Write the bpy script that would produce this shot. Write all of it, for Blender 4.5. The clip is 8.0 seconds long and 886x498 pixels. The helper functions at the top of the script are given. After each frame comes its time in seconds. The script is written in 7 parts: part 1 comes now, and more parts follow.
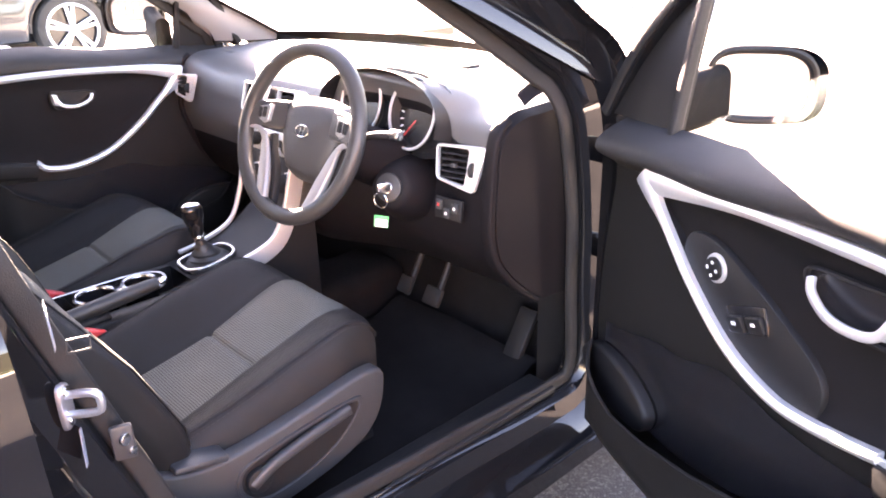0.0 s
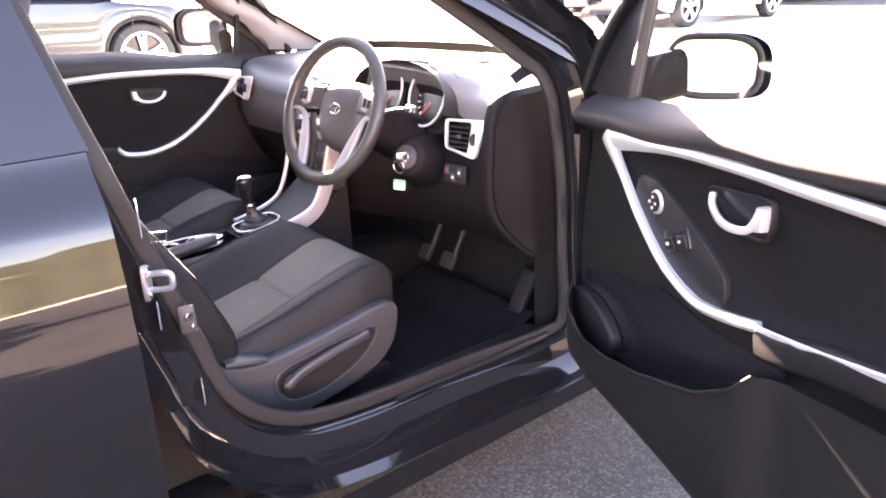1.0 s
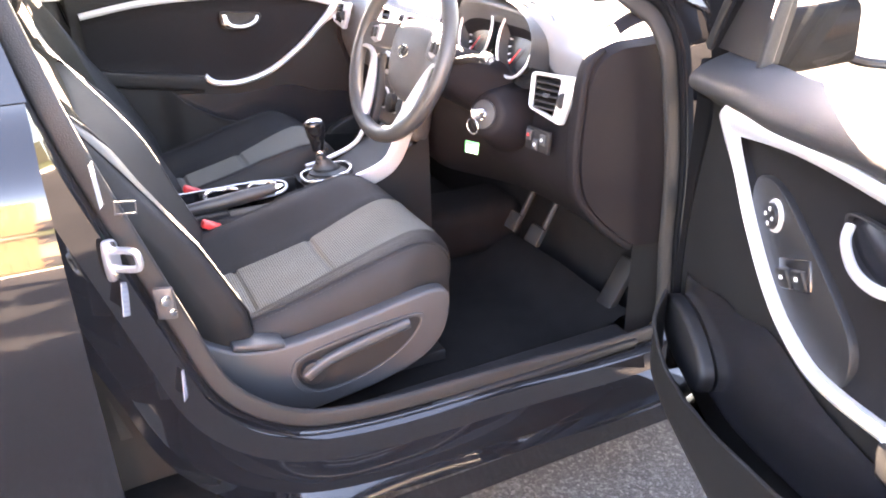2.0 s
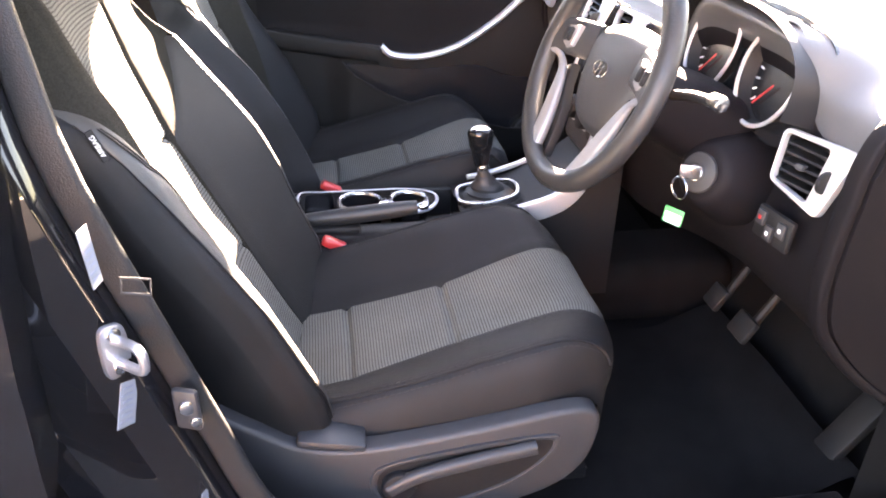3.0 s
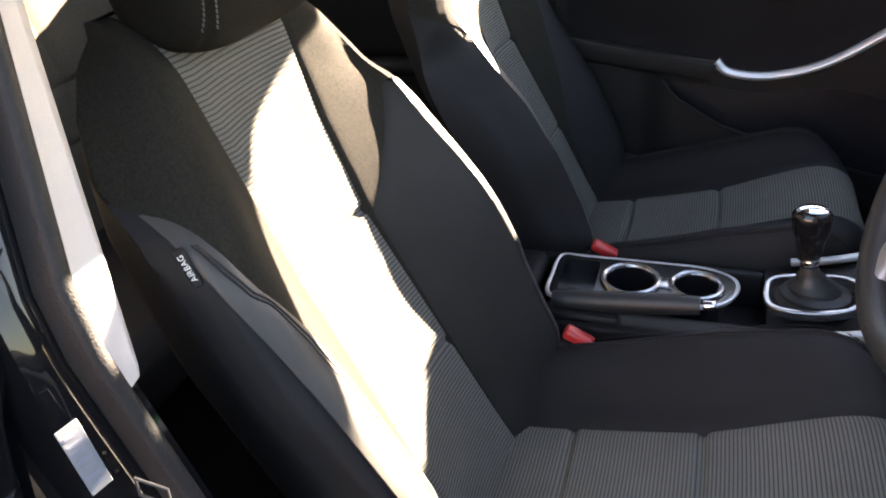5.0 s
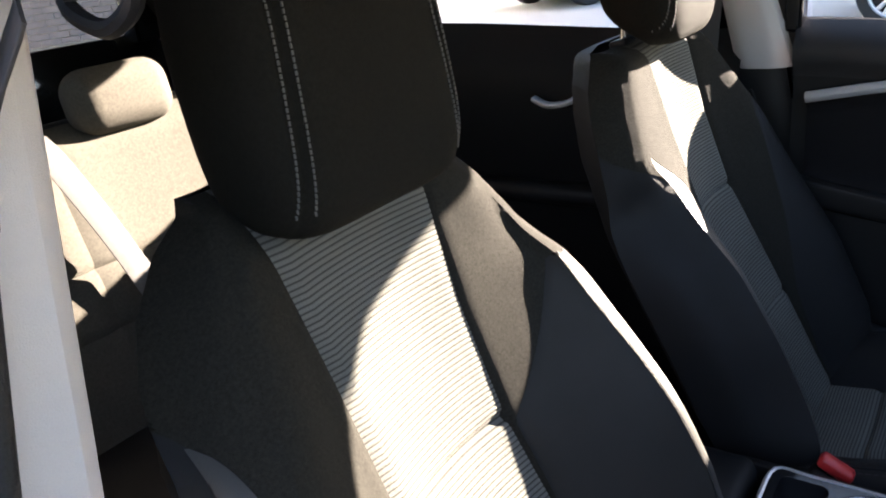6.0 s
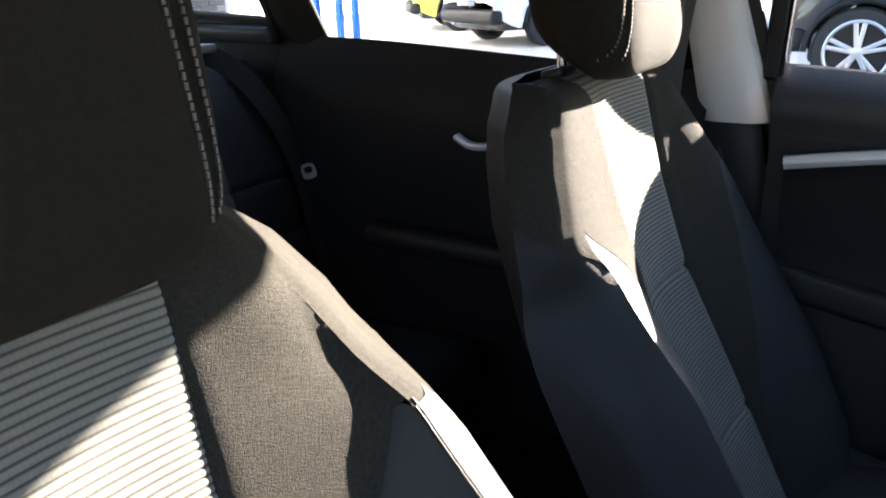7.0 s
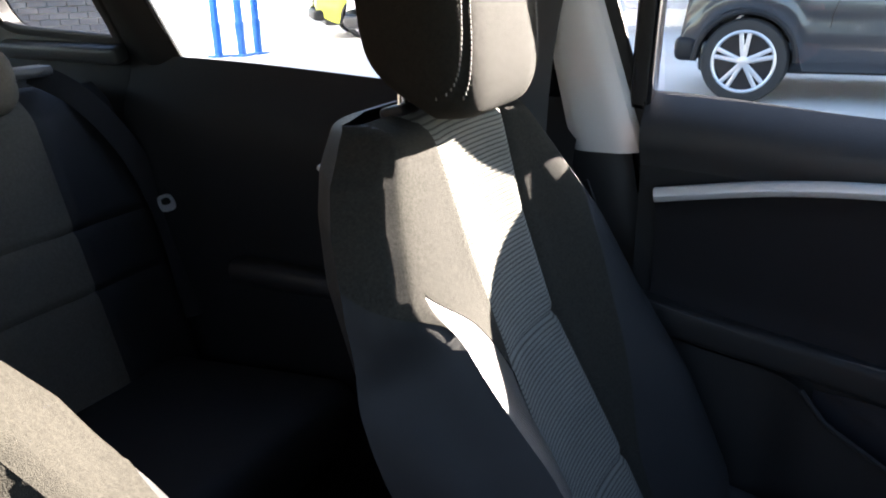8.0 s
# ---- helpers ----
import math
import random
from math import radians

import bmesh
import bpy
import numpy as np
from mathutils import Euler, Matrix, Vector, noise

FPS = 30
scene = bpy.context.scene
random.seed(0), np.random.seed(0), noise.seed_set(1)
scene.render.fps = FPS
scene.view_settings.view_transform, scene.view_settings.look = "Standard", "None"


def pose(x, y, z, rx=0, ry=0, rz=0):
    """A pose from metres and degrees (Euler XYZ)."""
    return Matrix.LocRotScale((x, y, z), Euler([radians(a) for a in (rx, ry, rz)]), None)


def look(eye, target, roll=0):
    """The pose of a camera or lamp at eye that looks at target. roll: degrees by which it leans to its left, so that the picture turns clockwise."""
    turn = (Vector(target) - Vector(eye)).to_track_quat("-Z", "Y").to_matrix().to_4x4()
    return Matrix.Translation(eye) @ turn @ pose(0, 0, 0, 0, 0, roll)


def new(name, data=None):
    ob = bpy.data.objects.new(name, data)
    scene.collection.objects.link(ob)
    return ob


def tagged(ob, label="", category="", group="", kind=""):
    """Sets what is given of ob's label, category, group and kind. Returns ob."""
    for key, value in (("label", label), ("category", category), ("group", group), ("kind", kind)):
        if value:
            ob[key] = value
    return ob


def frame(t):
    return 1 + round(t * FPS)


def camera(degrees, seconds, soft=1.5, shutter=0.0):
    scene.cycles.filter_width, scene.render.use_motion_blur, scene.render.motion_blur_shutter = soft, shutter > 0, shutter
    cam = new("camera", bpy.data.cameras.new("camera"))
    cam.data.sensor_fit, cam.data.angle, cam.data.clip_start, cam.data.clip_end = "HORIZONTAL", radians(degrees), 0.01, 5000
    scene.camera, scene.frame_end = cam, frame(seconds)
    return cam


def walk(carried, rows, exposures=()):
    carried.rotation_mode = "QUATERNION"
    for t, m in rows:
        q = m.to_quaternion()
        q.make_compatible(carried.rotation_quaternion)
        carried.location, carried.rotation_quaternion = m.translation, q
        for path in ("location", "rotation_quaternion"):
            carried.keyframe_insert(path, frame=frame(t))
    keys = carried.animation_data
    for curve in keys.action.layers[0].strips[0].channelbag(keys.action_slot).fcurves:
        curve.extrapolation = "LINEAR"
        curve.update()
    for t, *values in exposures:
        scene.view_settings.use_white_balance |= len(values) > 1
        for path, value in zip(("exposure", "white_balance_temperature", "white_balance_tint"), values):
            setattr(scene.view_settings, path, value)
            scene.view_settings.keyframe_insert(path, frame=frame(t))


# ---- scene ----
cam = camera(60.7, 8.0, soft=1.9)
PATH = [
    (0, (1.735, -0.200, 1.325), (0.316, 1.099, 0.518), -1.5),
    (0.2, (1.809, -0.203, 1.328), (0.343, 1.01, 0.502), -2.4),
    (0.5, (1.858, -0.19, 1.277), (0.368, 0.959, 0.598), -3.5),
    (0.6, (1.915, -0.235, 1.279), (0.42, 0.966, 0.617), -3.0),
    (0.9, (2.056, -0.357, 1.281), (0.575, 0.865, 0.587), -2.3),
    (1, (2.071, -0.356, 1.266), (0.599, 0.808, 0.575), -2.3),
    (1.2, (2.099, -0.35, 1.262), (0.635, 0.823, 0.568), -1.3),
    (2.3, (1.772, 0.109, 1.251), (0.078, 0.724, 0.385), -0.7),
    (2.5, (1.676, 0.135, 1.265), (-0.053, 0.68, 0.421), 0.7),
    (3, (1.49, 0.226, 1.262), (-0.238, 0.507, 0.295), 1.2),
    (3.5, (1.408, 0.362, 1.265), (-0.336, 0.353, 0.285), -0.2),
    (4, (1.322, 0.414, 1.242), (-0.387, 0.129, 0.244), -2.5),
    (4.2, (1.281, 0.42, 1.257), (-0.398, 0.054, 0.235), -3.2),
    (5.3, (1.008, 0.381, 1.285), (-0.541, -0.431, 0.316), -6.6),
    (5.5, (0.951, 0.379, 1.293), (-0.547, -0.576, 0.376), -7.1),
    (6, (0.856, 0.354, 1.289), (-0.601, -0.798, 0.547), -7.7),
    (6.5, (0.682, 0.282, 1.221), (-0.826, -0.84, 0.54), -4.5),
    (7, (0.529, 0.24, 1.223), (-1.03, -0.811, 0.543), -2.3),
    (7.5, (0.457, 0.236, 1.255), (-1.147, -0.829, 0.712), -1.7),
    (8, (0.391, 0.257, 1.241), (-1.283, -0.604, 0.566), -1.7),
]

# ---------------------------------------------------------------- exposure
EXPOSURES = [(0.0, 6.45, 8550, 39), (0.5, 6.89, 8600, 41), (1.2, 6.39, 8550, 39), (2.3, 7.43, 8750, 31), (2.6, 7.28, 8750, 31), (3.1, 6.54, 8750, 33), (3.5, 6.74, 8750, 37), (4.2, 6.42, 8850, 29), (5.3, 4.77, 8000, 25), (6.0, 4.37, 7150, 23), (6.6, 4.37, 7150, 21), (7.0, 4.67, 6900, 21), (7.5, 4.97, 6850, 21), (8.0, 4.62, 6750, 20)]
walk(cam, [(t, look(eye, target, roll)) for t, eye, target, roll in PATH], EXPOSURES)

# ---------------------------------------------------------------- world and sun
SUN_AZ, SUN_EL = 67.0, 18.0          # degrees to the left of straight ahead, and up
world = bpy.data.worlds.new("sky")
scene.world = world
world.use_nodes = True
wn = world.node_tree.nodes
sky = wn.new("ShaderNodeTexSky")
sky.sky_type = "NISHITA"
sky.sun_disc = False
sky.sun_elevation = radians(SUN_EL)
sky.sun_rotation = radians(-SUN_AZ)
sky.altitude = 50
sky.air_density, sky.dust_density, sky.ozone_density = 1.0, 0.45, 1.6
wn["Background"].inputs["Strength"].default_value = 0.037
world.node_tree.links.new(sky.outputs["Color"], wn["Background"].inputs["Color"])
sun_data = bpy.data.lights.new("sun", "SUN")
sun_data.energy, sun_data.angle, sun_data.color = 5.0, radians(0.53), (1.0, 0.93, 0.82)
sun = new("sun", sun_data)
a, e = radians(SUN_AZ), radians(SUN_EL)
SUN_DIR = Vector((-math.sin(a) * math.cos(e), math.cos(a) * math.cos(e), math.sin(e)))
sun.matrix_world = look(SUN_DIR * 30, (0, 0, 0))


# ---------------------------------------------------------------- materials
def mat(name, color, rough=0.5, metal=0.0, bump=0.0, scale=200.0, vary=0.15, vscale=6.0, coat=0.0, spec=0.5, sheen=0.0, detail=4.0, fabric=False):
    m = bpy.data.materials.new(name)
    m.use_nodes = True
    nt = m.node_tree
    p = nt.nodes["Principled BSDF"]
    p.inputs["Roughness"].default_value = rough
    p.inputs["Metallic"].default_value = metal
    p.inputs["Coat Weight"].default_value = coat
    p.inputs["Coat Roughness"].default_value = 0.04
    p.inputs["Specular IOR Level"].default_value = spec
    p.inputs["Sheen Weight"].default_value = sheen
    tc = nt.nodes.new("ShaderNodeTexCoord")
    n1 = nt.nodes.new("ShaderNodeTexNoise")
    n1.inputs["Scale"].default_value = vscale
    n1.inputs["Detail"].default_value = detail
    nt.links.new(tc.outputs["Object"], n1.inputs["Vector"])
    n2 = nt.nodes.new("ShaderNodeTexNoise")
    n2.inputs["Scale"].default_value = scale
    n2.inputs["Detail"].default_value = 2.0
    nt.links.new(tc.outputs["Object"], n2.inputs["Vector"])
    add = nt.nodes.new("ShaderNodeMath")
    add.operation = "ADD"
    nt.links.new(n1.outputs["Fac"], add.inputs[0])
    nt.links.new(n2.outputs["Fac"], add.inputs[1])
    ramp = nt.nodes.new("ShaderNodeMapRange")
    ramp.inputs["From Min"].default_value, ramp.inputs["From Max"].default_value = 0.6, 1.4
    ramp.inputs["To Min"].default_value, ramp.inputs["To Max"].default_value = 1 - vary, 1 + vary
    nt.links.new(add.outputs[0], ramp.inputs["Value"])
    mul = nt.nodes.new("ShaderNodeVectorMath")
    mul.operation = "SCALE"
    mul.inputs[0].default_value = color[:3]
    nt.links.new(ramp.outputs["Result"], mul.inputs["Scale"])
    nt.links.new(mul.outputs["Vector"], p.inputs["Base Color"])
    if bump:
        b = nt.nodes.new("ShaderNodeBump")
        b.inputs["Strength"].default_value = bump
        b.inputs["Distance"].default_value = 0.002
        nt.links.new(n2.outputs["Fac"], b.inputs["Height"])
        nt.links.new(b.outputs["Normal"], p.inputs["Normal"])
    return m


def glass_mat(name, tint=(0.9, 0.95, 0.93), rough=0.0):
    m = bpy.data.materials.new(name)
    m.use_nodes = True
    nt = m.node_tree
    nt.nodes.remove(nt.nodes["Principled BSDF"])
    out = nt.nodes["Material Output"]
    tr = nt.nodes.new("ShaderNodeBsdfTransparent")
    tr.inputs["Color"].default_value = (*tint, 1)
    gl = nt.nodes.new("ShaderNodeBsdfGlossy")
    gl.inputs["Roughness"].default_value = rough
    fr = nt.nodes.new("ShaderNodeFresnel")
    fr.inputs["IOR"].default_value = 1.5
    mx = nt.nodes.new("ShaderNodeMixShader")
    nt.links.new(fr.outputs[0], mx.inputs[0])
    nt.links.new(tr.outputs[0], mx.inputs[1])
    nt.links.new(gl.outputs[0], mx.inputs[2])
    nt.links.new(mx.outputs[0], out.inputs["Surface"])
    return m


PAINT = mat("black_car_paint", (0.006, 0.006, 0.007), 0.22, vary=0.1, coat=1.0, vscale=3, spec=0.05)
PLASTIC = mat("grained_black_plastic", (0.010, 0.010, 0.011), 0.5, bump=0.25, scale=900, vary=0.12, spec=0.3)
PLASTIC_GREY = mat("grained_grey_plastic", (0.030, 0.031, 0.034), 0.45, bump=0.25, scale=900, vary=0.12)
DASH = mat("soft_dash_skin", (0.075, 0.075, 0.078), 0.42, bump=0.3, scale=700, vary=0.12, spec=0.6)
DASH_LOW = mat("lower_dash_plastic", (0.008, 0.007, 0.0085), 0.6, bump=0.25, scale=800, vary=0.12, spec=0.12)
DOORSKIN = mat("door_skin_vinyl", (0.011, 0.011, 0.0115), 0.55, bump=0.3, scale=700, vary=0.12, spec=0.14)
DOOR_PAD = mat("soft_door_pad", (0.024, 0.024, 0.0255), 0.56, bump=0.3, scale=700, vary=0.12, spec=0.2)
DOORCLOTH = mat("door_cloth", (0.0085, 0.008, 0.009), 0.8, bump=0.4, scale=1200, vary=0.2, spec=0.1)
SILVER = mat("silver_painted_trim", (0.62, 0.62, 0.63), 0.32, metal=0.55, bump=0.02, scale=600, vary=0.06)
TRAY_SILVER = mat("polished_silver_tray_trim", (0.50, 0.50, 0.51), 0.24, metal=0.95, bump=0.02, scale=600, vary=0.08)
SATIN = mat("satin_grey_spoke_paint", (0.26, 0.26, 0.27), 0.4, metal=0.4, bump=0.02, scale=600, vary=0.08)
ZINC = mat("bright_zinc_plate", (0.52, 0.52, 0.55), 0.30, metal=0.82, bump=0.05, scale=400, vary=0.12)
PIANO = mat("gloss_black_plastic", (0.008, 0.008, 0.009), 0.14, vary=0.05)
CHROME = mat("chrome", (0.8, 0.8, 0.82), 0.08, metal=1.0, vary=0.03)
STEEL = mat("brushed_steel", (0.6, 0.6, 0.62), 0.25, metal=1.0, vary=0.1, scale=300)
RUBBER = mat("rubber_seal", (0.016, 0.016, 0.017), 0.6, bump=0.3, scale=300, vary=0.2, spec=0.25)
SEAL = mat("door_seal_velour", (0.020, 0.0195, 0.020), 0.5, bump=0.4, scale=500, vary=0.25, spec=0.2)
TYRE = mat("tyre_rubber", (0.022, 0.022, 0.022), 0.8, bump=0.3, scale=150, vary=0.2)
CARPET = mat("black_carpet", (0.009, 0.0085, 0.009), 0.95, bump=1.0, scale=900, vary=0.4, vscale=20, spec=0.1)
LEATHER = mat("black_leather_rim", (0.022, 0.022, 0.023), 0.42, bump=0.3, scale=500, vary=0.12)
FAB_RIB = mat("ribbed_grey_cloth", (0.142, 0.139, 0.126), 0.9, bump=0.5, scale=1500, vary=0.15, vscale=12, spec=0.12)


def shade_grooves(m, pitch):
    """Shade in the grooves painted into the cloth colour: darker between the cords, along its UV map in metres."""
    nt = m.node_tree
    p = nt.nodes["Principled BSDF"]
    base = p.inputs["Base Color"].links[0].from_socket
    uv = nt.nodes.new("ShaderNodeUVMap")
    sep = nt.nodes.new("ShaderNodeSeparateXYZ")
    nt.links.new(uv.outputs["UV"], sep.inputs[0])
    def cord(socket, size, lo):
        a = nt.nodes.new("ShaderNodeMath")
        a.operation = "MULTIPLY"
        a.inputs[1].default_value = math.pi / size
        nt.links.new(socket, a.inputs[0])
        s = nt.nodes.new("ShaderNodeMath")
        s.operation = "SINE"
        nt.links.new(a.outputs[0], s.inputs[0])
        b = nt.nodes.new("ShaderNodeMath")
        b.operation = "ABSOLUTE"
        nt.links.new(s.outputs[0], b.inputs[0])
        r = nt.nodes.new("ShaderNodeMapRange")
        r.inputs["From Min"].default_value, r.inputs["From Max"].default_value = 0.15, 0.75
        r.inputs["To Min"].default_value, r.inputs["To Max"].default_value = lo, 1.0
        nt.links.new(b.outputs[0], r.inputs["Value"])
        return r.outputs["Result"]
    mu = nt.nodes.new("ShaderNodeMath")
    mu.operation = "MULTIPLY"
    nt.links.new(cord(sep.outputs["Y"], pitch, 0.34), mu.inputs[0])
    nt.links.new(cord(sep.outputs["X"], 0.0035, 0.93), mu.inputs[1])
    sc = nt.nodes.new("ShaderNodeVectorMath")
    sc.operation = "SCALE"
    nt.links.new(base, sc.inputs[0])
    nt.links.new(mu.outputs[0], sc.inputs["Scale"])
    nt.links.new(sc.outputs["Vector"], p.inputs["Base Color"])


# the grooves' shade goes into the base colour, over the modelled ribs
shade_grooves(FAB_RIB, 0.0052)
FAB_KNIT = mat("plain_charcoal_knit_cloth", (0.021, 0.0195, 0.0162), 0.92, bump=0.6, scale=1300, vary=0.5, vscale=340, spec=0.12)
FAB_BENCH = mat("plain_grey_bench_cloth", (0.075, 0.069, 0.057), 0.92, bump=0.35, scale=1500, vary=0.30, vscale=200, spec=0.12)
FAB_HEAD = mat("charcoal_head_restraint_cloth", (0.0105, 0.0096, 0.0078), 0.92, bump=0.35, scale=1500, vary=0.35, vscale=260, spec=0.12)
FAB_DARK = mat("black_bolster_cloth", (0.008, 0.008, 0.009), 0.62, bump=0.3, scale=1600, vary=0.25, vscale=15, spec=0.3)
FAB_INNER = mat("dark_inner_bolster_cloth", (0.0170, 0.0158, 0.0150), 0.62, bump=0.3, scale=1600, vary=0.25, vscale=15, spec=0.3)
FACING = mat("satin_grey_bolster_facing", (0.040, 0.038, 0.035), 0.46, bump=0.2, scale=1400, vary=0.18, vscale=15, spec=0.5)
SEAM_THREAD = mat("grey_seam_thread", (0.0165, 0.016, 0.0155), 0.8, vary=0.1)
STITCH = mat("pale_stitching", (0.08, 0.077, 0.072), 0.8, vary=0.1)
HEADLINER = mat("beige_headliner", (0.20, 0.185, 0.16), 0.95, bump=0.4, scale=900, vary=0.06)
TRIM_CREAM = mat("pale_grey_pillar_trim", (0.52, 0.50, 0.50), 0.5, bump=0.25, scale=900, vary=0.05)
TRIM_GREY = mat("grey_front_pillar_trim", (0.20, 0.195, 0.20), 0.55, bump=0.25, scale=900, vary=0.06)
MATT_BLACK = mat("matt_black_enamel", (0.006, 0.006, 0.0065), 0.75, vary=0.15, scale=500, spec=0.1)
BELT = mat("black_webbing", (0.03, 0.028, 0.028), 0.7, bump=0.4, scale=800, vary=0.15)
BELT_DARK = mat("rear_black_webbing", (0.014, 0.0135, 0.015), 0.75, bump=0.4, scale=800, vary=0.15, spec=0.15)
# lit copy of the rear webbing: sunlight put into the colour
WEB_SUNLIT = mat("sunlit_webbing", (0.13, 0.125, 0.12), 0.7, bump=0.4, scale=800, vary=0.2, spec=0.2)
RED = mat("red_plastic", (0.55, 0.03, 0.03), 0.35, vary=0.08)
WHITE_PL = mat("white_plastic", (0.8, 0.8, 0.78), 0.4, vary=0.04)
GREEN_PL = mat("green_plastic", (0.03, 0.45, 0.12), 0.35, vary=0.05)
STICKER = mat("white_sticker", (0.20, 0.215, 0.24), 0.28, vary=0.05, scale=120)
STICKER_INK = mat("grey_sticker_print", (0.2, 0.22, 0.28), 0.5, vary=0.1)
GAUGE = mat("black_gauge_face", (0.012, 0.012, 0.014), 0.25, vary=0.05)
SCREEN = mat("display_glass", (0.02, 0.022, 0.025), 0.08, vary=0.02, coat=0.5)
WINDOW = glass_mat("clear_glass", (0.86, 0.90, 0.88))
TINTED = glass_mat("tinted_glass", (0.92, 0.95, 0.94))
DARKGLASS = mat("dark_window_glass", (0.01, 0.012, 0.014), 0.03, vary=0.02, coat=1.0)
MIRROR = mat("mirror_glass", (0.92, 0.92, 0.92), 0.0, metal=1.0, vary=0.0)
CARGREY = mat("dark_grey_car_paint", (0.020, 0.024, 0.031), 0.25, vary=0.08, coat=0.7, vscale=2)
CARBLUE = mat("bright_blue_car_paint", (0.01, 0.13, 0.45), 0.25, vary=0.08, coat=1.0, vscale=2)
CARSILVER = mat("silver_car_paint", (0.45, 0.46, 0.48), 0.25, metal=0.5, vary=0.08, coat=1.0, vscale=2)
CARWHITE = mat("white_car_paint", (0.75, 0.75, 0.74), 0.25, vary=0.05, coat=1.0, vscale=2)
CARRED = mat("red_car_paint", (0.4, 0.02, 0.02), 0.25, vary=0.05, coat=1.0, vscale=2)
LAMPRED = mat("red_lamp_lens", (0.5, 0.02, 0.02), 0.1, vary=0.05, coat=1.0)
LAMPCLEAR = mat("clear_lamp_lens", (0.7, 0.72, 0.75), 0.1, metal=0.4, vary=0.05, coat=1.0)
ALLOY = mat("silver_alloy", (0.6, 0.6, 0.62), 0.3, metal=0.7, vary=0.06)
ASPHALT = mat("worn_asphalt", (0.038, 0.037, 0.036), 0.85, bump=1.0, scale=230, vary=0.95, vscale=1.2, detail=8)


def speckle(m, scale, lo, hi):
    """Loose pale and dark stones: one random shade for each small cell."""
    nt = m.node_tree
    p = nt.nodes["Principled BSDF"]
    base = p.inputs["Base Color"].links[0].from_socket
    tc = nt.nodes.new("ShaderNodeTexCoord")
    vo = nt.nodes.new("ShaderNodeTexVoronoi")
    vo.inputs["Scale"].default_value = scale
    nt.links.new(tc.outputs["Object"], vo.inputs["Vector"])
    sep = nt.nodes.new("ShaderNodeSeparateColor")
    nt.links.new(vo.outputs["Color"], sep.inputs[0])
    pw = nt.nodes.new("ShaderNodeMath")
    pw.operation = "POWER"
    pw.inputs[1].default_value = 2.5
    nt.links.new(sep.outputs[0], pw.inputs[0])
    r = nt.nodes.new("ShaderNodeMapRange")
    r.inputs["To Min"].default_value, r.inputs["To Max"].default_value = lo, hi
    nt.links.new(pw.outputs[0], r.inputs["Value"])
    sc = nt.nodes.new("ShaderNodeVectorMath")
    sc.operation = "SCALE"
    nt.links.new(base, sc.inputs[0])
    nt.links.new(r.outputs["Result"], sc.inputs["Scale"])
    nt.links.new(sc.outputs["Vector"], p.inputs["Base Color"])


speckle(ASPHALT, 150.0, 0.55, 2.2)
CONCRETE = mat("pale_concrete", (0.42, 0.41, 0.38), 0.85, bump=0.5, scale=60, vary=0.2, vscale=1.5)
GRASS = mat("grass", (0.07, 0.10, 0.025), 0.9, bump=0.5, scale=60, vary=0.4, vscale=2)
GRASS_DARK = mat("hedge_twigs", (0.02, 0.022, 0.010), 0.9, bump=0.8, scale=40, vary=0.5, vscale=3)
LEAF = mat("hedge_leaf", (0.035, 0.05, 0.016), 0.5, vary=0.5, vscale=2, scale=12)
BRICK_DARK = mat("dark_brick", (0.17, 0.145, 0.135), 0.85, bump=0.4, scale=80, vary=0.3, vscale=5)
TIMBER = mat("brown_timber", (0.20, 0.10, 0.045), 0.85, bump=0.4, scale=80, vary=0.25, vscale=5)
MORTAR = mat("mortar", (0.4, 0.38, 0.35), 0.9, vary=0.15)
RENDERED = mat("white_render", (0.78, 0.77, 0.74), 0.8, bump=0.3, scale=60, vary=0.06)
BLUE_POST = mat("blue_painted_steel", (0.02, 0.16, 0.5), 0.35, vary=0.1)
# pale colour carries the glare of full sun on the far ground
SUNLIT_GROUND = mat("sunlit_ground_pale", (0.58, 0.56, 0.52), 0.9, bump=0.5, scale=40, vary=0.22, vscale=0.8, detail=8)
BARK = mat("bark", (0.12, 0.09, 0.06), 0.9, bump=1.0, scale=30, vary=0.3)


# ---------------------------------------------------------------- mesh helpers
def part(name, bm, material, parent=None, label="", sharp=35.0, facing=None):
    me = bpy.data.meshes.new(name)
    bmesh.ops.recalc_face_normals(bm, faces=bm.faces)
    if facing is not None:              # panes: turn the sheet's outside to one side
        bm.normal_update()
        for f in bm.faces:
            if f.normal.dot(Vector(facing)) < 0:
                f.normal_flip()
    for f in bm.faces:
        f.smooth = True
    bm.to_mesh(me)
    bm.free()
    me.set_sharp_from_angle(angle=radians(sharp))
    me.materials.append(material)
    ob = new(name, me)
    ob.parent = parent
    if label:
        ob["label"] = label
    return ob


def thing(name, label, category, at=(0, 0, 0), group="", kind=""):
    ob = new(name)
    ob.location = at
    bpy.context.view_layer.update()
    return tagged(ob, label, category, group, kind)


def settle(ob, m):
    """Carry a finished thing with its parts to the pose m."""
    ob.matrix_basis = m
    return ob


def rbox(c, s, bevel=0.004, seg=2, rot=None):
    bm = bmesh.new()
    bmesh.ops.create_cube(bm, size=1)
    bmesh.ops.scale(bm, vec=s, verts=bm.verts)
    if bevel:
        bmesh.ops.bevel(bm, geom=bm.edges[:], offset=min(bevel, min(s) * 0.48), segments=seg, profile=0.5, affect="EDGES")
    m = Matrix.Translation(c)
    if rot is not None:
        m = m @ Euler([radians(v) for v in rot]).to_matrix().to_4x4()
    bmesh.ops.transform(bm, matrix=m, verts=bm.verts)
    return bm


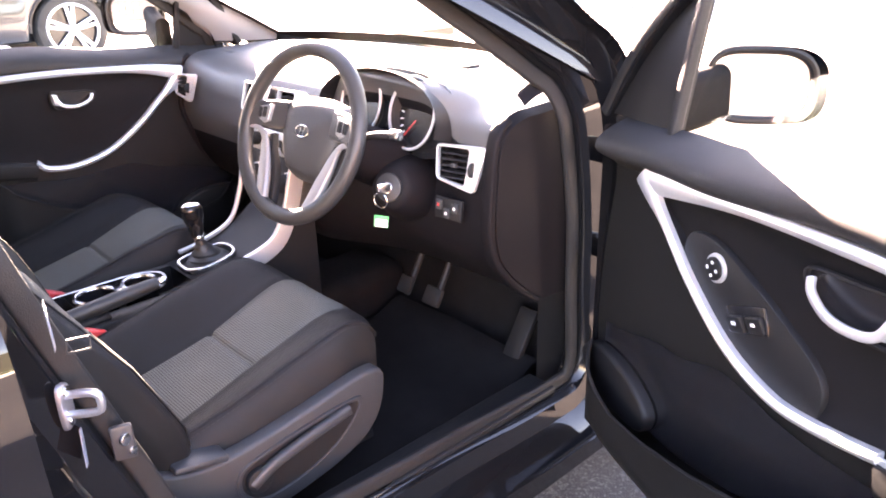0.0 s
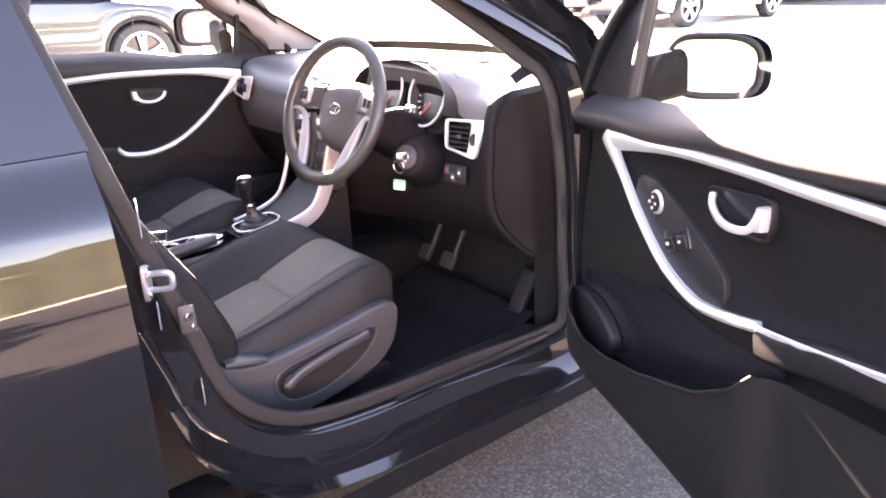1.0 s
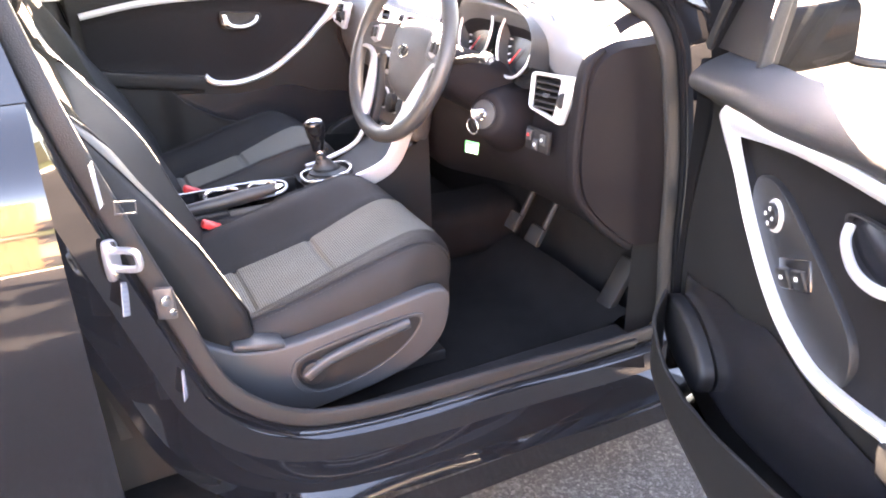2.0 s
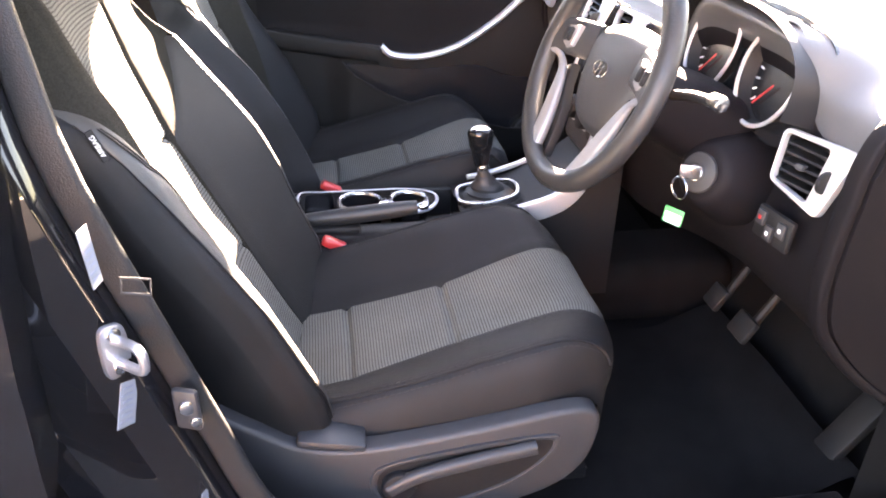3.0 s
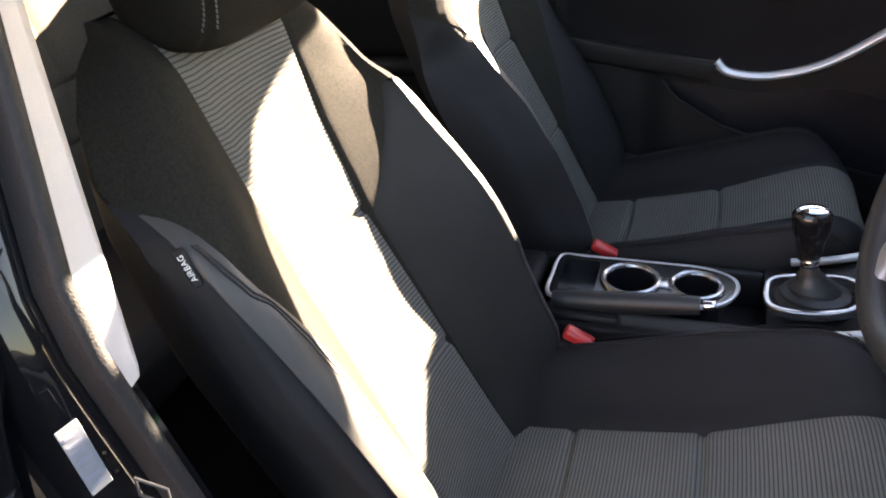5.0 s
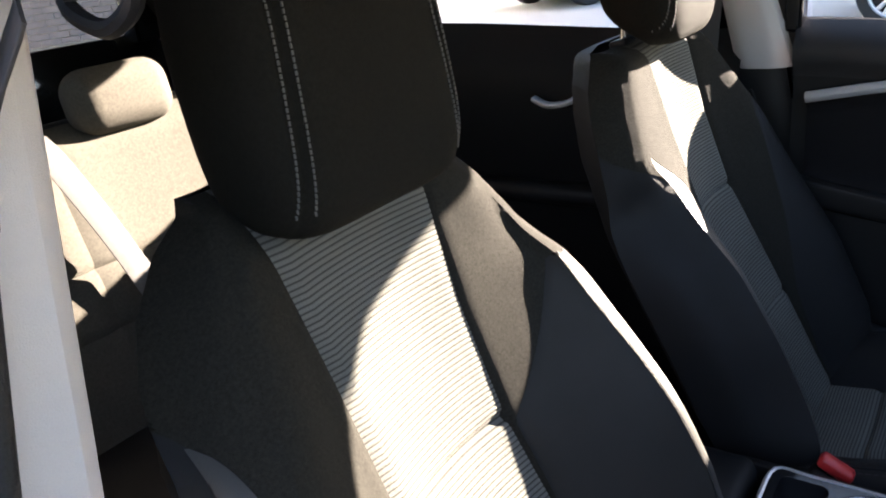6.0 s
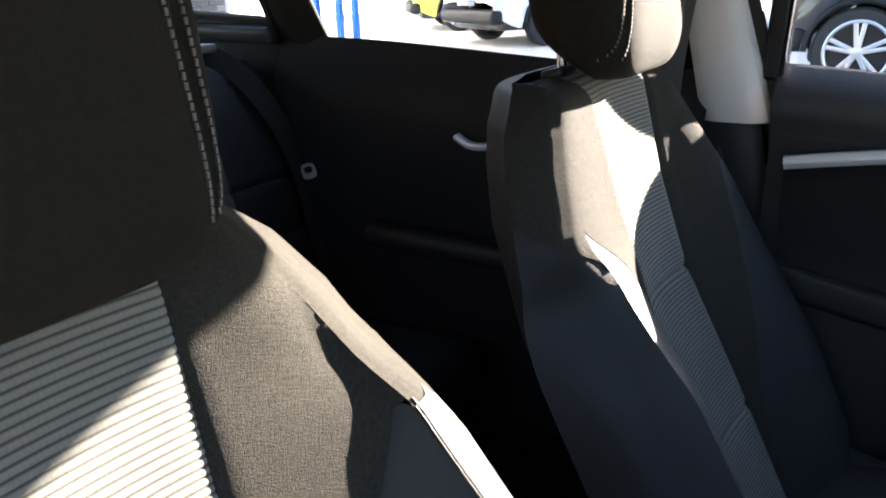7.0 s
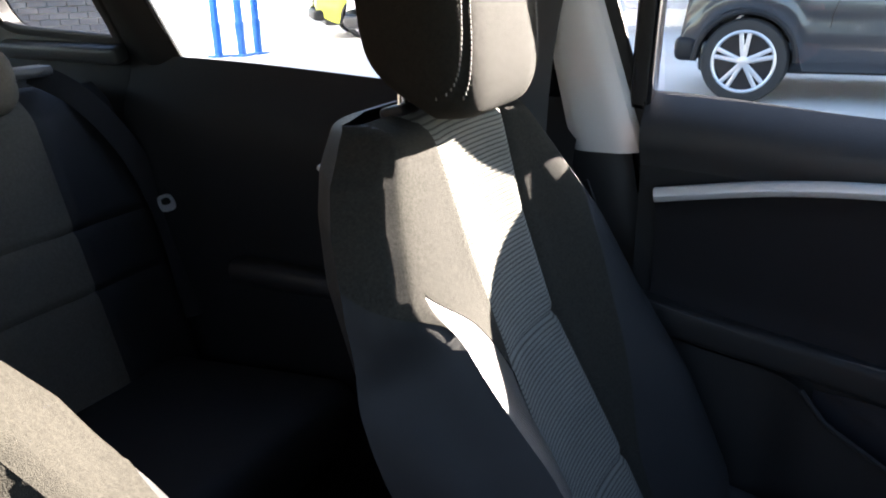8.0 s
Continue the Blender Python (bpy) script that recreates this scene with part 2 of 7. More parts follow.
def disc(c, r, h, axis=(0, 0, 1), bevel=0.002, n=32, r2=None):
    bm = bmesh.new()
    bmesh.ops.create_cone(bm, cap_ends=True, segments=n, radius1=r, radius2=r if r2 is None else r2, depth=h)
    if bevel:
        edges = [e for e in bm.edges if len(e.link_faces) == 2 and any(len(f.verts) > 4 for f in e.link_faces)]
        bmesh.ops.bevel(bm, geom=edges, offset=bevel, segments=2, profile=0.5, affect="EDGES")
    q = Vector((0, 0, 1)).rotation_difference(Vector(axis).normalized())
    bmesh.ops.transform(bm, matrix=Matrix.Translation(c) @ q.to_matrix().to_4x4(), verts=bm.verts)
    return bm


def merge(*bms):
    out = bmesh.new()
    for b in bms:
        me = bpy.data.meshes.new("tmp")
        b.to_mesh(me)
        b.free()
        out.from_mesh(me)
        bpy.data.meshes.remove(me)
    return out


def grid(nu, nv, f, close_u=False, close_v=False, cap=False):
    """A sheet of quads; f(u, v) with u, v from 0 to 1."""
    bm = bmesh.new()
    rows = []
    for j in range(nv + (0 if close_v else 1)):
        rows.append([bm.verts.new(f(i / nu, j / nv)) for i in range(nu + (0 if close_u else 1))])
    n, k = len(rows[0]), len(rows)
    for j in range(nv):
        for i in range(nu):
            bm.faces.new((rows[j][i], rows[j][(i + 1) % n], rows[(j + 1) % k][(i + 1) % n], rows[(j + 1) % k][i]))
    if cap and close_u:
        bm.faces.new(rows[0])
        bm.faces.new(rows[-1])
    return bm


def smooth_path(pts, per=6, closed=False):
    """Catmull-Rom through points."""
    pts = [Vector(p) for p in pts]
    n, out = len(pts), []
    for i in range(n if closed else n - 1):
        if closed:
            p0, p1, p2, p3 = pts[i - 1], pts[i], pts[(i + 1) % n], pts[(i + 2) % n]
        else:
            p0, p1, p2, p3 = pts[max(i - 1, 0)], pts[i], pts[i + 1], pts[min(i + 2, n - 1)]
        for k in range(per):
            t = k / per
            out.append(0.5 * ((2 * p1) + (p2 - p0) * t + (2 * p0 - 5 * p1 + 4 * p2 - p3) * t * t + (3 * p1 - p0 - 3 * p2 + p3) * t ** 3))
    if not closed:
        out.append(pts[-1])
    return out


def sweep(pts, profile, closed=False, normal=None, caps=True, scale=None):
    """Carry a closed 2D profile along points. The profile's first axis lies along the given normal, its second across it."""
    pts = [Vector(p) for p in pts]
    n = len(pts)
    bm = bmesh.new()
    rings = []
    up = Vector(normal) if normal else None
    prev = None
    for i, p in enumerate(pts):
        a = pts[i - 1] if (i > 0 or closed) else p
        b = pts[(i + 1) % n] if (i < n - 1 or closed) else p
        t = (b - a).normalized()
        if up is not None:
            x = (up - t * up.dot(t)).normalized()
        else:
            if prev is None:
                h = Vector((0, 0, 1)) if abs(t.z) < 0.9 else Vector((1, 0, 0))
                x = (h - t * h.dot(t)).normalized()
            else:
                x = (prev - t * prev.dot(t)).normalized()
            prev = x
        y = t.cross(x)
        k = scale[i] if scale else 1.0
        rings.append([bm.verts.new(p + x * (u * k) + y * (v * k)) for u, v in profile])
    m = len(profile)
    for i in range(n if closed else n - 1):
        r0, r1 = rings[i], rings[(i + 1) % n]
        for j in range(m):
            bm.faces.new((r0[j], r0[(j + 1) % m], r1[(j + 1) % m], r1[j]))
    if caps and not closed:
        bm.faces.new(rings[0][::-1])
        bm.faces.new(rings[-1])
    return bm


def ring(a, b=None, n=12):
    b = a if b is None else b
    return [(a * math.cos(2 * math.pi * i / n), b * math.sin(2 * math.pi * i / n)) for i in range(n)]


def rrect(w, h, r=0.003, n=3):
    """Rounded rectangle profile, centred."""
    out = []
    r = min(r, w / 2 - 1e-4, h / 2 - 1e-4)
    for cx, cy, a0 in ((w / 2 - r, h / 2 - r, 0), (-w / 2 + r, h / 2 - r, 90), (-w / 2 + r, -h / 2 + r, 180), (w / 2 - r, -h / 2 + r, 270)):
        for k in range(n + 1):
            a = radians(a0 + 90 * k / n)
            out.append((cx + r * math.cos(a), cy + r * math.sin(a)))
    return out


def tube(pts, r, n=10, closed=False, caps=True):
    return sweep(pts, ring(r, n=n), closed=closed, caps=caps)


def prism(outline, depth, m, bevel=0.003, seg=2):
    """A flat polygon given thickness: outline in local x, y; thickness along local z from 0 to depth; carried by m."""
    bm = bmesh.new()
    vs = [bm.verts.new((x, y, 0)) for x, y in outline]
    f = bm.faces.new(vs)
    if f.normal.z > 0:
        f.normal_flip()
    res = bmesh.ops.extrude_face_region(bm, geom=[f])
    bmesh.ops.translate(bm, vec=(0, 0, depth), verts=[v for v in res["geom"] if isinstance(v, bmesh.types.BMVert)])
    if bevel:
        top = [e for e in bm.edges if all(v.co.z > depth * 0.5 for v in e.verts)] if depth > 0 else [e for e in bm.edges if all(v.co.z < depth * 0.5 for v in e.verts)]
        bmesh.ops.bevel(bm, geom=top, offset=bevel, segments=seg, profile=0.5, affect="EDGES")
    bmesh.ops.transform(bm, matrix=m, verts=bm.verts)
    return bm


def frame_plate(outer, inner, depth, m, bevel=0.002):
    """A plate with a hole: outer and inner outlines with as many points each, matched by index."""
    bm = bmesh.new()
    n = len(outer)
    rings = [[bm.verts.new((x, y, z)) for x, y in o] for o, z in ((outer, 0), (outer, depth), (inner, depth), (inner, 0))]
    for k in range(4):
        r0, r1 = rings[k], rings[(k + 1) % 4]
        for i in range(n):
            bm.faces.new((r0[i], r0[(i + 1) % n], r1[(i + 1) % n], r1[i]))
    if bevel:
        es = []
        for r in (rings[1], rings[2]):
            for i in range(n):
                e = bm.edges.get((r[i], r[(i + 1) % n]))
                if e:
                    es.append(e)
        bmesh.ops.bevel(bm, geom=es, offset=bevel, segments=2, profile=0.5, affect="EDGES")
    bmesh.ops.transform(bm, matrix=m, verts=bm.verts)
    return bm


def axes(origin, x, y):
    """A matrix with the given origin and local x and y directions."""
    x = Vector(x).normalized()
    y = Vector(y)
    y = (y - x * y.dot(x)).normalized()
    z = x.cross(y)
    m = Matrix((x, y, z)).transposed().to_4x4()
    m.translation = origin
    return m


def text_mesh(body, size, m, material, parent, name="lettering", label=""):
    cu = bpy.data.curves.new(name, "FONT")
    cu.body, cu.size, cu.extrude, cu.align_x, cu.align_y = body, size, 0.0004, "CENTER", "CENTER"
    tmp = bpy.data.objects.new("tmp", cu)
    scene.collection.objects.link(tmp)
    bpy.context.view_layer.update()
    me = bpy.data.meshes.new_from_object(tmp.evaluated_get(bpy.context.evaluated_depsgraph_get()))
    bpy.data.objects.remove(tmp)
    me.name = name
    me.transform(m)
    me.materials.clear()
    me.materials.append(material)
    ob = new(name, me)
    ob.parent = parent
    if label:
        ob["label"] = label
    return ob


def lerp_table(t, rows):
    """Piecewise smooth reading of (t, value...) rows."""
    if t <= rows[0][0]:
        return rows[0][1:]
    for a, b in zip(rows, rows[1:]):
        if t <= b[0]:
            k = (t - a[0]) / (b[0] - a[0])
            k = k * k * (3 - 2 * k)
            return tuple(p + (q - p) * k for p, q in zip(a[1:], b[1:]))
    return rows[-1][1:]


def sstep(a, b, x):
    k = min(max((x - a) / (b - a), 0.0), 1.0)
    return k * k * (3 - 2 * k)


# ---------------------------------------------------------------- ground
def slope(x):
    return 0.21 * sstep(-0.8, -5.6, x) + 0.25 * sstep(-5.6, -30, x)


def ground_z(x, y):
    return slope(x) if x < 0 else 0.0


def make_ground():
    xs = [-900, -300, -90, -40] + [-30 + 1.0 * i for i in range(61)] + [40, 90, 300, 900]
    ys = [-900, -300, -90, -40] + [-30 + 2.0 * i for i in range(31)] + [40, 90, 300, 900]
    bm = bmesh.new()
    vs = [[bm.verts.new((x, y, slope(x) if x < 0 else 0.0)) for y in ys] for x in xs]
    for i in range(len(xs) - 1):
        for j in range(len(ys) - 1):
            bm.faces.new((vs[i][j], vs[i + 1][j], vs[i + 1][j + 1], vs[i][j + 1]))
    return tagged(part("ground", bm, ASPHALT), "worn grey asphalt of a sunny car park", "asphalt", kind="structure")


make_ground()


def paving(x0, x1, y0, y1):
    nx, ny = 24, 8
    return grid(nx, ny, lambda u, v: Vector((x0 + (x1 - x0) * u, y0 + (y1 - y0) * v, slope(x0 + (x1 - x0) * u) * (x0 + (x1 - x0) * u < 0) + 0.012)))


# added pale sheets: sun glare on the yard, put into the colour
tagged(part("sunlit_yard", paving(-45.0, -2.4, -40.0, 4.0), SUNLIT_GROUND), "yard ground coloured pale for the strong sun on it", "paving", kind="structure")
tagged(part("sunlit_yard", paving(-45.0, 9.0, 4.0, 17.0), SUNLIT_GROUND), "yard ground coloured pale for the strong sun on it", "paving", kind="structure")

# ---------------------------------------------------------------- body shell of the car
def lean_x(z):
    return 0.775 - 0.155 * max(0.0, z - 0.98) / 0.455


APERTURE = [(1.10, 0.34), (1.095, 0.55), (1.085, 0.757), (1.035, 1.0), (0.956, 1.08), (0.78, 1.205), (0.58, 1.335), (0.34, 1.420), (0.0, 1.430),
            (-0.11, 1.40), (-0.08, 1.25), (-0.02, 1.0), (0.045, 0.74), (0.08, 0.62), (0.13, 0.48), (0.23, 0.385), (0.38, 0.34), (0.7, 0.325), (1.0, 0.31)]


REAR_SIDE = [(0.22, 0.877), (0.40, 0.904), (0.60, 0.912), (0.70, 0.911), (0.80, 0.903), (0.894, 0.890), (0.904, 0.8855), (1.04, 0.815), (1.14, 0.763), (1.42, 0.640)]     # height and half width of the rear door's skin


def aperture_loop(side, grow=0.0, dx=0.0, per=5):
    pts = smooth_path([(0, y, z) for y, z in APERTURE], per, closed=True)
    n = len(pts)
    out = []
    for i, p in enumerate(pts):
        t = (pts[(i + 1) % n] - pts[i - 1]).normalized()
        nrm = Vector((0, -t.z, t.y))
        if nrm.dot(p - Vector((0, 0.5, 0.85))) < 0:
            nrm = -nrm
        back = 1 - sstep(0.25, 0.42, p.y)
        q = p + nrm * grow + Vector((0, (-0.020 - 0.015 * sstep(0.65, 1.0, p.z) if side > 0 else 0.020) * back, 0))
        x = lean_x(p.z) + dx
        if q.y < -0.045:                    # tucked in behind the rear door
            x = min(x, lerp_table(q.z, REAR_SIDE)[0] - 0.014)
        out.append(Vector((side * x, q.y, q.z)))
    return out


def loop_strip(loops):
    bm = bmesh.new()
    rows = [[bm.verts.new(p) for p in lp] for lp in loops]
    n = len(rows[0])
    for r0, r1 in zip(rows, rows[1:]):
        for i in range(n):
            bm.faces.new((r0[i], r0[(i + 1) % n], r1[(i + 1) % n], r1[i]))
    return bm


car = thing("car", "black five-door estate car with its driver door open", "car")
JAMB = [(-0.002, -0.035), (0.0, -0.02), (0.003, 0.002), (0.007, 0.018), (0.014, 0.028), (0.056, 0.036), (0.074, 0.055), (0.098, 0.07), (0.108, 0.10)]
for side in (1, -1):
    part("door_jamb", loop_strip([aperture_loop(side, g, d) for g, d in JAMB]), PAINT, car, "glossy black painted door jamb")
    seal = aperture_loop(side, -0.013, -0.005)
    part("door_seal", sweep(seal, rrect(0.016, 0.034, 0.007), closed=True, normal=(1, 0, 0)), SEAL, car, "dark grey door seal")


def side_skin(side):
    """Outer skin round the door opening: fender, sill, roof rail and rear quarter."""
    def panel(y0, y1, z0, z1, ny=16, nz=10):
        def f(u, v):
            y, z = y0 + (y1 - y0) * u, z0 + (z1 - z0) * v
            bulge = 0.02 * math.sin(math.pi * min(max((z - 0.2) / 0.8, 0), 1))
            x = lean_x(z) + 0.095 + bulge - 0.05 * sstep(1.4, 2.3, y) - 0.05 * sstep(-1.4, -2.1, y)
            return Vector((side * x, y, z))
        return grid(ny, nz, f)
    part("front_wing", panel(1.20, 2.25, 0.25, 0.93), PAINT, car)
    part("sill_panel", panel(-1.1, 1.22, 0.15, 0.215, 20, 3), PAINT, car)


side_skin(1)
side_skin(-1)


def scuff_plate(side):
    return rbox((side * 0.745, 0.66, 0.318), (0.085, 0.72, 0.02), 0.008, 3)


part("sill_scuff_plate", scuff_plate(1), PLASTIC, car, "black plastic sill scuff plate")
part("sill_scuff_plate", scuff_plate(-1), PLASTIC, car)


def roof_point(x, y, drop=0.0):
    crown = 0.03 * (1 - (x / 0.62) ** 2)
    along = 1.445 + 0.035 * math.sin(math.pi * min(max((0.5 - y) / 2.6, 0), 1)) - 0.05 * sstep(-1.2, -2.0, y)
    return Vector((x, y, along + crown - drop))


part("roof", grid(16, 24, lambda u, v: roof_point(-0.64 + 1.28 * u, 0.46 - 2.49 * v)), PAINT, car)
for side in (1, -1):
    part("roof_side", grid(24, 5, lambda u, v, side=side: (lambda y: Vector((side * (0.635 + 0.075 * math.sin(v * math.pi / 2)), y, roof_point(0.64, y).z - 0.055 * (1 - math.cos(v * math.pi / 2)) - 0.002)))(0.40 - 2.40 * u)), PAINT, car)
headliner = tagged(part("ceiling", grid(16, 24, lambda u, v: roof_point(-0.60 + 1.2 * u, 0.42 - 2.36 * v, 0.03)), HEADLINER), "pale beige cloth headliner", "headliner", kind="structure")
part("windscreen_header", rbox((0, 0.425, 1.438), (1.2, 0.09, 0.05), 0.015, 3), HEADLINER, car)


def screen_point(u, v):
    x0, x1 = 0.60, 0.78
    w = x0 + (x1 - x0) * v
    x = -w + 2 * w * u
    y = 0.45 + 1.03 * v - 0.10 * (abs(x) / w) ** 2 * (0.3 + v)
    z = 1.450 + 0.02 * (1 - (x / w) ** 2) - 0.44 * v - 0.035 * v * v
    return Vector((x, y, z))


glass = part("windscreen", grid(20, 12, screen_point), WINDOW, car, "clear glass windscreen", facing=(0, -1, -0.6))
part("frit_band", grid(20, 4, lambda u, v: screen_point(u, 0.925 + 0.075 * v) + Vector((0, -0.004, -0.006))), MATT_BLACK, glass, "black enamel band along the foot of the glass")
for side in (0, 1):
    part("frit_band", grid(3, 14, lambda u, v: screen_point(abs(side - 0.022 * u), 0.925 * v) + Vector((0, -0.004, -0.006))), MATT_BLACK, glass, "black enamel band up the edge of the glass")
part("cowl", grid(20, 3, lambda u, v: screen_point(u, 1.0) + Vector((0, 0.02 + 0.10 * v, 0.004 - 0.02 * v))), PLASTIC, car)
part("bonnet", grid(20, 14, lambda u, v: Vector((-0.80 + 1.6 * u, 1.55 + 0.85 * v - 0.10 * (2 * u - 1) ** 2, 0.935 - 0.03 * v - 0.15 * v * v - 0.10 * (2 * u - 1) ** 4))), PAINT, car)
for side in (1, -1):
    def pillar(u, v, side=side):
        p = screen_point(1.0 if side > 0 else 0.0, v)
        zq = 1.40 - 0.40 * v                    # down to the door opening's front edge
        q = Vector((side * (lean_x(zq) - 0.014), lerp_table(zq, [(1.0, 1.035), (1.08, 0.956), (1.205, 0.78), (1.335, 0.58), (1.42, 0.34)])[0], zq))
        bow = Vector((-side * 0.022, -0.014, 0)) * math.sin(math.pi * u)
        return p.lerp(q, u) + bow
    part("a_pillar_trim", grid(8, 20, pillar), TRIM_GREY, car, "pale grey plastic pillar trim")

    def outer(u, v, side=side):
        p = screen_point(1.0 if side > 0 else 0.0, v)
        q = Vector((side * (lean_x(p.z) + 0.075), p.y - 0.05, p.z - 0.055))
        return p.lerp(q, u) + Vector((side * 0.02, 0.01, 0.012)) * math.sin(math.pi * u)
    part("a_pillar", grid(6, 14, outer), PAINT, car)

# floor pan, bulkhead and tunnel
part("floor_pan", rbox((0, -0.25, 0.235), (1.46, 3.0, 0.05), 0.01), CARPET, car, "black carpeted floor")
for side in (1, -1):
    part("inner_sill", rbox((side * 0.775, -0.55, 0.262), (0.13, 1.25, 0.11), 0.02, 2), CARPET, car)
part("bulkhead", grid(10, 8, lambda u, v: Vector((-0.74 + 1.48 * u, 1.12 + 0.16 * v, 0.25 + 0.75 * v))), CARPET, car)
part("tunnel", rbox((0, 0.2, 0.33), (0.22, 1.9, 0.16), 0.05, 4), CARPET, car)
for side in (1, -1):
    part("kick_panel", grid(4, 6, lambda u, v, side=side: Vector((side * (0.70 + 0.02 * u), 1.05 + 0.14 * u, 0.27 + 0.55 * v))), PLASTIC, car)

# outer rear doors, windows and the rear of the body
BELT_LINE = [(-2.0, 1.19), (-1.5, 1.165), (-1.0, 1.11), (0.0, 1.06), (0.5, 1.04), (0.95, 1.005), (1.3, 0.98)]


def belt(y):
    return lerp_table(y, BELT_LINE)[0]


def rear_door(side, inner):
    d = thing("rear_door", "closed black rear door with its window up", "car door", group="rear doors")
    def skin(u, v):
        y, z = -0.065 - 1.02 * u, 0.22 + (belt(-0.06 - 1.02 * u) - 0.025 - 0.22) * v
        x = lerp_table(z, REAR_SIDE)[0]
        return Vector((side * x, y, z))
    part("door_skin", grid(20, 60, skin), PAINT, d, "glossy black outer skin")
    part("door_edge", grid(2, 60, lambda u, v: skin(0, v) + Vector((-side * 0.06 * u, -0.004, 0))), PAINT, d)
    def pane(u, v):
        y = (-0.235 - 0.07 * v) + (-0.70 + 0.03 * v) * u
        zb = belt(y) - 0.028
        z = zb + (1.405 - 0.02 * u * u - zb) * v
        return Vector((side * (0.812 - 0.17 * (z - 1.0) / 0.4), y, z))
    w = part("window", grid(12, 8, pane), TINTED, d, "window glass", facing=(1, 0, 0))
    fr = smooth_path([pane(0, k / 6) for k in range(6)] + [pane(k / 6, 1) for k in range(1, 6)] + [pane(1, 1 - k / 6) for k in range(1, 7)], 4)
    part("window_frame", sweep(fr, rrect(0.014, 0.045, 0.005), normal=(side, 0, 0.4)), PAINT, d)
    part("pillar_applique", grid(6, 10, lambda u, v: Vector((side * (0.826 - 0.17 * 0.42 * v / 0.4), -0.062 - 0.075 * v - 0.165 * u, belt(0) - 0.035 + 0.385 * v))), PAINT, d, "glossy black pillar panel")
    rail = [Vector((side * (0.823 - 0.004 * k), -0.235 - 0.072 * k, belt(-0.235 - 0.072 * k) - 0.030)) for k in range(11)]
    part("belt_moulding", sweep(rail, rrect(0.012, 0.016, 0.004), normal=(side, 0, 0)), PAINT, d)
    if inner:
        def lining(u, v):
            y, z = -0.08 - 0.95 * u, 0.30 + (belt(-0.08 - 0.95 * u) - 0.30) * v
            x = 0.715 + 0.02 * math.sin(math.pi * v * 1.5) + 0.05 * sstep(0.85, 1.0, v)
            return Vector((side * x, y, z))
        part("door_lining", grid(20, 20, lining), DOORSKIN, d, "black door lining")
        part("armrest", rbox((side * 0.69, -0.55, 0.70), (0.06, 0.45, 0.05), 0.02, 3), PLASTIC, d)
        part("door_pull", sweep(smooth_path([(side * 0.70, -0.40, 0.96), (side * 0.685, -0.44, 0.925), (side * 0.685, -0.50, 0.915), (side * 0.69, -0.54, 0.93)], 5), rrect(0.012, 0.018, 0.004)), SILVER, d, "silver inner door handle")
    return d


rear_door(1, True)
rear_door(-1, True)


def quarter(side):
    """Cargo side with its fixed window."""
    hole = [(-1.05, 1.145), (-1.038, 1.24), (-1.035, 1.33), (-1.10, 1.358), (-1.22, 1.358), (-1.30, 1.335), (-1.36, 1.26), (-1.38, 1.19), (-1.35, 1.163), (-1.20, 1.150), (-1.08, 1.142)]
    hole = [(p.x, p.y) for p in smooth_path([(a, b, 0) for a, b in hole], 4, closed=True)]
    c = (-1.21, 1.24)
    out = []
    for a, b in hole:
        dx, dy = a - c[0], b - c[1]
        k = min((0.23 if dx > 0 else 0.75) / max(abs(dx), 1e-6), (0.17 if dy > 0 else 0.75) / max(abs(dy), 1e-6))
        out.append((c[0] + dx * k, c[1] + dy * k))
    bm = bmesh.new()
    def at(y, z, dx):
        return Vector((side * (0.80 - 0.20 * max(0, z - 1.05) / 0.35 + dx), y, z))
    rows = [[bm.verts.new(at(y, z, d)) for y, z in o] for o, d in ((out, -0.02), (hole, -0.015), (hole, 0.03))]
    n = len(hole)
    for r0, r1 in zip(rows, rows[1:]):
        for i in range(n):
            bm.faces.new((r0[i], r0[(i + 1) % n], r1[(i + 1) % n], r1[i]))
    part("cargo_side_trim", bm, PLASTIC, car, "black plastic cargo side trim")
    bm = bmesh.new()
    rows = [[bm.verts.new(at(y, z, d)) for y, z in o] for o, d in ((hole, 0.035), (out, 0.05))]
    for i in range(n):
        bm.faces.new((rows[0][i], rows[0][(i + 1) % n], rows[1][(i + 1) % n], rows[1][i]))
    part("rear_quarter_panel", bm, PAINT, car)
    lip = sweep([at(y, z, -0.012) for y, z in hole], rrect(0.012, 0.022, 0.004), closed=True, normal=(side, 0, 0.5))
    part("cargo_ledge", rbox((side * 0.722, -1.215, 1.117), (0.04, 0.36, 0.036), 0.010, 3, (-1.5, side * -14, 0)), PLASTIC_GREY, car, "grey plastic ledge under the cargo window")
    part("cargo_window_surround", lip, PLASTIC_GREY, car, "grey window surround")
    bm = bmesh.new()
    bm.faces.new([bm.verts.new(at(y, z, 0.025)) for y, z in hole])
    w = part("cargo_window", bm, TINTED, car, facing=(1, 0, 0))


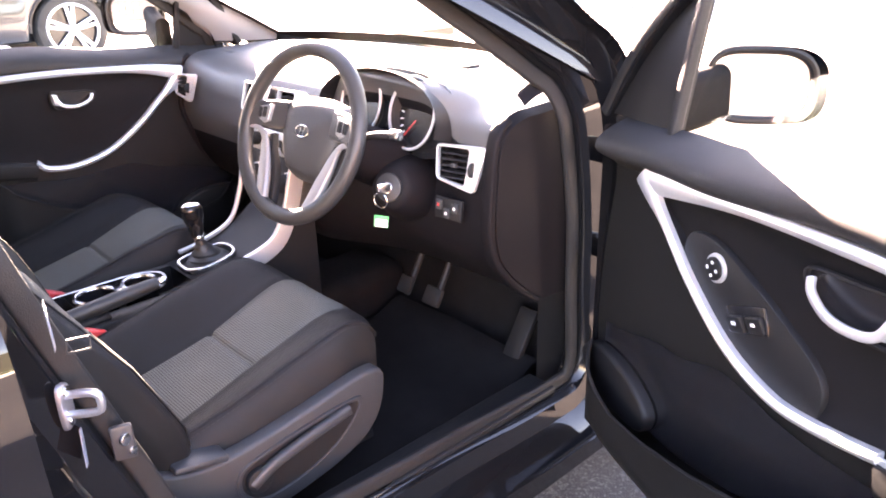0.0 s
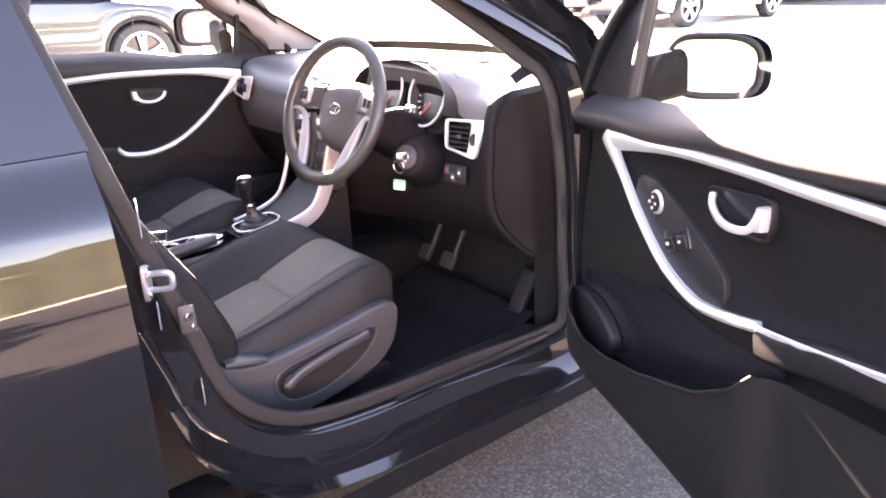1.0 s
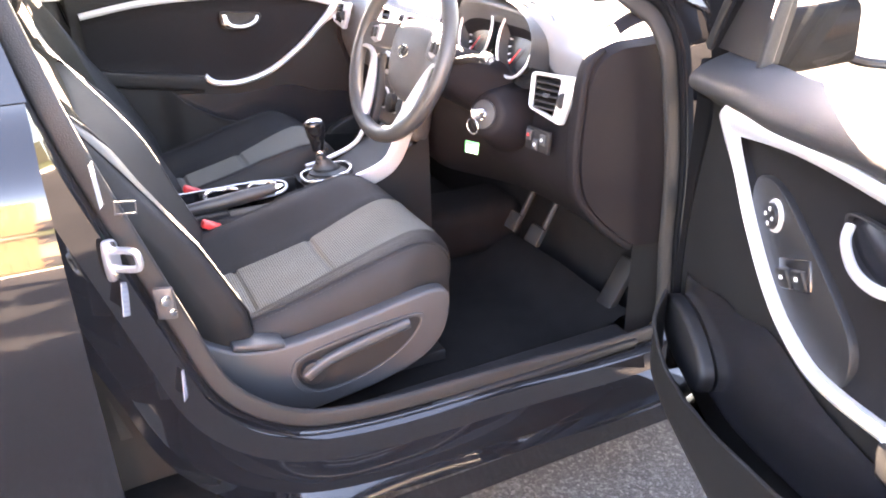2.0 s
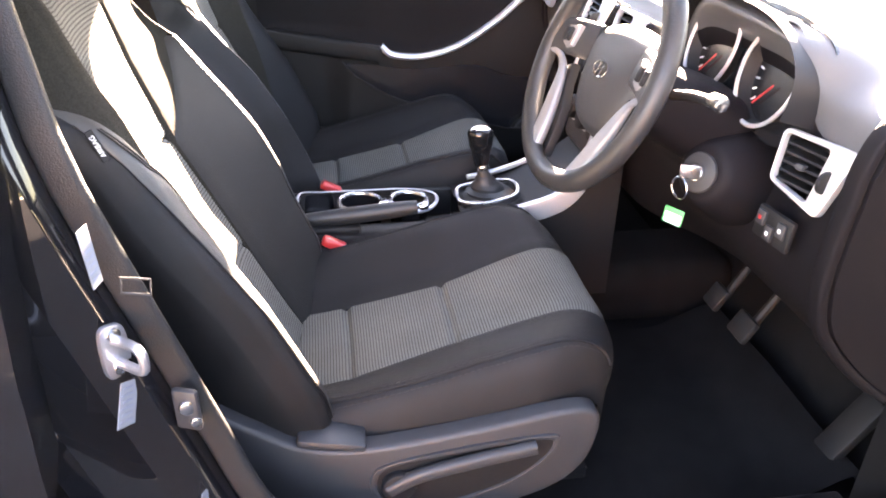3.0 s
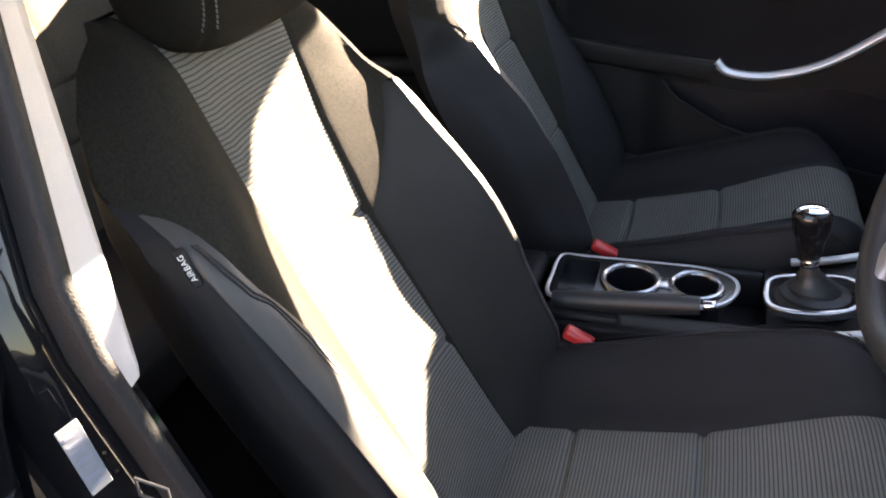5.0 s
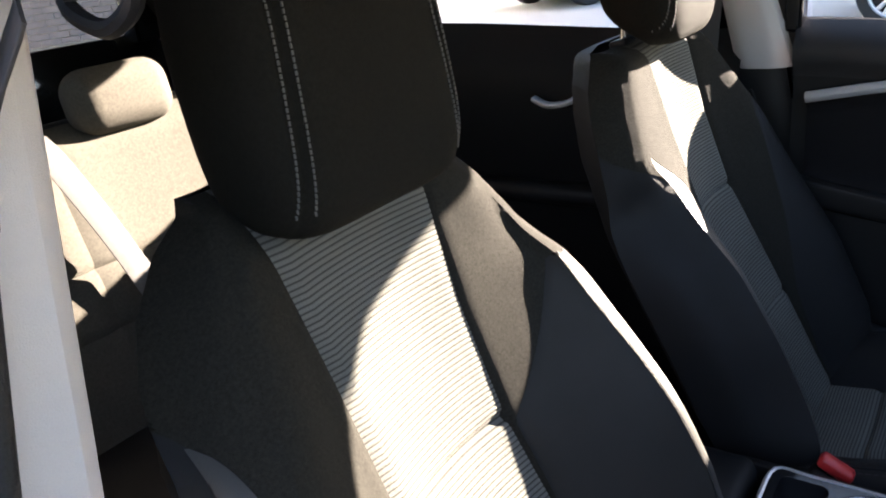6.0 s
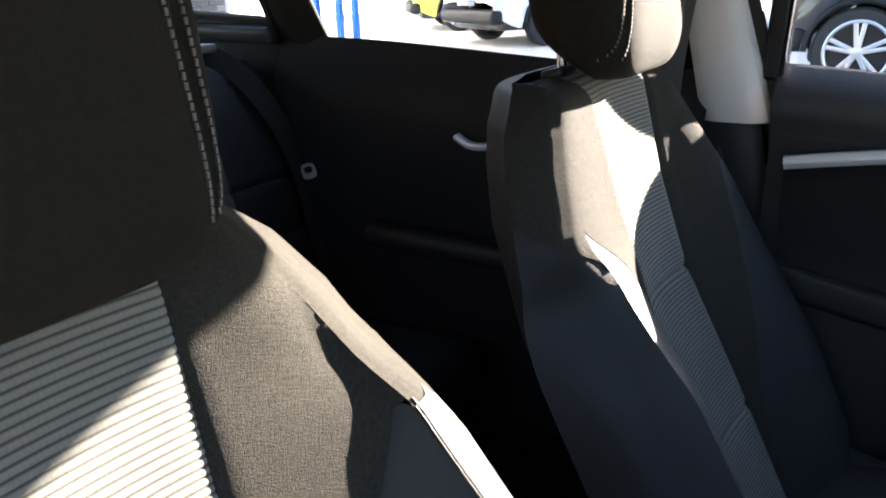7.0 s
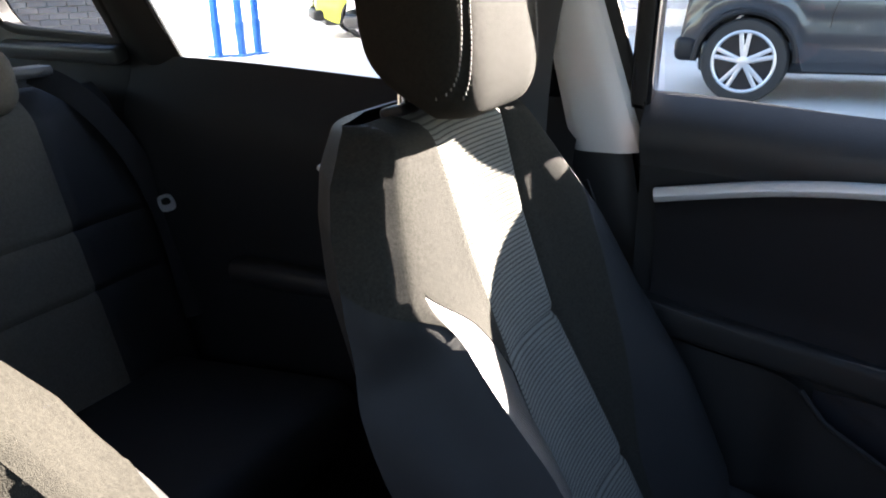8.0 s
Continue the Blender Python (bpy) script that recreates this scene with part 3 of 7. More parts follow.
quarter(1)
quarter(-1)
for side in (1, -1):
    part("c_pillar_trim", grid(8, 12, lambda u, v, side=side: Vector((side * (0.775 - 0.20 * max(0, v - 0.1) - 0.02 * math.sin(math.pi * u)), -0.885 - 0.075 * v - (0.155 - 0.075 * v) * u, 1.02 + 0.40 * v))), PLASTIC, car, "black pillar trim")
    part("roof_rail_trim", grid(20, 5, lambda u, v, side=side: Vector((side * (0.635 - 0.06 * v), 0.36 - 2.2 * u, 1.40 + 0.04 * math.sin(v * math.pi / 2)))), HEADLINER, car)
part("tailgate", merge(rbox((0, -2.02, 0.72), (1.5, 0.06, 0.86), 0.02), rbox((0, -1.93, 1.385), (1.2, 0.10, 0.06), 0.02), rbox((0.67, -1.98, 1.26), (0.12, 0.08, 0.3), 0.02), rbox((-0.67, -1.98, 1.26), (0.12, 0.08, 0.3), 0.02)), PAINT, car)
w = part("rear_window", grid(6, 4, lambda u, v: Vector((-0.62 + 1.24 * u, -2.02 + 0.07 * v, 1.14 + 0.24 * v))), TINTED, car, facing=(0, 1, 0))
part("heel_board", rbox((0, -1.165, 0.42), (1.48, 0.03, 0.37), 0.01), CARPET, car)
part("cargo_floor", rbox((0, -1.6, 0.58), (1.45, 0.9, 0.05), 0.01), CARPET, car)
part("underbody", rbox((0, 0.1, 0.17), (1.5, 4.0, 0.06), 0.02), PLASTIC, car)


def b_pillar(side):
    def f(u, v):
        z0 = 0.90 if side > 0 else 0.985
        z = z0 + (1.435 - z0) * v
        y0, y1 = (-0.115 - 0.05 * v if side > 0 else -0.093 - 0.06 * v), (-0.026 - 0.02 * v if side > 0 else 0.012) - 0.11 * v
        x = (0.734 if side > 0 else 0.740) - 0.138 * v
        k = u * 2 - 1
        return Vector((side * (x - 0.018 * (1 - k ** 4)), y0 + (y1 - y0) * u, z))
    part("b_pillar_trim", grid(8, 10, f), TRIM_CREAM, car, "pale grey upper pillar trim")
    part("b_pillar_front_edge", grid(3, 10, lambda u, v: (lambda p: Vector((p.x + (side * (lean_x(p.z) - 0.014) - p.x) * u, p.y + 0.006 * u, p.z)))(f(1.0, v))), TRIM_CREAM, car)
    part("b_pillar_rear_edge", grid(3, 10, lambda u, v: f(0.0, v) + Vector((side * 0.06 * u, -0.01 * u, 0))), TRIM_CREAM, car)
    def low(u, v):
        z = 0.30 + 0.69 * v
        k = u * 2 - 1
        front = lerp_table(z, [(0.30, 0.20), (0.48, 0.095), (0.62, 0.045), (0.74, 0.012), (0.99, -0.058)])[0] + (0.0 if side > 0 else 0.055)
        return Vector((side * (0.752 - 0.016 * (1 - k ** 4)), -0.125 + (front + 0.125) * u, z))
    part("b_pillar_lower_trim", grid(8, 10, low), PLASTIC, car, "black lower pillar trim")


b_pillar(1)
b_pillar(-1)


# ---------------------------------------------------------------- seats
Y0 = [(0.42, 0.165), (0.50, 0.125), (0.62, 0.07), (0.83, -0.03), (0.96, -0.075), (1.09, -0.112), (1.15, -0.128)]
WI = [(0.42, 0.112), (0.62, 0.100), (0.83, 0.092), (0.96, 0.095), (1.10, 0.108), (1.15, 0.105)]
AR = [(0.42, 0.215), (0.55, 0.235), (0.70, 0.235), (0.83, 0.222), (0.965, 0.200), (1.05, 0.165), (1.15, 0.118)]
PR = [(0.42, 0.045), (0.55, 0.085), (0.70, 0.088), (0.83, 0.070), (0.965, 0.046), (1.05, 0.022), (1.10, 0.008), (1.15, 0.0)]
AW = [(0.42, 0.245), (0.55, 0.266), (0.80, 0.270), (0.953, 0.257), (1.02, 0.236), (1.06, 0.212), (1.095, 0.172), (1.125, 0.118)]
CREST = {"top": 1.128, "square": 2.0, "low": 0.0, "seat": 0.0, "draw_in": 0.0, "draw_out": 0.0, "wide": 0.0}


def lin(z, rows):
    if z <= rows[0][0]:
        return rows[0][1]
    for a, b in zip(rows, rows[1:]):
        if z <= b[0]:
            k = (z - a[0]) / (b[0] - a[0])
            return a[1] + (b[1] - a[1]) * k
    return rows[-1][1]


def ridge(z, k):
    """Half width at the wing's ridge; the ridge draws in towards the waist on one side."""
    return lin(z, AR) - (CREST["draw_out"] if k > 0 else CREST["draw_in"]) * (1 - sstep(0.90, 0.965, z)) * sstep(0.46, 0.62, z)


def rolled(z):
    """How far the driver's shoulders roll back at their ridge."""
    return 0.014 * sstep(0.955, 1.0, z) if CREST["seat"] > 0 else 0.0


def panel(z):
    """Half width of the ribbed centre panel."""
    return lin(z, WI) + CREST["wide"] * (1 - sstep(0.62, 0.90, z))


def close_top(y, z, mid):
    k = max(0.0, (z - 1.06) / (CREST["top"] - 1.06))
    t = math.sqrt(max(0.0, 1 - k ** CREST["square"]))
    return mid + (y - mid) * t


def back_front(a, z, ribs=False, off=0.0, dw=0.0):
    """Front face of a backrest: lateral a from the seat's middle, height z. Returns y."""
    y0, wi, ar, pr = lin(z, Y0), panel(z), ridge(z, a), lin(z, PR)
    b = abs(a)
    if a < 0:
        pr *= 1 - CREST["low"] * sstep(0.78, 0.95, z) + CREST["seat"] * (6.0 * math.exp(-((z - 0.815) / 0.11) ** 2) - 1 + sstep(0.80, 0.96, z))
    wi += (off if a > 0 else -off) - dw
    if b <= wi + 1e-6:
        y = y0 + 0.010 * (b / wi) ** 2
        y -= 0.005 * (math.exp(-((z - 0.832) / 0.006) ** 2) + math.exp(-((z - 0.63) / 0.006) ** 2))
        if ribs:
            y += 0.0010 * (abs(math.sin(math.pi * z / 0.0052)) ** 0.7 - 0.6) * (1 - (b / wi) ** 10)
    else:
        k = min((b - wi) / max(ar - wi, 1e-4), 1.0)
        round_face = k * k * (3 - 2 * k) * 0.75 + 0.25 * math.sin(k * math.pi / 2)
        if a < 0 and CREST["seat"] > 0:
            flat = 1 - sstep(0.99, 1.06, z)
            part_k = min(max(knit_part(z, -1), 0.05), 0.97)
            bent = 0.72 * k if k < part_k else 0.72 * part_k + (1 - 0.72 * part_k) * (k - part_k) / (1 - part_k)
            round_face += (bent - round_face) * flat
        y = y0 + 0.010 + pr * round_face - rolled(z) * k ** 3
    y -= 0.005 * math.exp(-((b - wi) / 0.005) ** 2)
    return close_top(y, z, y0 - 0.055)


def back_shell(s, z, broad=False):
    """Round the side and back: s from 0 (outer ridge) through 0.5 (middle of the back) to 1."""
    y0, ar, pr, aw = lin(z, Y0), ridge(z, 0.5 - s), lin(z, PR), lin(z, AW)
    aw = max(aw, ar + 0.004)
    if s > 0.5:
        pr *= 1 - CREST["low"] * sstep(0.78, 0.95, z) + CREST["seat"] * (6.0 * math.exp(-((z - 0.815) / 0.11) ** 2) - 1 + sstep(0.80, 0.96, z))
    yr = y0 + 0.010 + pr - rolled(z)
    pts = [(ar, yr), (ar + (aw - ar) * 0.35, yr - 0.002), (ar + (aw - ar) * 0.70, yr - 0.012), (aw - 0.004, yr - 0.032), (aw, yr - 0.055), (aw - 0.02, y0 - 0.055), (aw - 0.065, y0 - 0.098), (aw * 0.5, y0 - 0.115), (0, y0 - 0.118)]
    c, dl = sstep(0.92, 0.99, z), aw - ar
    if broad and s > 0.5:
        c = 0.25 * c
    turn = [(ar, yr), (ar + dl * 0.22, yr - 0.006), (ar + dl * 0.45, yr - 0.020), (ar + dl * 0.72, yr - 0.040)]
    pts = [(p[0] + (q[0] - p[0]) * c, p[1] + (q[1] - p[1]) * c) for p, q in zip(pts, turn)] + pts[4:]
    if broad and s > 0.5:                   # below the shoulder the side falls away steeply from the crest
        c = 1 - sstep(0.86, 0.968, z)
        steep = [(ar, yr), (ar + dl * 0.16, yr - 0.018), (ar + dl * 0.40, max(yr - 0.050, y0 - 0.030)), (ar + dl * 0.72, max(yr - 0.080, y0 - 0.040)), (aw, y0 - 0.050)]
        pts = [(p[0] + (q[0] - p[0]) * c, p[1] + (q[1] - p[1]) * c) for p, q in zip(pts, steep)] + pts[5:]
    k = s * 2 if s <= 0.5 else (1 - s) * 2
    f = k * (len(pts) - 1)
    i = min(int(f), len(pts) - 2)
    p, q, t = pts[i], pts[i + 1], f - i
    a, y = p[0] + (q[0] - p[0]) * t, p[1] + (q[1] - p[1]) * t
    return (a if s <= 0.5 else -a), close_top(y, z, y0 - 0.055)


def knit_part(z, k):
    """Share of the wing, from the centre panel out to the ridge, that plain knit covers."""
    if k > 0:
        return lin(z, [(0.50, 0.04), (0.62, 0.15), (0.75, 0.45), (0.88, 0.72), (0.940, 0.85), (0.968, 1.0)])
    return lin(z, [(0.50, 0.02), (0.826, 0.05), (0.966, 1.0)])


SEAM_LINE = [(0.50, -0.96), (0.62, -0.85), (0.75, -0.55), (0.84, -0.33), (0.885, -0.12), (0.908, 0.0), (0.93, 0.045), (0.95, 0.08), (0.965, 0.11), (0.977, 0.145), (0.985, 0.195)]
CREST_LINE = [(0.50, 0.0), (0.66, 0.0), (0.81, 0.04), (0.87, 0.085), (0.92, 0.125), (0.95, 0.155), (0.985, 0.20)]


def outer_wing(e, z, off, dw, proud):
    """Driver's outer wing: e from -1 at the centre panel to 0 at the ridge, then on round the side."""
    if e < 0:
        a0 = panel(z) - dw + off
        a = a0 + (1 + e) * (ridge(z, 1) - a0)
        return a, back_front(a, z, False, off, dw) + proud
    a, y = back_shell(e, z)
    return a + proud * min(1.0, e * 8), y + proud * (1 - min(0.7, e * 4))


CUSH = [(0.06, 0.42), (0.15, 0.445), (0.24, 0.461), (0.41, 0.506), (0.52, 0.544), (0.595, 0.566), (0.640, 0.564), (0.668, 0.545), (0.680, 0.505), (0.676, 0.455), (0.665, 0.40)]
CUSH_PATH = smooth_path([(0, y, z) for y, z in CUSH], 10)
CUSH_LEN = [0.0]
for p, q in zip(CUSH_PATH, CUSH_PATH[1:]):
    CUSH_LEN.append(CUSH_LEN[-1] + (q - p).length)


def cush_at(d):
    d = min(max(d, 0.0), CUSH_LEN[-1] - 1e-6)
    for i in range(len(CUSH_PATH) - 1):
        if d <= CUSH_LEN[i + 1]:
            k = (d - CUSH_LEN[i]) / (CUSH_LEN[i + 1] - CUSH_LEN[i])
            p = CUSH_PATH[i].lerp(CUSH_PATH[i + 1], k)
            t = (CUSH_PATH[i + 1] - CUSH_PATH[i]).normalized()
            return p, Vector((0, -t.z, t.y))
    return CUSH_PATH[-1], Vector((0, 1, 0))


INSERT_END = 0.650


def cush_wi(d):
    return lin(d, [(0.0, 0.112), (0.19, 0.107), (0.37, 0.092), (0.55, 0.104), (0.64, 0.112), (0.70, 0.112)])


def cush_top(a, d, ribs=False):
    p, n = cush_at(d)
    wi = cush_wi(d)
    ar, pr = lin(d, [(0, 0.21), (0.3, 0.222), (0.55, 0.222), (0.75, 0.225)]), lin(d, [(0, 0.03), (0.15, 0.05), (0.40, 0.048), (0.60, 0.02), (0.72, 0.0)])
    b = abs(a)
    if a < 0:
        pr *= 1.25
    h = 0.006 * (b / wi) ** 2 if b <= wi else 0.006 + pr * sstep(0, 1, (b - wi) / (ar - wi))
    if b <= wi:
        h -= 0.007 * (math.exp(-((d - 0.37) / 0.007) ** 2) + math.exp(-((d - 0.185) / 0.007) ** 2))
        if ribs:
            h += 0.0005 * (abs(math.sin(math.pi * d / 0.0052)) ** 0.7 - 0.6) * (1 - (b / wi) ** 10)
    h -= 0.005 * math.exp(-((b - wi) / 0.005) ** 2)
    if b > ar:
        h -= 0.0
    back_set = 0.055 * (b / 0.225) ** 3 * sstep(0.40, 0.66, d)
    return Vector((a, p.y - back_set, p.z)) + n * h, ar


def rib_map(ob, nu, nv, width, v0, v1):
    """UV map in metres for a sheet made by grid(): across, and along its rows."""
    uv = ob.data.uv_layers.new(name="UVMap")
    for lp in ob.data.loops:
        i, j = lp.vertex_index % (nu + 1), lp.vertex_index // (nu + 1)
        uv.data[lp.index].uv = (width * i / nu, v0 + (v1 - v0) * j / nv)


def make_seat(xc, sgn, name_group):
    driver = sgn > 0
    s = thing("car_seat_unit", ("driver" if driver else "passenger") + " car seat in black cloth with ribbed grey centre panels", "car seat", group=name_group)
    def W(a, y, z):
        return Vector((xc + sgn * a, y, z))
    # cushion
    cushion = part("cushion", grid(14, 760, lambda u, v: (lambda p: W(p.x, p.y, p.z))(cush_top((2 * u - 1) * cush_wi(INSERT_END * v), INSERT_END * v, True)[0])), FAB_RIB, s, "ribbed grey cloth cushion centre")
    rib_map(cushion, 14, 760, 0.21, 0.0, INSERT_END)
    end = CUSH_LEN[-1]
    part("cushion_front", grid(20, 20, lambda u, v: (lambda p: W(p.x, p.y, p.z))(cush_top((2 * u - 1) * cush_wi(INSERT_END + (end - INSERT_END) * v), INSERT_END + (end - INSERT_END) * v)[0] + Vector((0, 0, -0.004 * math.exp(-(v / 0.03) ** 2))))), FAB_DARK, cushion, "black cloth front edge")
    for k in (1, -1):
        def bol(u, v, k=k):
            d = end * v
            p, ar = cush_top(0, d)
            wi = cush_wi(d)
            q, _ = cush_top(k * (wi + (ar - wi) * u), d)
            return W(q.x, q.y, q.z)
        part("cushion_bolster", grid(12, 70, bol), FAB_DARK, cushion, "black cloth side bolster")
        def side(u, v, k=k):
            d = end * v
            q, ar = cush_top(k * lin(d, [(0, 0.21), (0.3, 0.222), (0.55, 0.222), (0.75, 0.225)]), d)
            aw = 0.262 - 0.035 * sstep(0.50, 0.68, d)
            drop = u * u * (0.12 - 0.03 * sstep(0.5, 0.7, d))
            return W(k * (ar + (aw - ar) * math.sin(u * math.pi / 2)), q.y - 0.015 * u * sstep(0.6, 0.75, d), max(q.z - drop, 0.36))
        part("cushion_side", grid(10, 60, side), FAB_DARK, cushion)
        pipe = []
        for i in range(60):
            d = 0.02 + (end - 0.16) * i / 59
            q, ar = cush_top(k * (lin(d, [(0, 0.21), (0.3, 0.222), (0.55, 0.222), (0.75, 0.225)])), d)
            pipe.append(W(q.x + k * 0.006, q.y, q.z - 0.0005))
        part("cushion_piping", tube(pipe, 0.0028, 6), FAB_DARK, cushion)
        for off in (-0.007, 0.014):
            dashes = []
            for i in range(4, 58, 1):
                p, q = pipe[i], pipe[i + 1]
                c = p.lerp(q, 0.5) + Vector((sgn * k * off, 0, 0.0022 if off < 0 else -0.001))
                r = (q - p).to_track_quat("Y", "Z").to_matrix().to_4x4()
                b = rbox((0, 0, 0), (0.0014, (q - p).length * 0.62, 0.0012), 0)
                bmesh.ops.transform(b, matrix=Matrix.Translation(c) @ r, verts=b.verts)
                dashes.append(b)
            tagged(part("stitching", merge(*dashes), SEAM_THREAD, cushion, "grey stitching"), kind="stuff")
    # backrest
    x_mid = xc
    xc = x_mid + (0.014 if driver else 0.0)
    zs = 0.44
    off, dw = (0.004, 0.0) if driver else (0.012, 0.013)
    CREST["top"], CREST["square"] = (1.128, 2.0) if driver else (1.108, 5.0)
    CREST["low"], CREST["seat"] = (0.0, 0.06) if driver else (0.75, 0.0)
    CREST["draw_in"], CREST["draw_out"] = (0.0, -0.012) if driver else (0.034, 0.0)
    CREST["wide"] = 0.0 if driver else 0.012
    top = CREST["top"] - 0.001
    back = part("backrest", grid(14, 860, lambda u, v: (lambda z: (lambda a: W(a, back_front(a, z, True, off, dw), z))((2 * u - 1) * (panel(z) - dw) + off))(zs + (top - zs) * v)), FAB_RIB, s, "ribbed grey cloth backrest centre")
    rib_map(back, 14, 860, 0.21, zs, top)
    for k in (1, -1):
        def knit(u, v, k=k):
            z = zs + (top - zs) * v
            a0 = panel(z) - dw + k * off
            share = min(1.0, 1.06 + lin(z, SEAM_LINE)) if driver and k > 0 else knit_part(z, k)
            a = a0 + u * max(share * (ridge(z, k) - a0), 0.004)
            return W(k * a, back_front(k * a, z, False, off, dw), z)
        part("shoulder_panel", grid(12, 90, knit), FAB_KNIT, back, "plain charcoal knit shoulder panel")
        def dark(u, v, k=k):
            z = zs + (0.962 - zs) * v
            a0, a1 = panel(z) - dw + k * off, ridge(z, k)
            a0 += max(knit_part(z, k) * (a1 - a0), 0.004)
            a = a0 + (max(a1, a0 + 0.0005) - a0) * u
            g = (0.004 if driver else 0.0015) * math.exp(-(u * (a1 - a0) / 0.004) ** 2)
            return W(k * a, back_front(k * a, z, False, off, dw) - g, z)
        def facing(u, v):
            z = 0.50 + (0.984 - 0.50) * v
            e0, e1 = lin(z, SEAM_LINE), lin(z, CREST_LINE)
            a, y = outer_wing(e0 + (e1 - e0) * u, z, off, dw, 0.0015 + 0.007 * math.sin(math.pi * (0.08 + 0.84 * u)) ** 0.7 * (1 - v ** 12))
            return W(a, y, z)
        def round_shoulder(u, v):
            z = 0.900 + (top - 0.001 - 0.900) * v
            e1 = max(0.0, lin(z, SEAM_LINE)) + 0.10 * sstep(0.983, 1.01, z)
            a, y = outer_wing(-0.03 + (e1 + 0.032) * u, z, off, dw, 0.0012 * (1 - v ** 6))
            return W(a, y, z)
        if driver and k > 0:
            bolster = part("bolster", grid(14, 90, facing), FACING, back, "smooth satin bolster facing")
            for share in (0.26, 0.40):
                line = []
                for i in range(60):
                    z = 0.54 + 0.42 * i / 59
                    e0, e1 = lin(z, SEAM_LINE), lin(z, CREST_LINE)
                    a, y = outer_wing(e0 + (e1 - e0) * share, z, off, dw, 0.0079)
                    line.append(W(a, y, z))
                part("facing_seam", tube(line, 0.0011, 6), SEAM_THREAD if share < 0.3 else FAB_DARK, bolster)
            part("shoulder_wrap", grid(20, 70, round_shoulder), FAB_KNIT, back, "plain charcoal knit wrapped round the shoulder")
        else:
            # same facing all round: pale copy on the sunlit side, dark copies in shade
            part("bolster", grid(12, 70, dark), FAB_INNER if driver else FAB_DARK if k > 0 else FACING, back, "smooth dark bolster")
        pipe = []
        for i in range(50):
            z = 0.50 + (0.966 - 0.50) * i / 49
            ar = ridge(z, k)
            if driver and k > 0:
                a, y = outer_wing(lin(z, CREST_LINE) + 0.002, z, off, dw, 0.001)
                pipe.append(W(a, y, z))
            else:
                pipe.append(W(k * (ar + 0.003), back_front(k * ar, z) + 0.0005, z))
        if driver:
            part("piping", tube(pipe, 0.0014, 6), FAB_DARK, back, "raised stitched piping")
        st = bmesh.new()
        sts = []
        for off in (0.010, 0.019):
            for i in range(70 if driver and k < 0 else 0):
                z = 0.52 + (0.912 - 0.52) * i / 70
                ar, aw = ridge(z, k), lin(z, AW)
                pr = lin(z, PR)
                t = off / max(aw - ar, 0.03)
                if k < 0:
                    pr *= 1 + CREST["seat"] * (6.0 * math.exp(-((z - 0.815) / 0.11) ** 2) - 1 + sstep(0.80, 0.96, z))
                y = lin(z, Y0) + 0.010 + pr - 0.006 * t / 0.62 + 0.0002
                sts.append(rbox(W(k * (ar + off), y, z), (0.0015, 0.0008, 0.0042), 0, 1, (18, 0, 0)))
        st.free()
        if sts:
            tagged(part("stitching", merge(*sts), SEAM_THREAD, back, "grey double stitching"), kind="stuff")
    def shell(u, v, z0, z1):
        z = z0 + (z1 - z0) * v
        a, y = back_shell(u, z, not driver)
        return W(a, y, z)
    part("backrest_shell", grid(56, 40, lambda u, v: shell(u, v, zs, 0.965)), FAB_DARK, back, "black cloth side and back")
    if driver:
        # sunlit crest of the inner bolster, its brightness put into a paler strip
        def inner_strip(u, v):
            z = 0.50 + (0.962 - 0.50) * v
            a, y = back_shell(1 - 0.105 * u, z)
            return W(a - 0.0006 - 0.0010 * u, y + 0.0012 + 0.0025 * math.sin(math.pi * u), z)
        part("bolster_strip", grid(8, 60, inner_strip), FACING, back, "satin strip along the inner bolster, coloured paler for the sun on its crest")
    part("shoulder_shell", grid(56, 70, lambda u, v: shell(u, v, 0.965, top)), FAB_DARK, back, "dark shoulder sides")
    def wrap(u, v):
        z = 0.918 + (top - 0.001 - 0.918) * v
        a, y = back_shell(1 - (0.001 + 0.26 * sstep(0.925, 0.985, z)) * u, z, not driver)
        k = min(1.0, u * 8)
        return W(a + 0.0006 - 0.0018 * k, y + 0.0002 + 0.0010 * k * (1 - v ** 6), z)
    part("shoulder_wrap", grid(20, 70, wrap), FAB_KNIT, back, "plain charcoal knit wrapped round the shoulder")
    # head restraint
    cz, cy = (1.205 if driver else 1.222), -0.118
    square, foot = (0.20, 0.2) if driver else (0.32, 0.9)
    def head(u, v):
        th, ph = 2 * math.pi * u, math.pi * (v - 0.5)
        c, sn = math.cos(th), math.sin(th)
        cp, sp = math.cos(ph), math.sin(ph)
        e = 0.34
        def pw(q, m):
            return math.copysign(abs(q) ** m, q)
        x = 0.124 * pw(c, e) * pw(cp, square)
        y = 0.064 * pw(sn, 0.62) * pw(cp, 0.40)
        z = 0.120 * pw(sp, 0.55)
        x *= 1 - 0.10 * (z / 0.120) ** 2 * (1 if z > 0 else foot)
        y -= 0.10 * z
        if not driver:
            z += 0.036 * max(0.0, min(1.0, (0.018 - y) / 0.06)) * max(0.0, -z / 0.120) ** 2
        g = 0.004 * (math.exp(-((abs(x) - 0.094 + 0.010 * z / 0.12) / 0.004) ** 2))
        if sn > 0:
            y -= g
        return W(x, cy + y, cz + z)
    hr = part("head_restraint", grid(120, 60, head, close_u=True), FAB_HEAD, s, "padded charcoal cloth head restraint with double stitching")
    sts = []
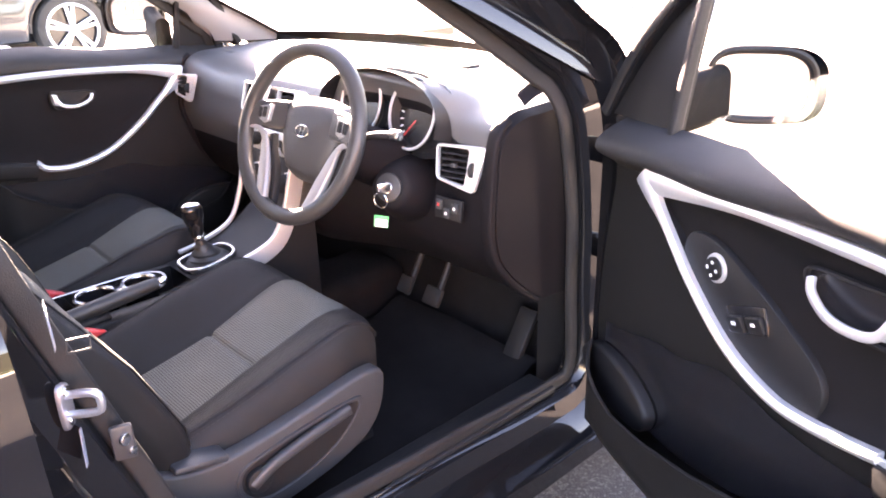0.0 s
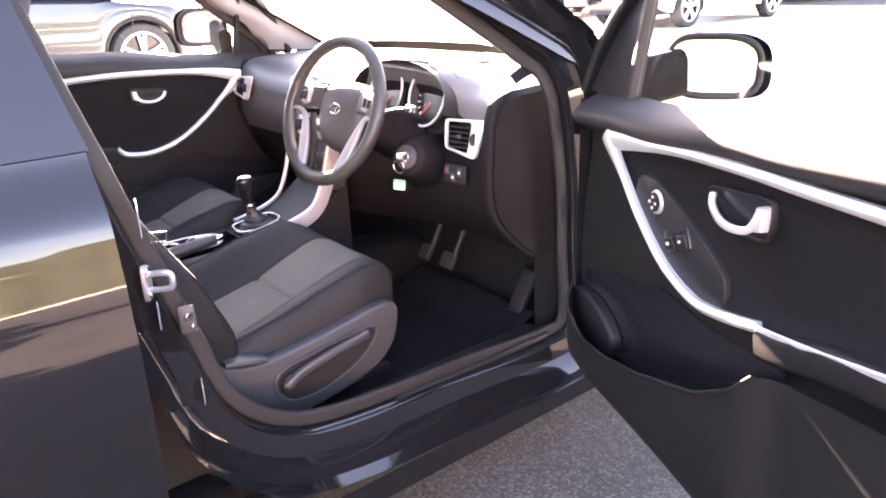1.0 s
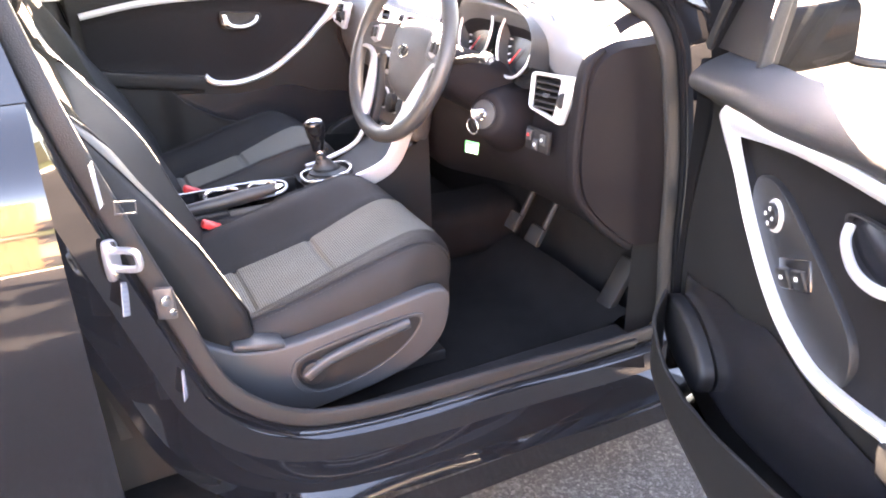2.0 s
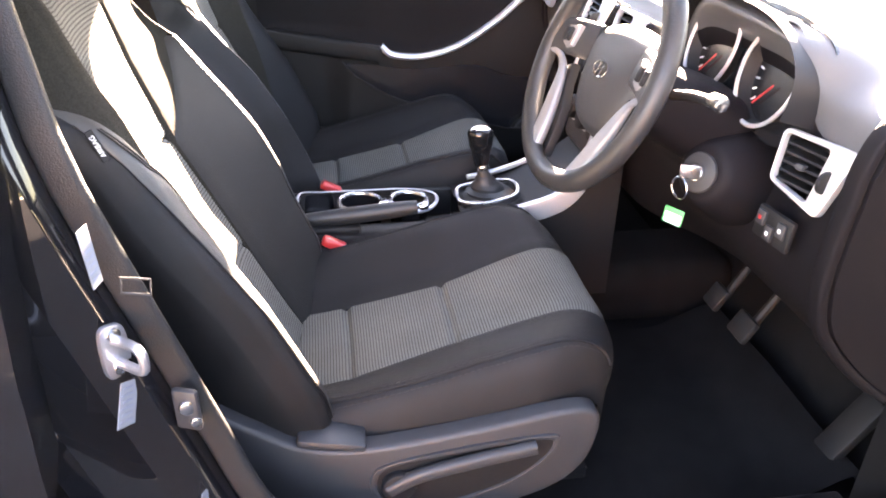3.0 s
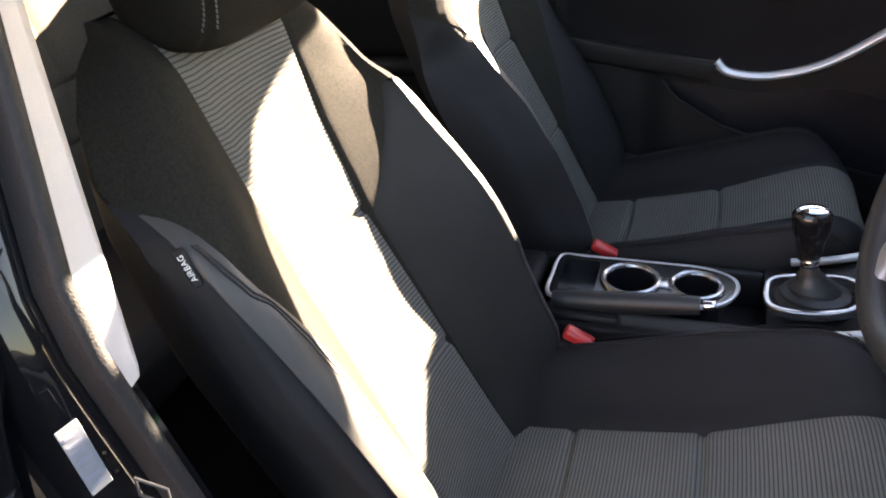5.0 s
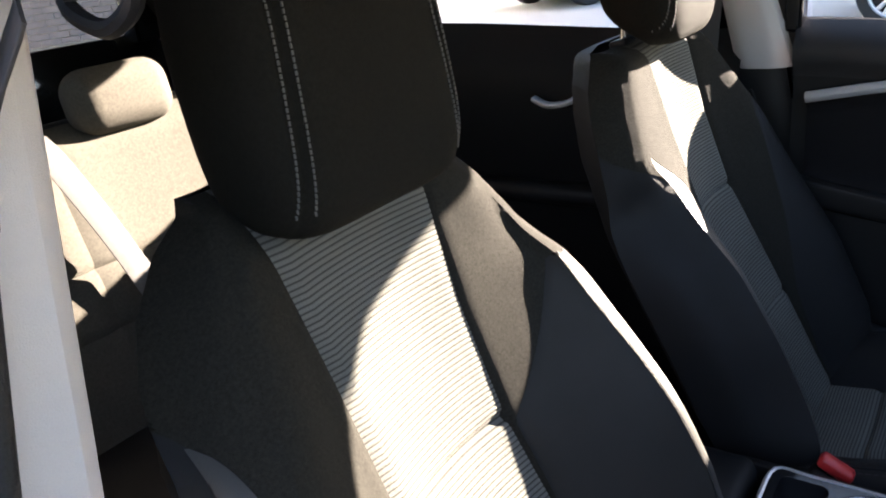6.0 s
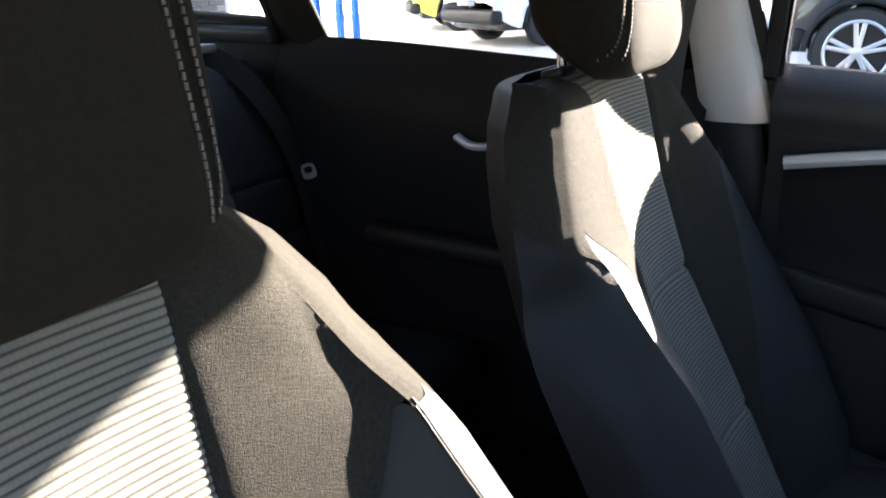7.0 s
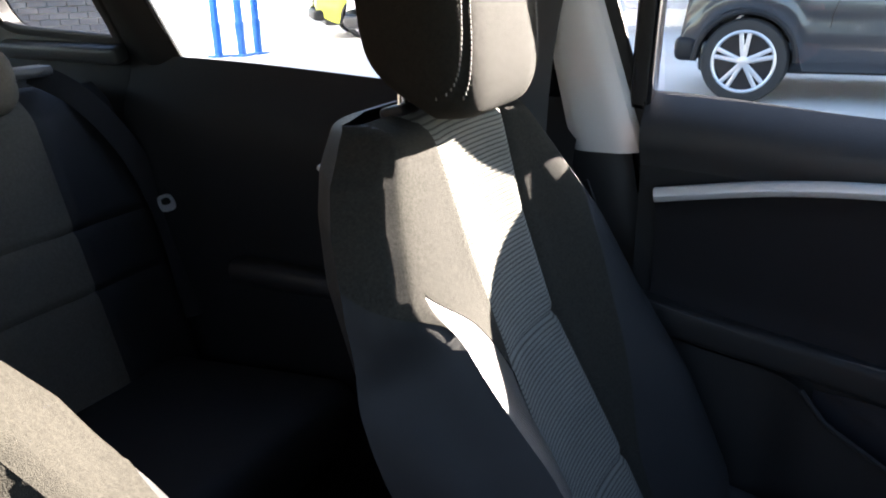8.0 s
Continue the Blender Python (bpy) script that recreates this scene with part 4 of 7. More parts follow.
    for k in (1, -1):
        for off in (-0.006, 0.006):
            for i in range(42):
                z = -0.092 + 0.194 * i / 41
                x = k * (0.094 - 0.010 * z / 0.12 + off)
                v = 0.5 + math.asin(max(-1, min(1, math.copysign(abs(z / 0.120) ** (1 / 0.55), z)))) / math.pi
                cpv = math.cos(math.pi * (v - 0.5)) ** square
                xs = x / (0.124 * max(cpv, 0.3)) / (1 - 0.10 * (z / 0.120) ** 2 * (1 if z > 0 else foot))
                c = min(abs(xs), 0.999) ** (1 / 0.34)
                y = 0.064 * math.sqrt(max(0, 1 - c * c)) ** 0.62 * math.cos(math.pi * (v - 0.5)) ** 0.40 - 0.10 * z
                sts.append(rbox(W(x, cy + y + 0.0006, cz + z), (0.0015, 0.0013, 0.0034), 0))
    tagged(part("stitching", merge(*sts), STITCH, hr, "pale double stitching"), kind="stuff")
    for k in (1, -1):
        part("post", tube([W(k * 0.062, -0.150, 1.06), W(k * 0.062, -0.145, 1.18)], 0.0065, 12), CHROME, s, "chrome head restraint post")
        part("post_guide", rbox(W(k * 0.062, -0.163 if driver else -0.152, 1.137 if driver else 1.109), (0.042, 0.03, 0.012), 0.005, 3, (12, 0, 0)), PLASTIC, s, "black post guide")
    xc = x_mid
    # side shield with recliner lever
    if True:
        m = axes((xc + sgn * 0.262, 0, 0), (0, 1, 0), (0, 0, 1))
        outline = [(0.03, 0.565), (0.09, 0.535), (0.16, 0.490), (0.25, 0.474), (0.40, 0.490), (0.55, 0.514), (0.60, 0.505), (0.605, 0.46), (0.585, 0.40), (0.53, 0.355), (0.42, 0.325), (0.25, 0.31), (0.10, 0.33), (0.02, 0.40), (-0.01, 0.48)]
        outline = [(p.x, p.y) for p in smooth_path([(a, b, 0) for a, b in outline], 4, closed=True)]
        dep = 0.03 if driver else -0.03
        shield = part("side_shield", prism(outline, dep, m, 0.008, 3), PLASTIC_GREY, s, "grey grained plastic seat side cover")
        rec = [(0.26, 0.425), (0.29, 0.447), (0.40, 0.466), (0.52, 0.475), (0.545, 0.462), (0.525, 0.425), (0.47, 0.383), (0.38, 0.352), (0.30, 0.350), (0.262, 0.385)]
        rec = [(p.x, p.y) for p in smooth_path([(a, b, 0) for a, b in rec], 4, closed=True)]
        rin = [(0.40 + (a - 0.40) * 0.93, 0.41 + (b - 0.41) * 0.88) for a, b in rec]
        m2 = axes((xc + sgn * 0.289, 0, 0), (0, 1, 0), (0, 0, 1))
        part("lever_recess_rim", frame_plate(rec, rin, 0.008 * sgn, m2, 0.002), PLASTIC_GREY, shield)
        part("lever_recess", prism(rin, 0.004 * sgn, m2, 0.0), PLASTIC, shield)
        lev = sweep(smooth_path([W(0.302, 0.285, 0.402), W(0.305, 0.33, 0.428), W(0.306, 0.41, 0.447), W(0.304, 0.505, 0.462)], 6), rrect(0.018, 0.022, 0.007), normal=(1, 0, 0))
        part("height_lever", lev, PLASTIC_GREY, shield, "grey seat height lever")
        part("lever_pivot", disc(W(0.298, 0.30, 0.405), 0.026, 0.016, (1, 0, 0), 0.004), PLASTIC, shield)
        part("shield_rear_cap", rbox(W(0.268, 0.205, 0.487), (0.05, 0.10, 0.014), 0.005, 2, (-12, 0, 0)), PLASTIC_GREY, shield)
        ta, ty = back_shell(0.195, 0.944)
        n, up = Vector((sgn * 0.84, 0.50, 0.20)).normalized(), Vector((0, -0.36, 0.93)).normalized()
        up = (up - n * up.dot(n)).normalized()
        m3 = axes(W(ta + 0.013, ty + 0.014, 0.944), up, n.cross(up))
        bm = rbox((0, 0, 0), (0.040, 0.010, 0.003), 0.001, 1)
        bmesh.ops.transform(bm, matrix=m3, verts=bm.verts)
        tag = part("side_tag", bm, FAB_DARK, back, "white-lettered woven side tag")
        text_mesh("AIRBAG", 0.0078, m3 @ Matrix.Translation((0, 0, 0.0017)), WHITE_PL, tag)
    # buckle
    bx = -0.238
    buckle = part("buckle", rbox(W(bx, 0.195, 0.475), (0.03, 0.045, 0.10), 0.008, 3, (-25, 0, 0)), PLASTIC, s, "black seat belt buckle")
    part("release_button", rbox(W(bx, 0.224, 0.531), (0.024, 0.05, 0.020), 0.006, 3, (-28, 0, 0)), RED, buckle, "red release button")
    # rails
    for k in (-0.17, 0.17):
        part("rail", rbox(W(k, 0.33, 0.275), (0.05, 0.62, 0.04), 0.006), PLASTIC, s)
        part("rail_bracket", rbox(W(k, 0.33, 0.34), (0.04, 0.5, 0.10), 0.01), PLASTIC, s)
    return s


make_seat(0.375, 1, "front seats")
make_seat(-0.375, -1, "front seats")


# ---------------------------------------------------------------- rear bench
def rear_bench():
    s = thing("rear_bench", "rear bench seat in grey and black cloth with three head restraints", "rear seat")
    def back(u, v, x0, x1):
        z = 0.46 + 0.60 * v
        x = x0 + (x1 - x0) * u
        k = 2 * u - 1
        y = -0.93 - 0.15 * v - 0.02 * (1 - k ** 4) * 1 + 0.0 - 0.008 * (math.exp(-((z - 0.80) / 0.008) ** 2) + math.exp(-((z - 0.68) / 0.008) ** 2))
        y -= 0.04 * max(0.0, (v - 0.9) / 0.1) ** 2 + 0.02 * abs(k) ** 8
        return Vector((x, y + 0.03, z))
    for x0, x1, m, nm in ((-0.52, -0.20, FAB_BENCH, "seat_back_panel"), (0.20, 0.52, FAB_BENCH, "seat_back_panel"), (-0.70, -0.52, FAB_DARK, "seat_back_side"), (0.52, 0.70, FAB_DARK, "seat_back_side"), (-0.20, 0.20, FAB_BENCH, "seat_back_centre")):
        part(nm, grid(14, 60, lambda u, v: back(u, v, x0, x1)), m, s)
    part("seat_back_shell", rbox((0, -1.14, 0.76), (1.40, 0.10, 0.60), 0.03, 3, (14, 0, 0)), FAB_DARK, s)
    part("bench_cushion", rbox((0, -0.72, 0.44), (1.36, 0.50, 0.14), 0.05, 4, (5, 0, 0)), FAB_DARK, s, "black cloth bench cushion")
    for x in (-0.38, 0.012, 0.38):
        part("head_restraint", rbox((x * 0.97, -1.085, 1.090), (0.28 if abs(x) > 0.1 else 0.22, 0.10, 0.13), 0.052, 6, (8, 0, 0)), FAB_BENCH, s, "low charcoal head restraint")
        for k in (-0.05, 0.05):
            part("post", tube([(x + k, -1.10, 1.03), (x + k, -1.09, 1.10)], 0.006), CHROME, s)
    part("seat_release", rbox((-0.55, -1.10, 1.095), (0.09, 0.05, 0.02), 0.006, 2), PLASTIC_GREY, s, "grey release lever")
    return s


rear_bench()


def belt_rear(side):
    b = thing("rear_belt", "black rear seat belt hanging with its steel tongue", "seat belt", group="rear belts")
    pts = smooth_path([(side * 0.58, -1.12, 1.09), (side * 0.62, -1.05, 1.04), (side * 0.68, -1.00, 0.92), (side * 0.73, -0.98, 0.74), (side * 0.72, -0.94, 0.55)], 6)
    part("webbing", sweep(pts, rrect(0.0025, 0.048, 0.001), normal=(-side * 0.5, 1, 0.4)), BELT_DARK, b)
    m = pose(side * 0.700, -0.948, 0.815, 72, 12, side * 45 + (180 if side > 0 else 0))
    ring = [(p.x, p.y) for p in smooth_path([(-0.014, -0.017, 0), (0.014, -0.017, 0), (0.013, 0.017, 0), (-0.013, 0.017, 0)], 3, closed=True)]
    slot = [(a * 0.55, b * 0.45 + 0.004) for a, b in ring]
    part("tongue", frame_plate(ring, slot, 0.003, m, 0.0006), SILVER, b, "bright steel belt tongue with a slot")


def belt_middle():
    b = thing("rear_belt", "belt webbing across the rear middle seat, coloured pale for the sun on it", "seat belt", group="rear belts")
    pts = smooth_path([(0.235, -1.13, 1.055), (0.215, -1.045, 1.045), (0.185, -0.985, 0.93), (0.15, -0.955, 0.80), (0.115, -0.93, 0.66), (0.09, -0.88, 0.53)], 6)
    # paler than the other rear belts to show the sun falling here
    part("webbing", sweep(pts, rrect(0.0025, 0.048, 0.001), normal=(0.1, 1, 0.3)), WEB_SUNLIT, b)


belt_middle()
belt_rear(-1)
belt_rear(1)


def belt_front(side):
    b = thing("front_belt", "black front seat belt on the door pillar", "seat belt", group="front belts")
    dx = 0.045 if side > 0 else 0.0
    pts = smooth_path([(side * 0.625 + dx * 0.5, -0.07, 1.285), (side * 0.63 + dx, -0.105, 1.20), (side * 0.645 + dx, -0.13, 1.0), (side * 0.66 + dx, -0.13, 0.7), (side * 0.69 + dx, -0.06, 0.42)], 6)
    part("webbing", sweep(pts, rrect(0.0025, 0.05, 0.001), normal=(-side, 0.5, 0)), BELT, b)
    part("guide", tube(smooth_path([(side * 0.605, -0.10, 1.285), (side * 0.60, -0.065, 1.31), (side * 0.605, -0.03, 1.285), (side * 0.605, -0.065, 1.268)], 5, closed=True), 0.006, 8, closed=True), PLASTIC, b, "black belt guide loop")
    part("guide_cover", rbox((side * 0.612, -0.065, 1.315), (0.02, 0.045, 0.05), 0.008, 3), TRIM_CREAM, b)


belt_front(-1)
belt_front(1)


# ---------------------------------------------------------------- door panels
def door_front(local, lab, hs=0.0, joint=0.79, back=0.0, sink=0.0):
    """A front door in its own plane: u back from the hinge, d inwards from the lining plane, z up. local maps (u, d, z) to the world."""
    d = thing("front_door", lab, "car door", group="front doors")
    L = local
    def lining(u, v):
        uu = 0.03 + 1.05 * u
        zb = lerp_table(uu, [(0.0, 0.985), (0.3, 1.005), (0.7, 1.045), (1.1, 1.075)])[0]
        z = 0.315 + (zb - 0.315) * v
        dd = -0.015 + 0.02 * math.sin(math.pi * min(v * 1.25, 1)) - 0.05 * max(0, (v - 0.93) / 0.07) ** 2
        dd += 0.018 * sstep(0.86, 0.92, v) * (1 - max(0, (v - 0.93) / 0.07) ** 2)
        dd -= sink * (1 - sstep(0.86, 0.92, v))
        return L(uu, dd, z)
    part("door_lining", grid(40, 34, lambda u, v: lining(u, 0.865 * v)), DOORSKIN, d, "black grained door lining")
    part("door_upper_pad", grid(40, 12, lambda u, v: lining(u, 0.865 + 0.135 * v)), DOOR_PAD, d, "grey soft-touch upper door pad")
    part("door_edge", grid(4, 20, lambda u, v: L(1.08, -0.015 - 0.10 * u, 0.315 + 0.75 * v)), PAINT, d)
    part("door_front_edge", grid(4, 20, lambda u, v: L(0.03 - 0.02 * u, -0.015 - 0.10 * u, 0.315 + 0.66 * v)), PAINT, d)
    part("door_bottom", grid(10, 4, lambda u, v: L(0.03 + 1.05 * u, -0.015 - 0.11 * v, 0.315 - 0.05 * v)), PAINT, d)
    def skin(u, v):
        uu = 0.01 + 1.08 * u
        z = 0.22 + 0.77 * v
        return L(uu, -0.125 - 0.03 * math.sin(math.pi * v) + 0.03 * v ** 4, z)
    part("door_skin", grid(16, 16, skin), PAINT, d, "glossy black outer skin")
    ux, nx = L(1, 0, 0) - L(0, 0, 0), L(0, 1, 0) - L(0, 0, 0)
    # insert inside the silver loop, set back into the lining
    outer = L
    def L(u, dd, z):
        return outer(u - back, dd - sink, z)
    loop_up = [(0.236, 0.912), (0.35, 0.925), (0.53, 0.946), (0.715, 0.957), (0.86, 0.961), (1.0, 0.966), (1.10, 0.966)] if back else [(0.225, 0.922), (0.36, 0.950), (0.57, 0.967), (0.74, 0.970), (0.89, 0.962), (1.05, 0.938)]
    loop_dn = [(0.225, 0.922), (0.262, 0.888), (0.310, 0.850), (0.386, 0.784), (0.491, 0.718), (0.595, 0.690), (0.680, 0.696), (joint, 0.722)]
    up = smooth_path([(a, b, 0) for a, b in loop_up], 8)
    dn = smooth_path([(a, b, 0) for a, b in loop_dn], 8)
    def cloth(u, v):
        k = u * (len(up) - 1)
        i = min(int(k), len(up) - 2)
        p = up[i].lerp(up[i + 1], k - i)
        uu, zt = p.x, p.y - 0.006
        zd = lerp_table(uu, [(0.225, 0.922), (0.262, 0.888), (0.310, 0.850), (0.386, 0.784), (0.491, 0.718), (0.595, 0.690), (0.680, 0.696), (joint, 0.722), (1.05, 0.765)])[0]
        z = zd + (zt - zd) * v
        e = min(v, 1 - v)
        return L(uu, 0.016 - 0.014 * min(e * 8, 1), z)
    part("door_insert", grid(40, 14, cloth), DOORCLOTH, d, "dark cloth door insert")
    def band(pts, widths, dd):
        bm = bmesh.new()
        n = len(pts)
        rows = []
        for i, p in enumerate(pts):
            t = (pts[min(i + 1, n - 1)] - pts[max(i - 1, 0)]).normalized()
            nn = Vector((-t.y, t.x, 0))
            w = widths(i / (n - 1))
            prof = [(-1, 0.0), (-0.96, 0.010), (-0.6, 0.014), (0, 0.016), (0.6, 0.014), (0.96, 0.010), (1, 0.0)]
            rows.append([bm.verts.new(L(p.x + nn.x * w * a, dd + b, p.y + nn.y * w * a)) for a, b in prof])
        for r0, r1 in zip(rows, rows[1:]):
            for j in range(6):
                bm.faces.new((r0[j], r0[j + 1], r1[j + 1], r1[j]))
        bm.faces.new(rows[0])
        bm.faces.new(rows[-1])
        return bm
    part("silver_trim", band(up, lambda k: 0.010 + 0.012 * sstep(0.3, 0.0, k), 0.012), SILVER, d, "silver painted trim strip")
    part("silver_trim", band(dn, lambda k: 0.009 + 0.016 * sstep(0.3, 0.0, k), 0.014), SILVER, d)
    # armrest with its pull pocket
    arm = sweep(smooth_path([L(joint + 0.004, 0.010, 0.695), L(joint + 0.06, 0.012, 0.708), L(0.95, 0.014, 0.738), L(1.12, 0.012, 0.766)], 5), rrect(0.040, 0.052, 0.012), normal=nx)
    part("armrest", arm, DOORSKIN, d, "padded black armrest")
    part("armrest_trim", sweep([L(joint - 0.006, 0.022, 0.720), L(0.90, 0.030, 0.744), L(1.12, 0.030, 0.790)], rrect(0.006, 0.010, 0.002), normal=nx), SILVER if back else PLASTIC, d)
    o, ux, nx = L(0, 0, 0), L(1, 0, 0) - L(0, 0, 0), L(0, 1, 0) - L(0, 0, 0)
    m = Matrix((ux, Vector((0, 0, 1)), nx)).transposed().to_4x4()
    m.translation = L(0, 0.0, 0)
    panel = [(0.352, 0.820), (0.386, 0.790), (0.44, 0.752), (0.491, 0.722), (0.545, 0.703), (0.595, 0.695), (0.66, 0.698), (0.682, 0.712), (0.672, 0.765), (0.593, 0.809), (0.514, 0.841), (0.45, 0.864), (0.40, 0.870), (0.362, 0.858)]
    panel = [(p.x, p.y) for p in smooth_path([(a, b, 0) for a, b in panel], 4, closed=True)]
    if back:
        part("switch_panel", prism(panel, 0.014, m, 0.005), PLASTIC, d, "black switch panel")
    # latch handle in its cup
    cup = [(0.585, 0.905), (0.61, 0.915), (0.68, 0.922), (0.745, 0.928), (0.757, 0.91), (0.752, 0.87), (0.73, 0.855), (0.67, 0.852), (0.62, 0.862), (0.592, 0.882)]
    hk = 1.0 if back else 0.78
    def hx(a):
        return 0.67 + hs + (a - 0.67) * hk
    def hz(b):
        return 0.888 + (b - 0.888) * hk
    cup = [(hx(a), hz(b)) for a, b in cup]
    cup = [(p.x, p.y) for p in smooth_path([(a, b, 0) for a, b in cup], 4, closed=True)]
    cin = [(0.67 + hs + (a - 0.67 - hs) * 0.93, 0.888 + (b - 0.888) * 0.88) for a, b in cup]
    o, ux, nx = L(0, 0, 0), L(1, 0, 0) - L(0, 0, 0), L(0, 1, 0) - L(0, 0, 0)
    m = Matrix((ux, Vector((0, 0, 1)), nx)).transposed().to_4x4()
    m.translation = L(0, 0.012, 0)
    part("handle_cup", frame_plate(cup, cin, 0.008, m, 0.002), PLASTIC, d)
    m3 = m.copy()
    m3.translation = L(0, 0.0, 0)
    part("handle_cup_floor", prism(cin, 0.0125, m3, 0.0), GAUGE, d)
    grip = [(0.603, 0.022, 0.900), (0.615, 0.030, 0.884), (0.65, 0.036, 0.868), (0.69, 0.036, 0.866), (0.725, 0.034, 0.878), (0.742, 0.030, 0.912)]
    part("door_pull", sweep(smooth_path([L(hx(a), dd, hz(b)) for a, dd, b in grip], 6), rrect(0.010 * hk, 0.013 * hk, 0.004 * hk), normal=nx), SILVER, d, "silver inner door handle")
    part("pull_root", prism([(hx(0.726), hz(0.872)), (hx(0.748), hz(0.878)), (hx(0.750), hz(0.916)), (hx(0.732), hz(0.914))], 0.022, m, 0.005), SILVER, d)
    L = outer
    # map pocket: the lower panel stands proud of the lining
    rimz = [(0.05, 0.555), (0.121, 0.522), (0.18, 0.480), (0.24, 0.464), (0.35, 0.476), (0.489, 0.512), (0.694, 0.585), (0.79, 0.645), (0.83, 0.690), (1.10, 0.735)]
    def pocket(u, v):
        uu = 0.05 + 1.035 * u
        zt = lin(uu, rimz)
        z = 0.318 + (zt - 0.318) * v
        dd = 0.052 * math.sin(math.pi / 2 * min(v * 1.8, 1)) * sstep(0.0, 0.10, u) * (1 - 0.55 * sstep(0.72, 0.80, u))
        return L(uu, 0.004 + dd, z)
    part("map_pocket", grid(60, 14, pocket), DOORSKIN, d, "black lower door panel with map pocket")
    part("pocket_rim", tube([pocket(k / 60, 1.0) for k in range(2, 46)], 0.004, 8), DOORSKIN, d)
    def recess(u, v):
        uu = 0.07 + 0.74 * u
        z0 = lin(uu, rimz) - 0.05
        z1 = lerp_table(uu, [(0.07, 0.57), (0.30, 0.62), (0.45, 0.66), (0.60, 0.650), (0.81, 0.67)])[0]
        return L(uu, 0.009 - sink, z0 + (z1 - z0) * v)
    part("pocket_back", grid(24, 6, recess), GAUGE, d)
    spk = [(0.06, 0.485), (0.10, 0.517), (0.18, 0.525), (0.25, 0.513), (0.305, 0.484), (0.315, 0.45), (0.28, 0.415), (0.14, 0.41), (0.075, 0.445)]
    part("speaker_grille", prism([(p.x, p.y) for p in smooth_path([(a, b, 0) for a, b in spk], 4, closed=True)], 0.026, m, 0.010, 3), PLASTIC, d, "black speaker grille")
    # window frame with sail panel; the closed door leans in with the body
    def L(u, dd, z):
        return outer(u, dd if back else dd + 0.20 * sstep(0.98, 1.44, z), z)
    fpts = smooth_path([L(-0.03, -0.07, 0.985), L(0.065, -0.085, 1.135), L(0.22, -0.115, 1.285), L(0.45, -0.145, 1.405), L(0.80, -0.155, 1.435), L(1.05, -0.15, 1.415), L(1.07, -0.12, 1.25), L(1.09, -0.07, 1.06)], 8)
    part("window_frame", sweep(fpts, rrect(0.05, 0.032, 0.008), normal=nx), PAINT, d, "glossy black window frame")
    part("frame_seal", sweep([p + nx * 0.022 for p in fpts], rrect(0.012, 0.022, 0.005), normal=nx), RUBBER, d)
    sail = [(-0.02, 0.985), (0.195, 0.995), (0.19, 1.235), (0.07, 1.13)]
    bm = bmesh.new()
    def sp(a, b, dd):
        return L(a, dd - 0.06 - 0.07 * (b - 1.0) / 0.4, b)
    f0 = [bm.verts.new(sp(a, b, 0.0)) for a, b in sail]
    f1 = [bm.verts.new(sp(a, b, -0.02)) for a, b in sail]
    bm.faces.new(f0)
    bm.faces.new(f1[::-1])
    for i in range(4):
        bm.faces.new((f0[i], f0[(i + 1) % 4], f1[(i + 1) % 4], f1[i]))
    part("sail_panel", bm, PLASTIC, d, "black triangular mirror panel")
    part("window_divider", sweep([sp(0.20, 0.98, 0.004), sp(0.195, 1.25, 0.004)], rrect(0.02, 0.018, 0.004), normal=nx), RUBBER, d)
    w = part("window", grid(10, 6, lambda u, v: (lambda uu: L(uu, -0.075 - 0.075 * v, lerp_table(uu, [(0.0, 0.985), (0.3, 1.005), (0.7, 1.045), (1.1, 1.075)])[0] - 0.02 + (0.40 - 0.17 * sstep(0.5, 0.20, uu)) * v))(0.20 + 0.86 * u)), WINDOW, d, "clear window glass", facing=L(0, 1, 0) - L(0, 0, 0))
    # door mirror
    L = outer
    ms, mz, mt = (-0.02, 0.006, 0.30) if back else (0.118, 0.062, 0.55)
    mc = L(0.083 + ms, -0.346, 1.025 + mz)
    R = Matrix((ux, nx, Vector((0, 0, 1)))).transposed().to_3x3()
    def place(v):
        return mc + R @ Vector(v)
    # in mirror axes: x back along the door, y inwards, z up; the glass faces back and a little inwards
    def house(u, v):
        th = 2 * math.pi * u
        c, sn = math.cos(th), math.sin(th)
        e = 0.62
        wy = 0.112 * math.copysign(abs(c) ** e, c)
        wz = 0.076 * math.copysign(abs(sn) ** e, sn) + 0.012 * c
        k = math.sin(math.pi / 2 * min(v * 1.0, 1.0))
        sc = math.cos(math.pi / 2 * v) ** 0.55 if v < 1 else 0.0
        tilt = -mt * wy
        return place((0.012 - 0.105 * v + tilt * (1 - v), wy * sc - 0.02 * v, wz * sc))
    mir = part("door_mirror", grid(48, 14, house, close_u=True), PAINT, d, "glossy black door mirror housing")
    def mg(u, v, s=0.84, off=0.006):
        th = 2 * math.pi * u
        c, sn = math.cos(th), math.sin(th)
        wy = 0.112 * math.copysign(abs(c) ** 0.62, c) * v * s + 0.014 * v
        wz = (0.076 * math.copysign(abs(sn) ** 0.62, sn) + 0.012 * c) * v * s
        return place((off - mt * wy, wy, wz))
    part("mirror_glass", grid(48, 6, lambda u, v: mg(u, v)), MIRROR, mir, "mirror glass")
    part("mirror_rim", sweep([mg(k / 48, 1.0, 0.91, 0.009) for k in range(48)], ring(0.0085, n=8), closed=True), PLASTIC, mir)
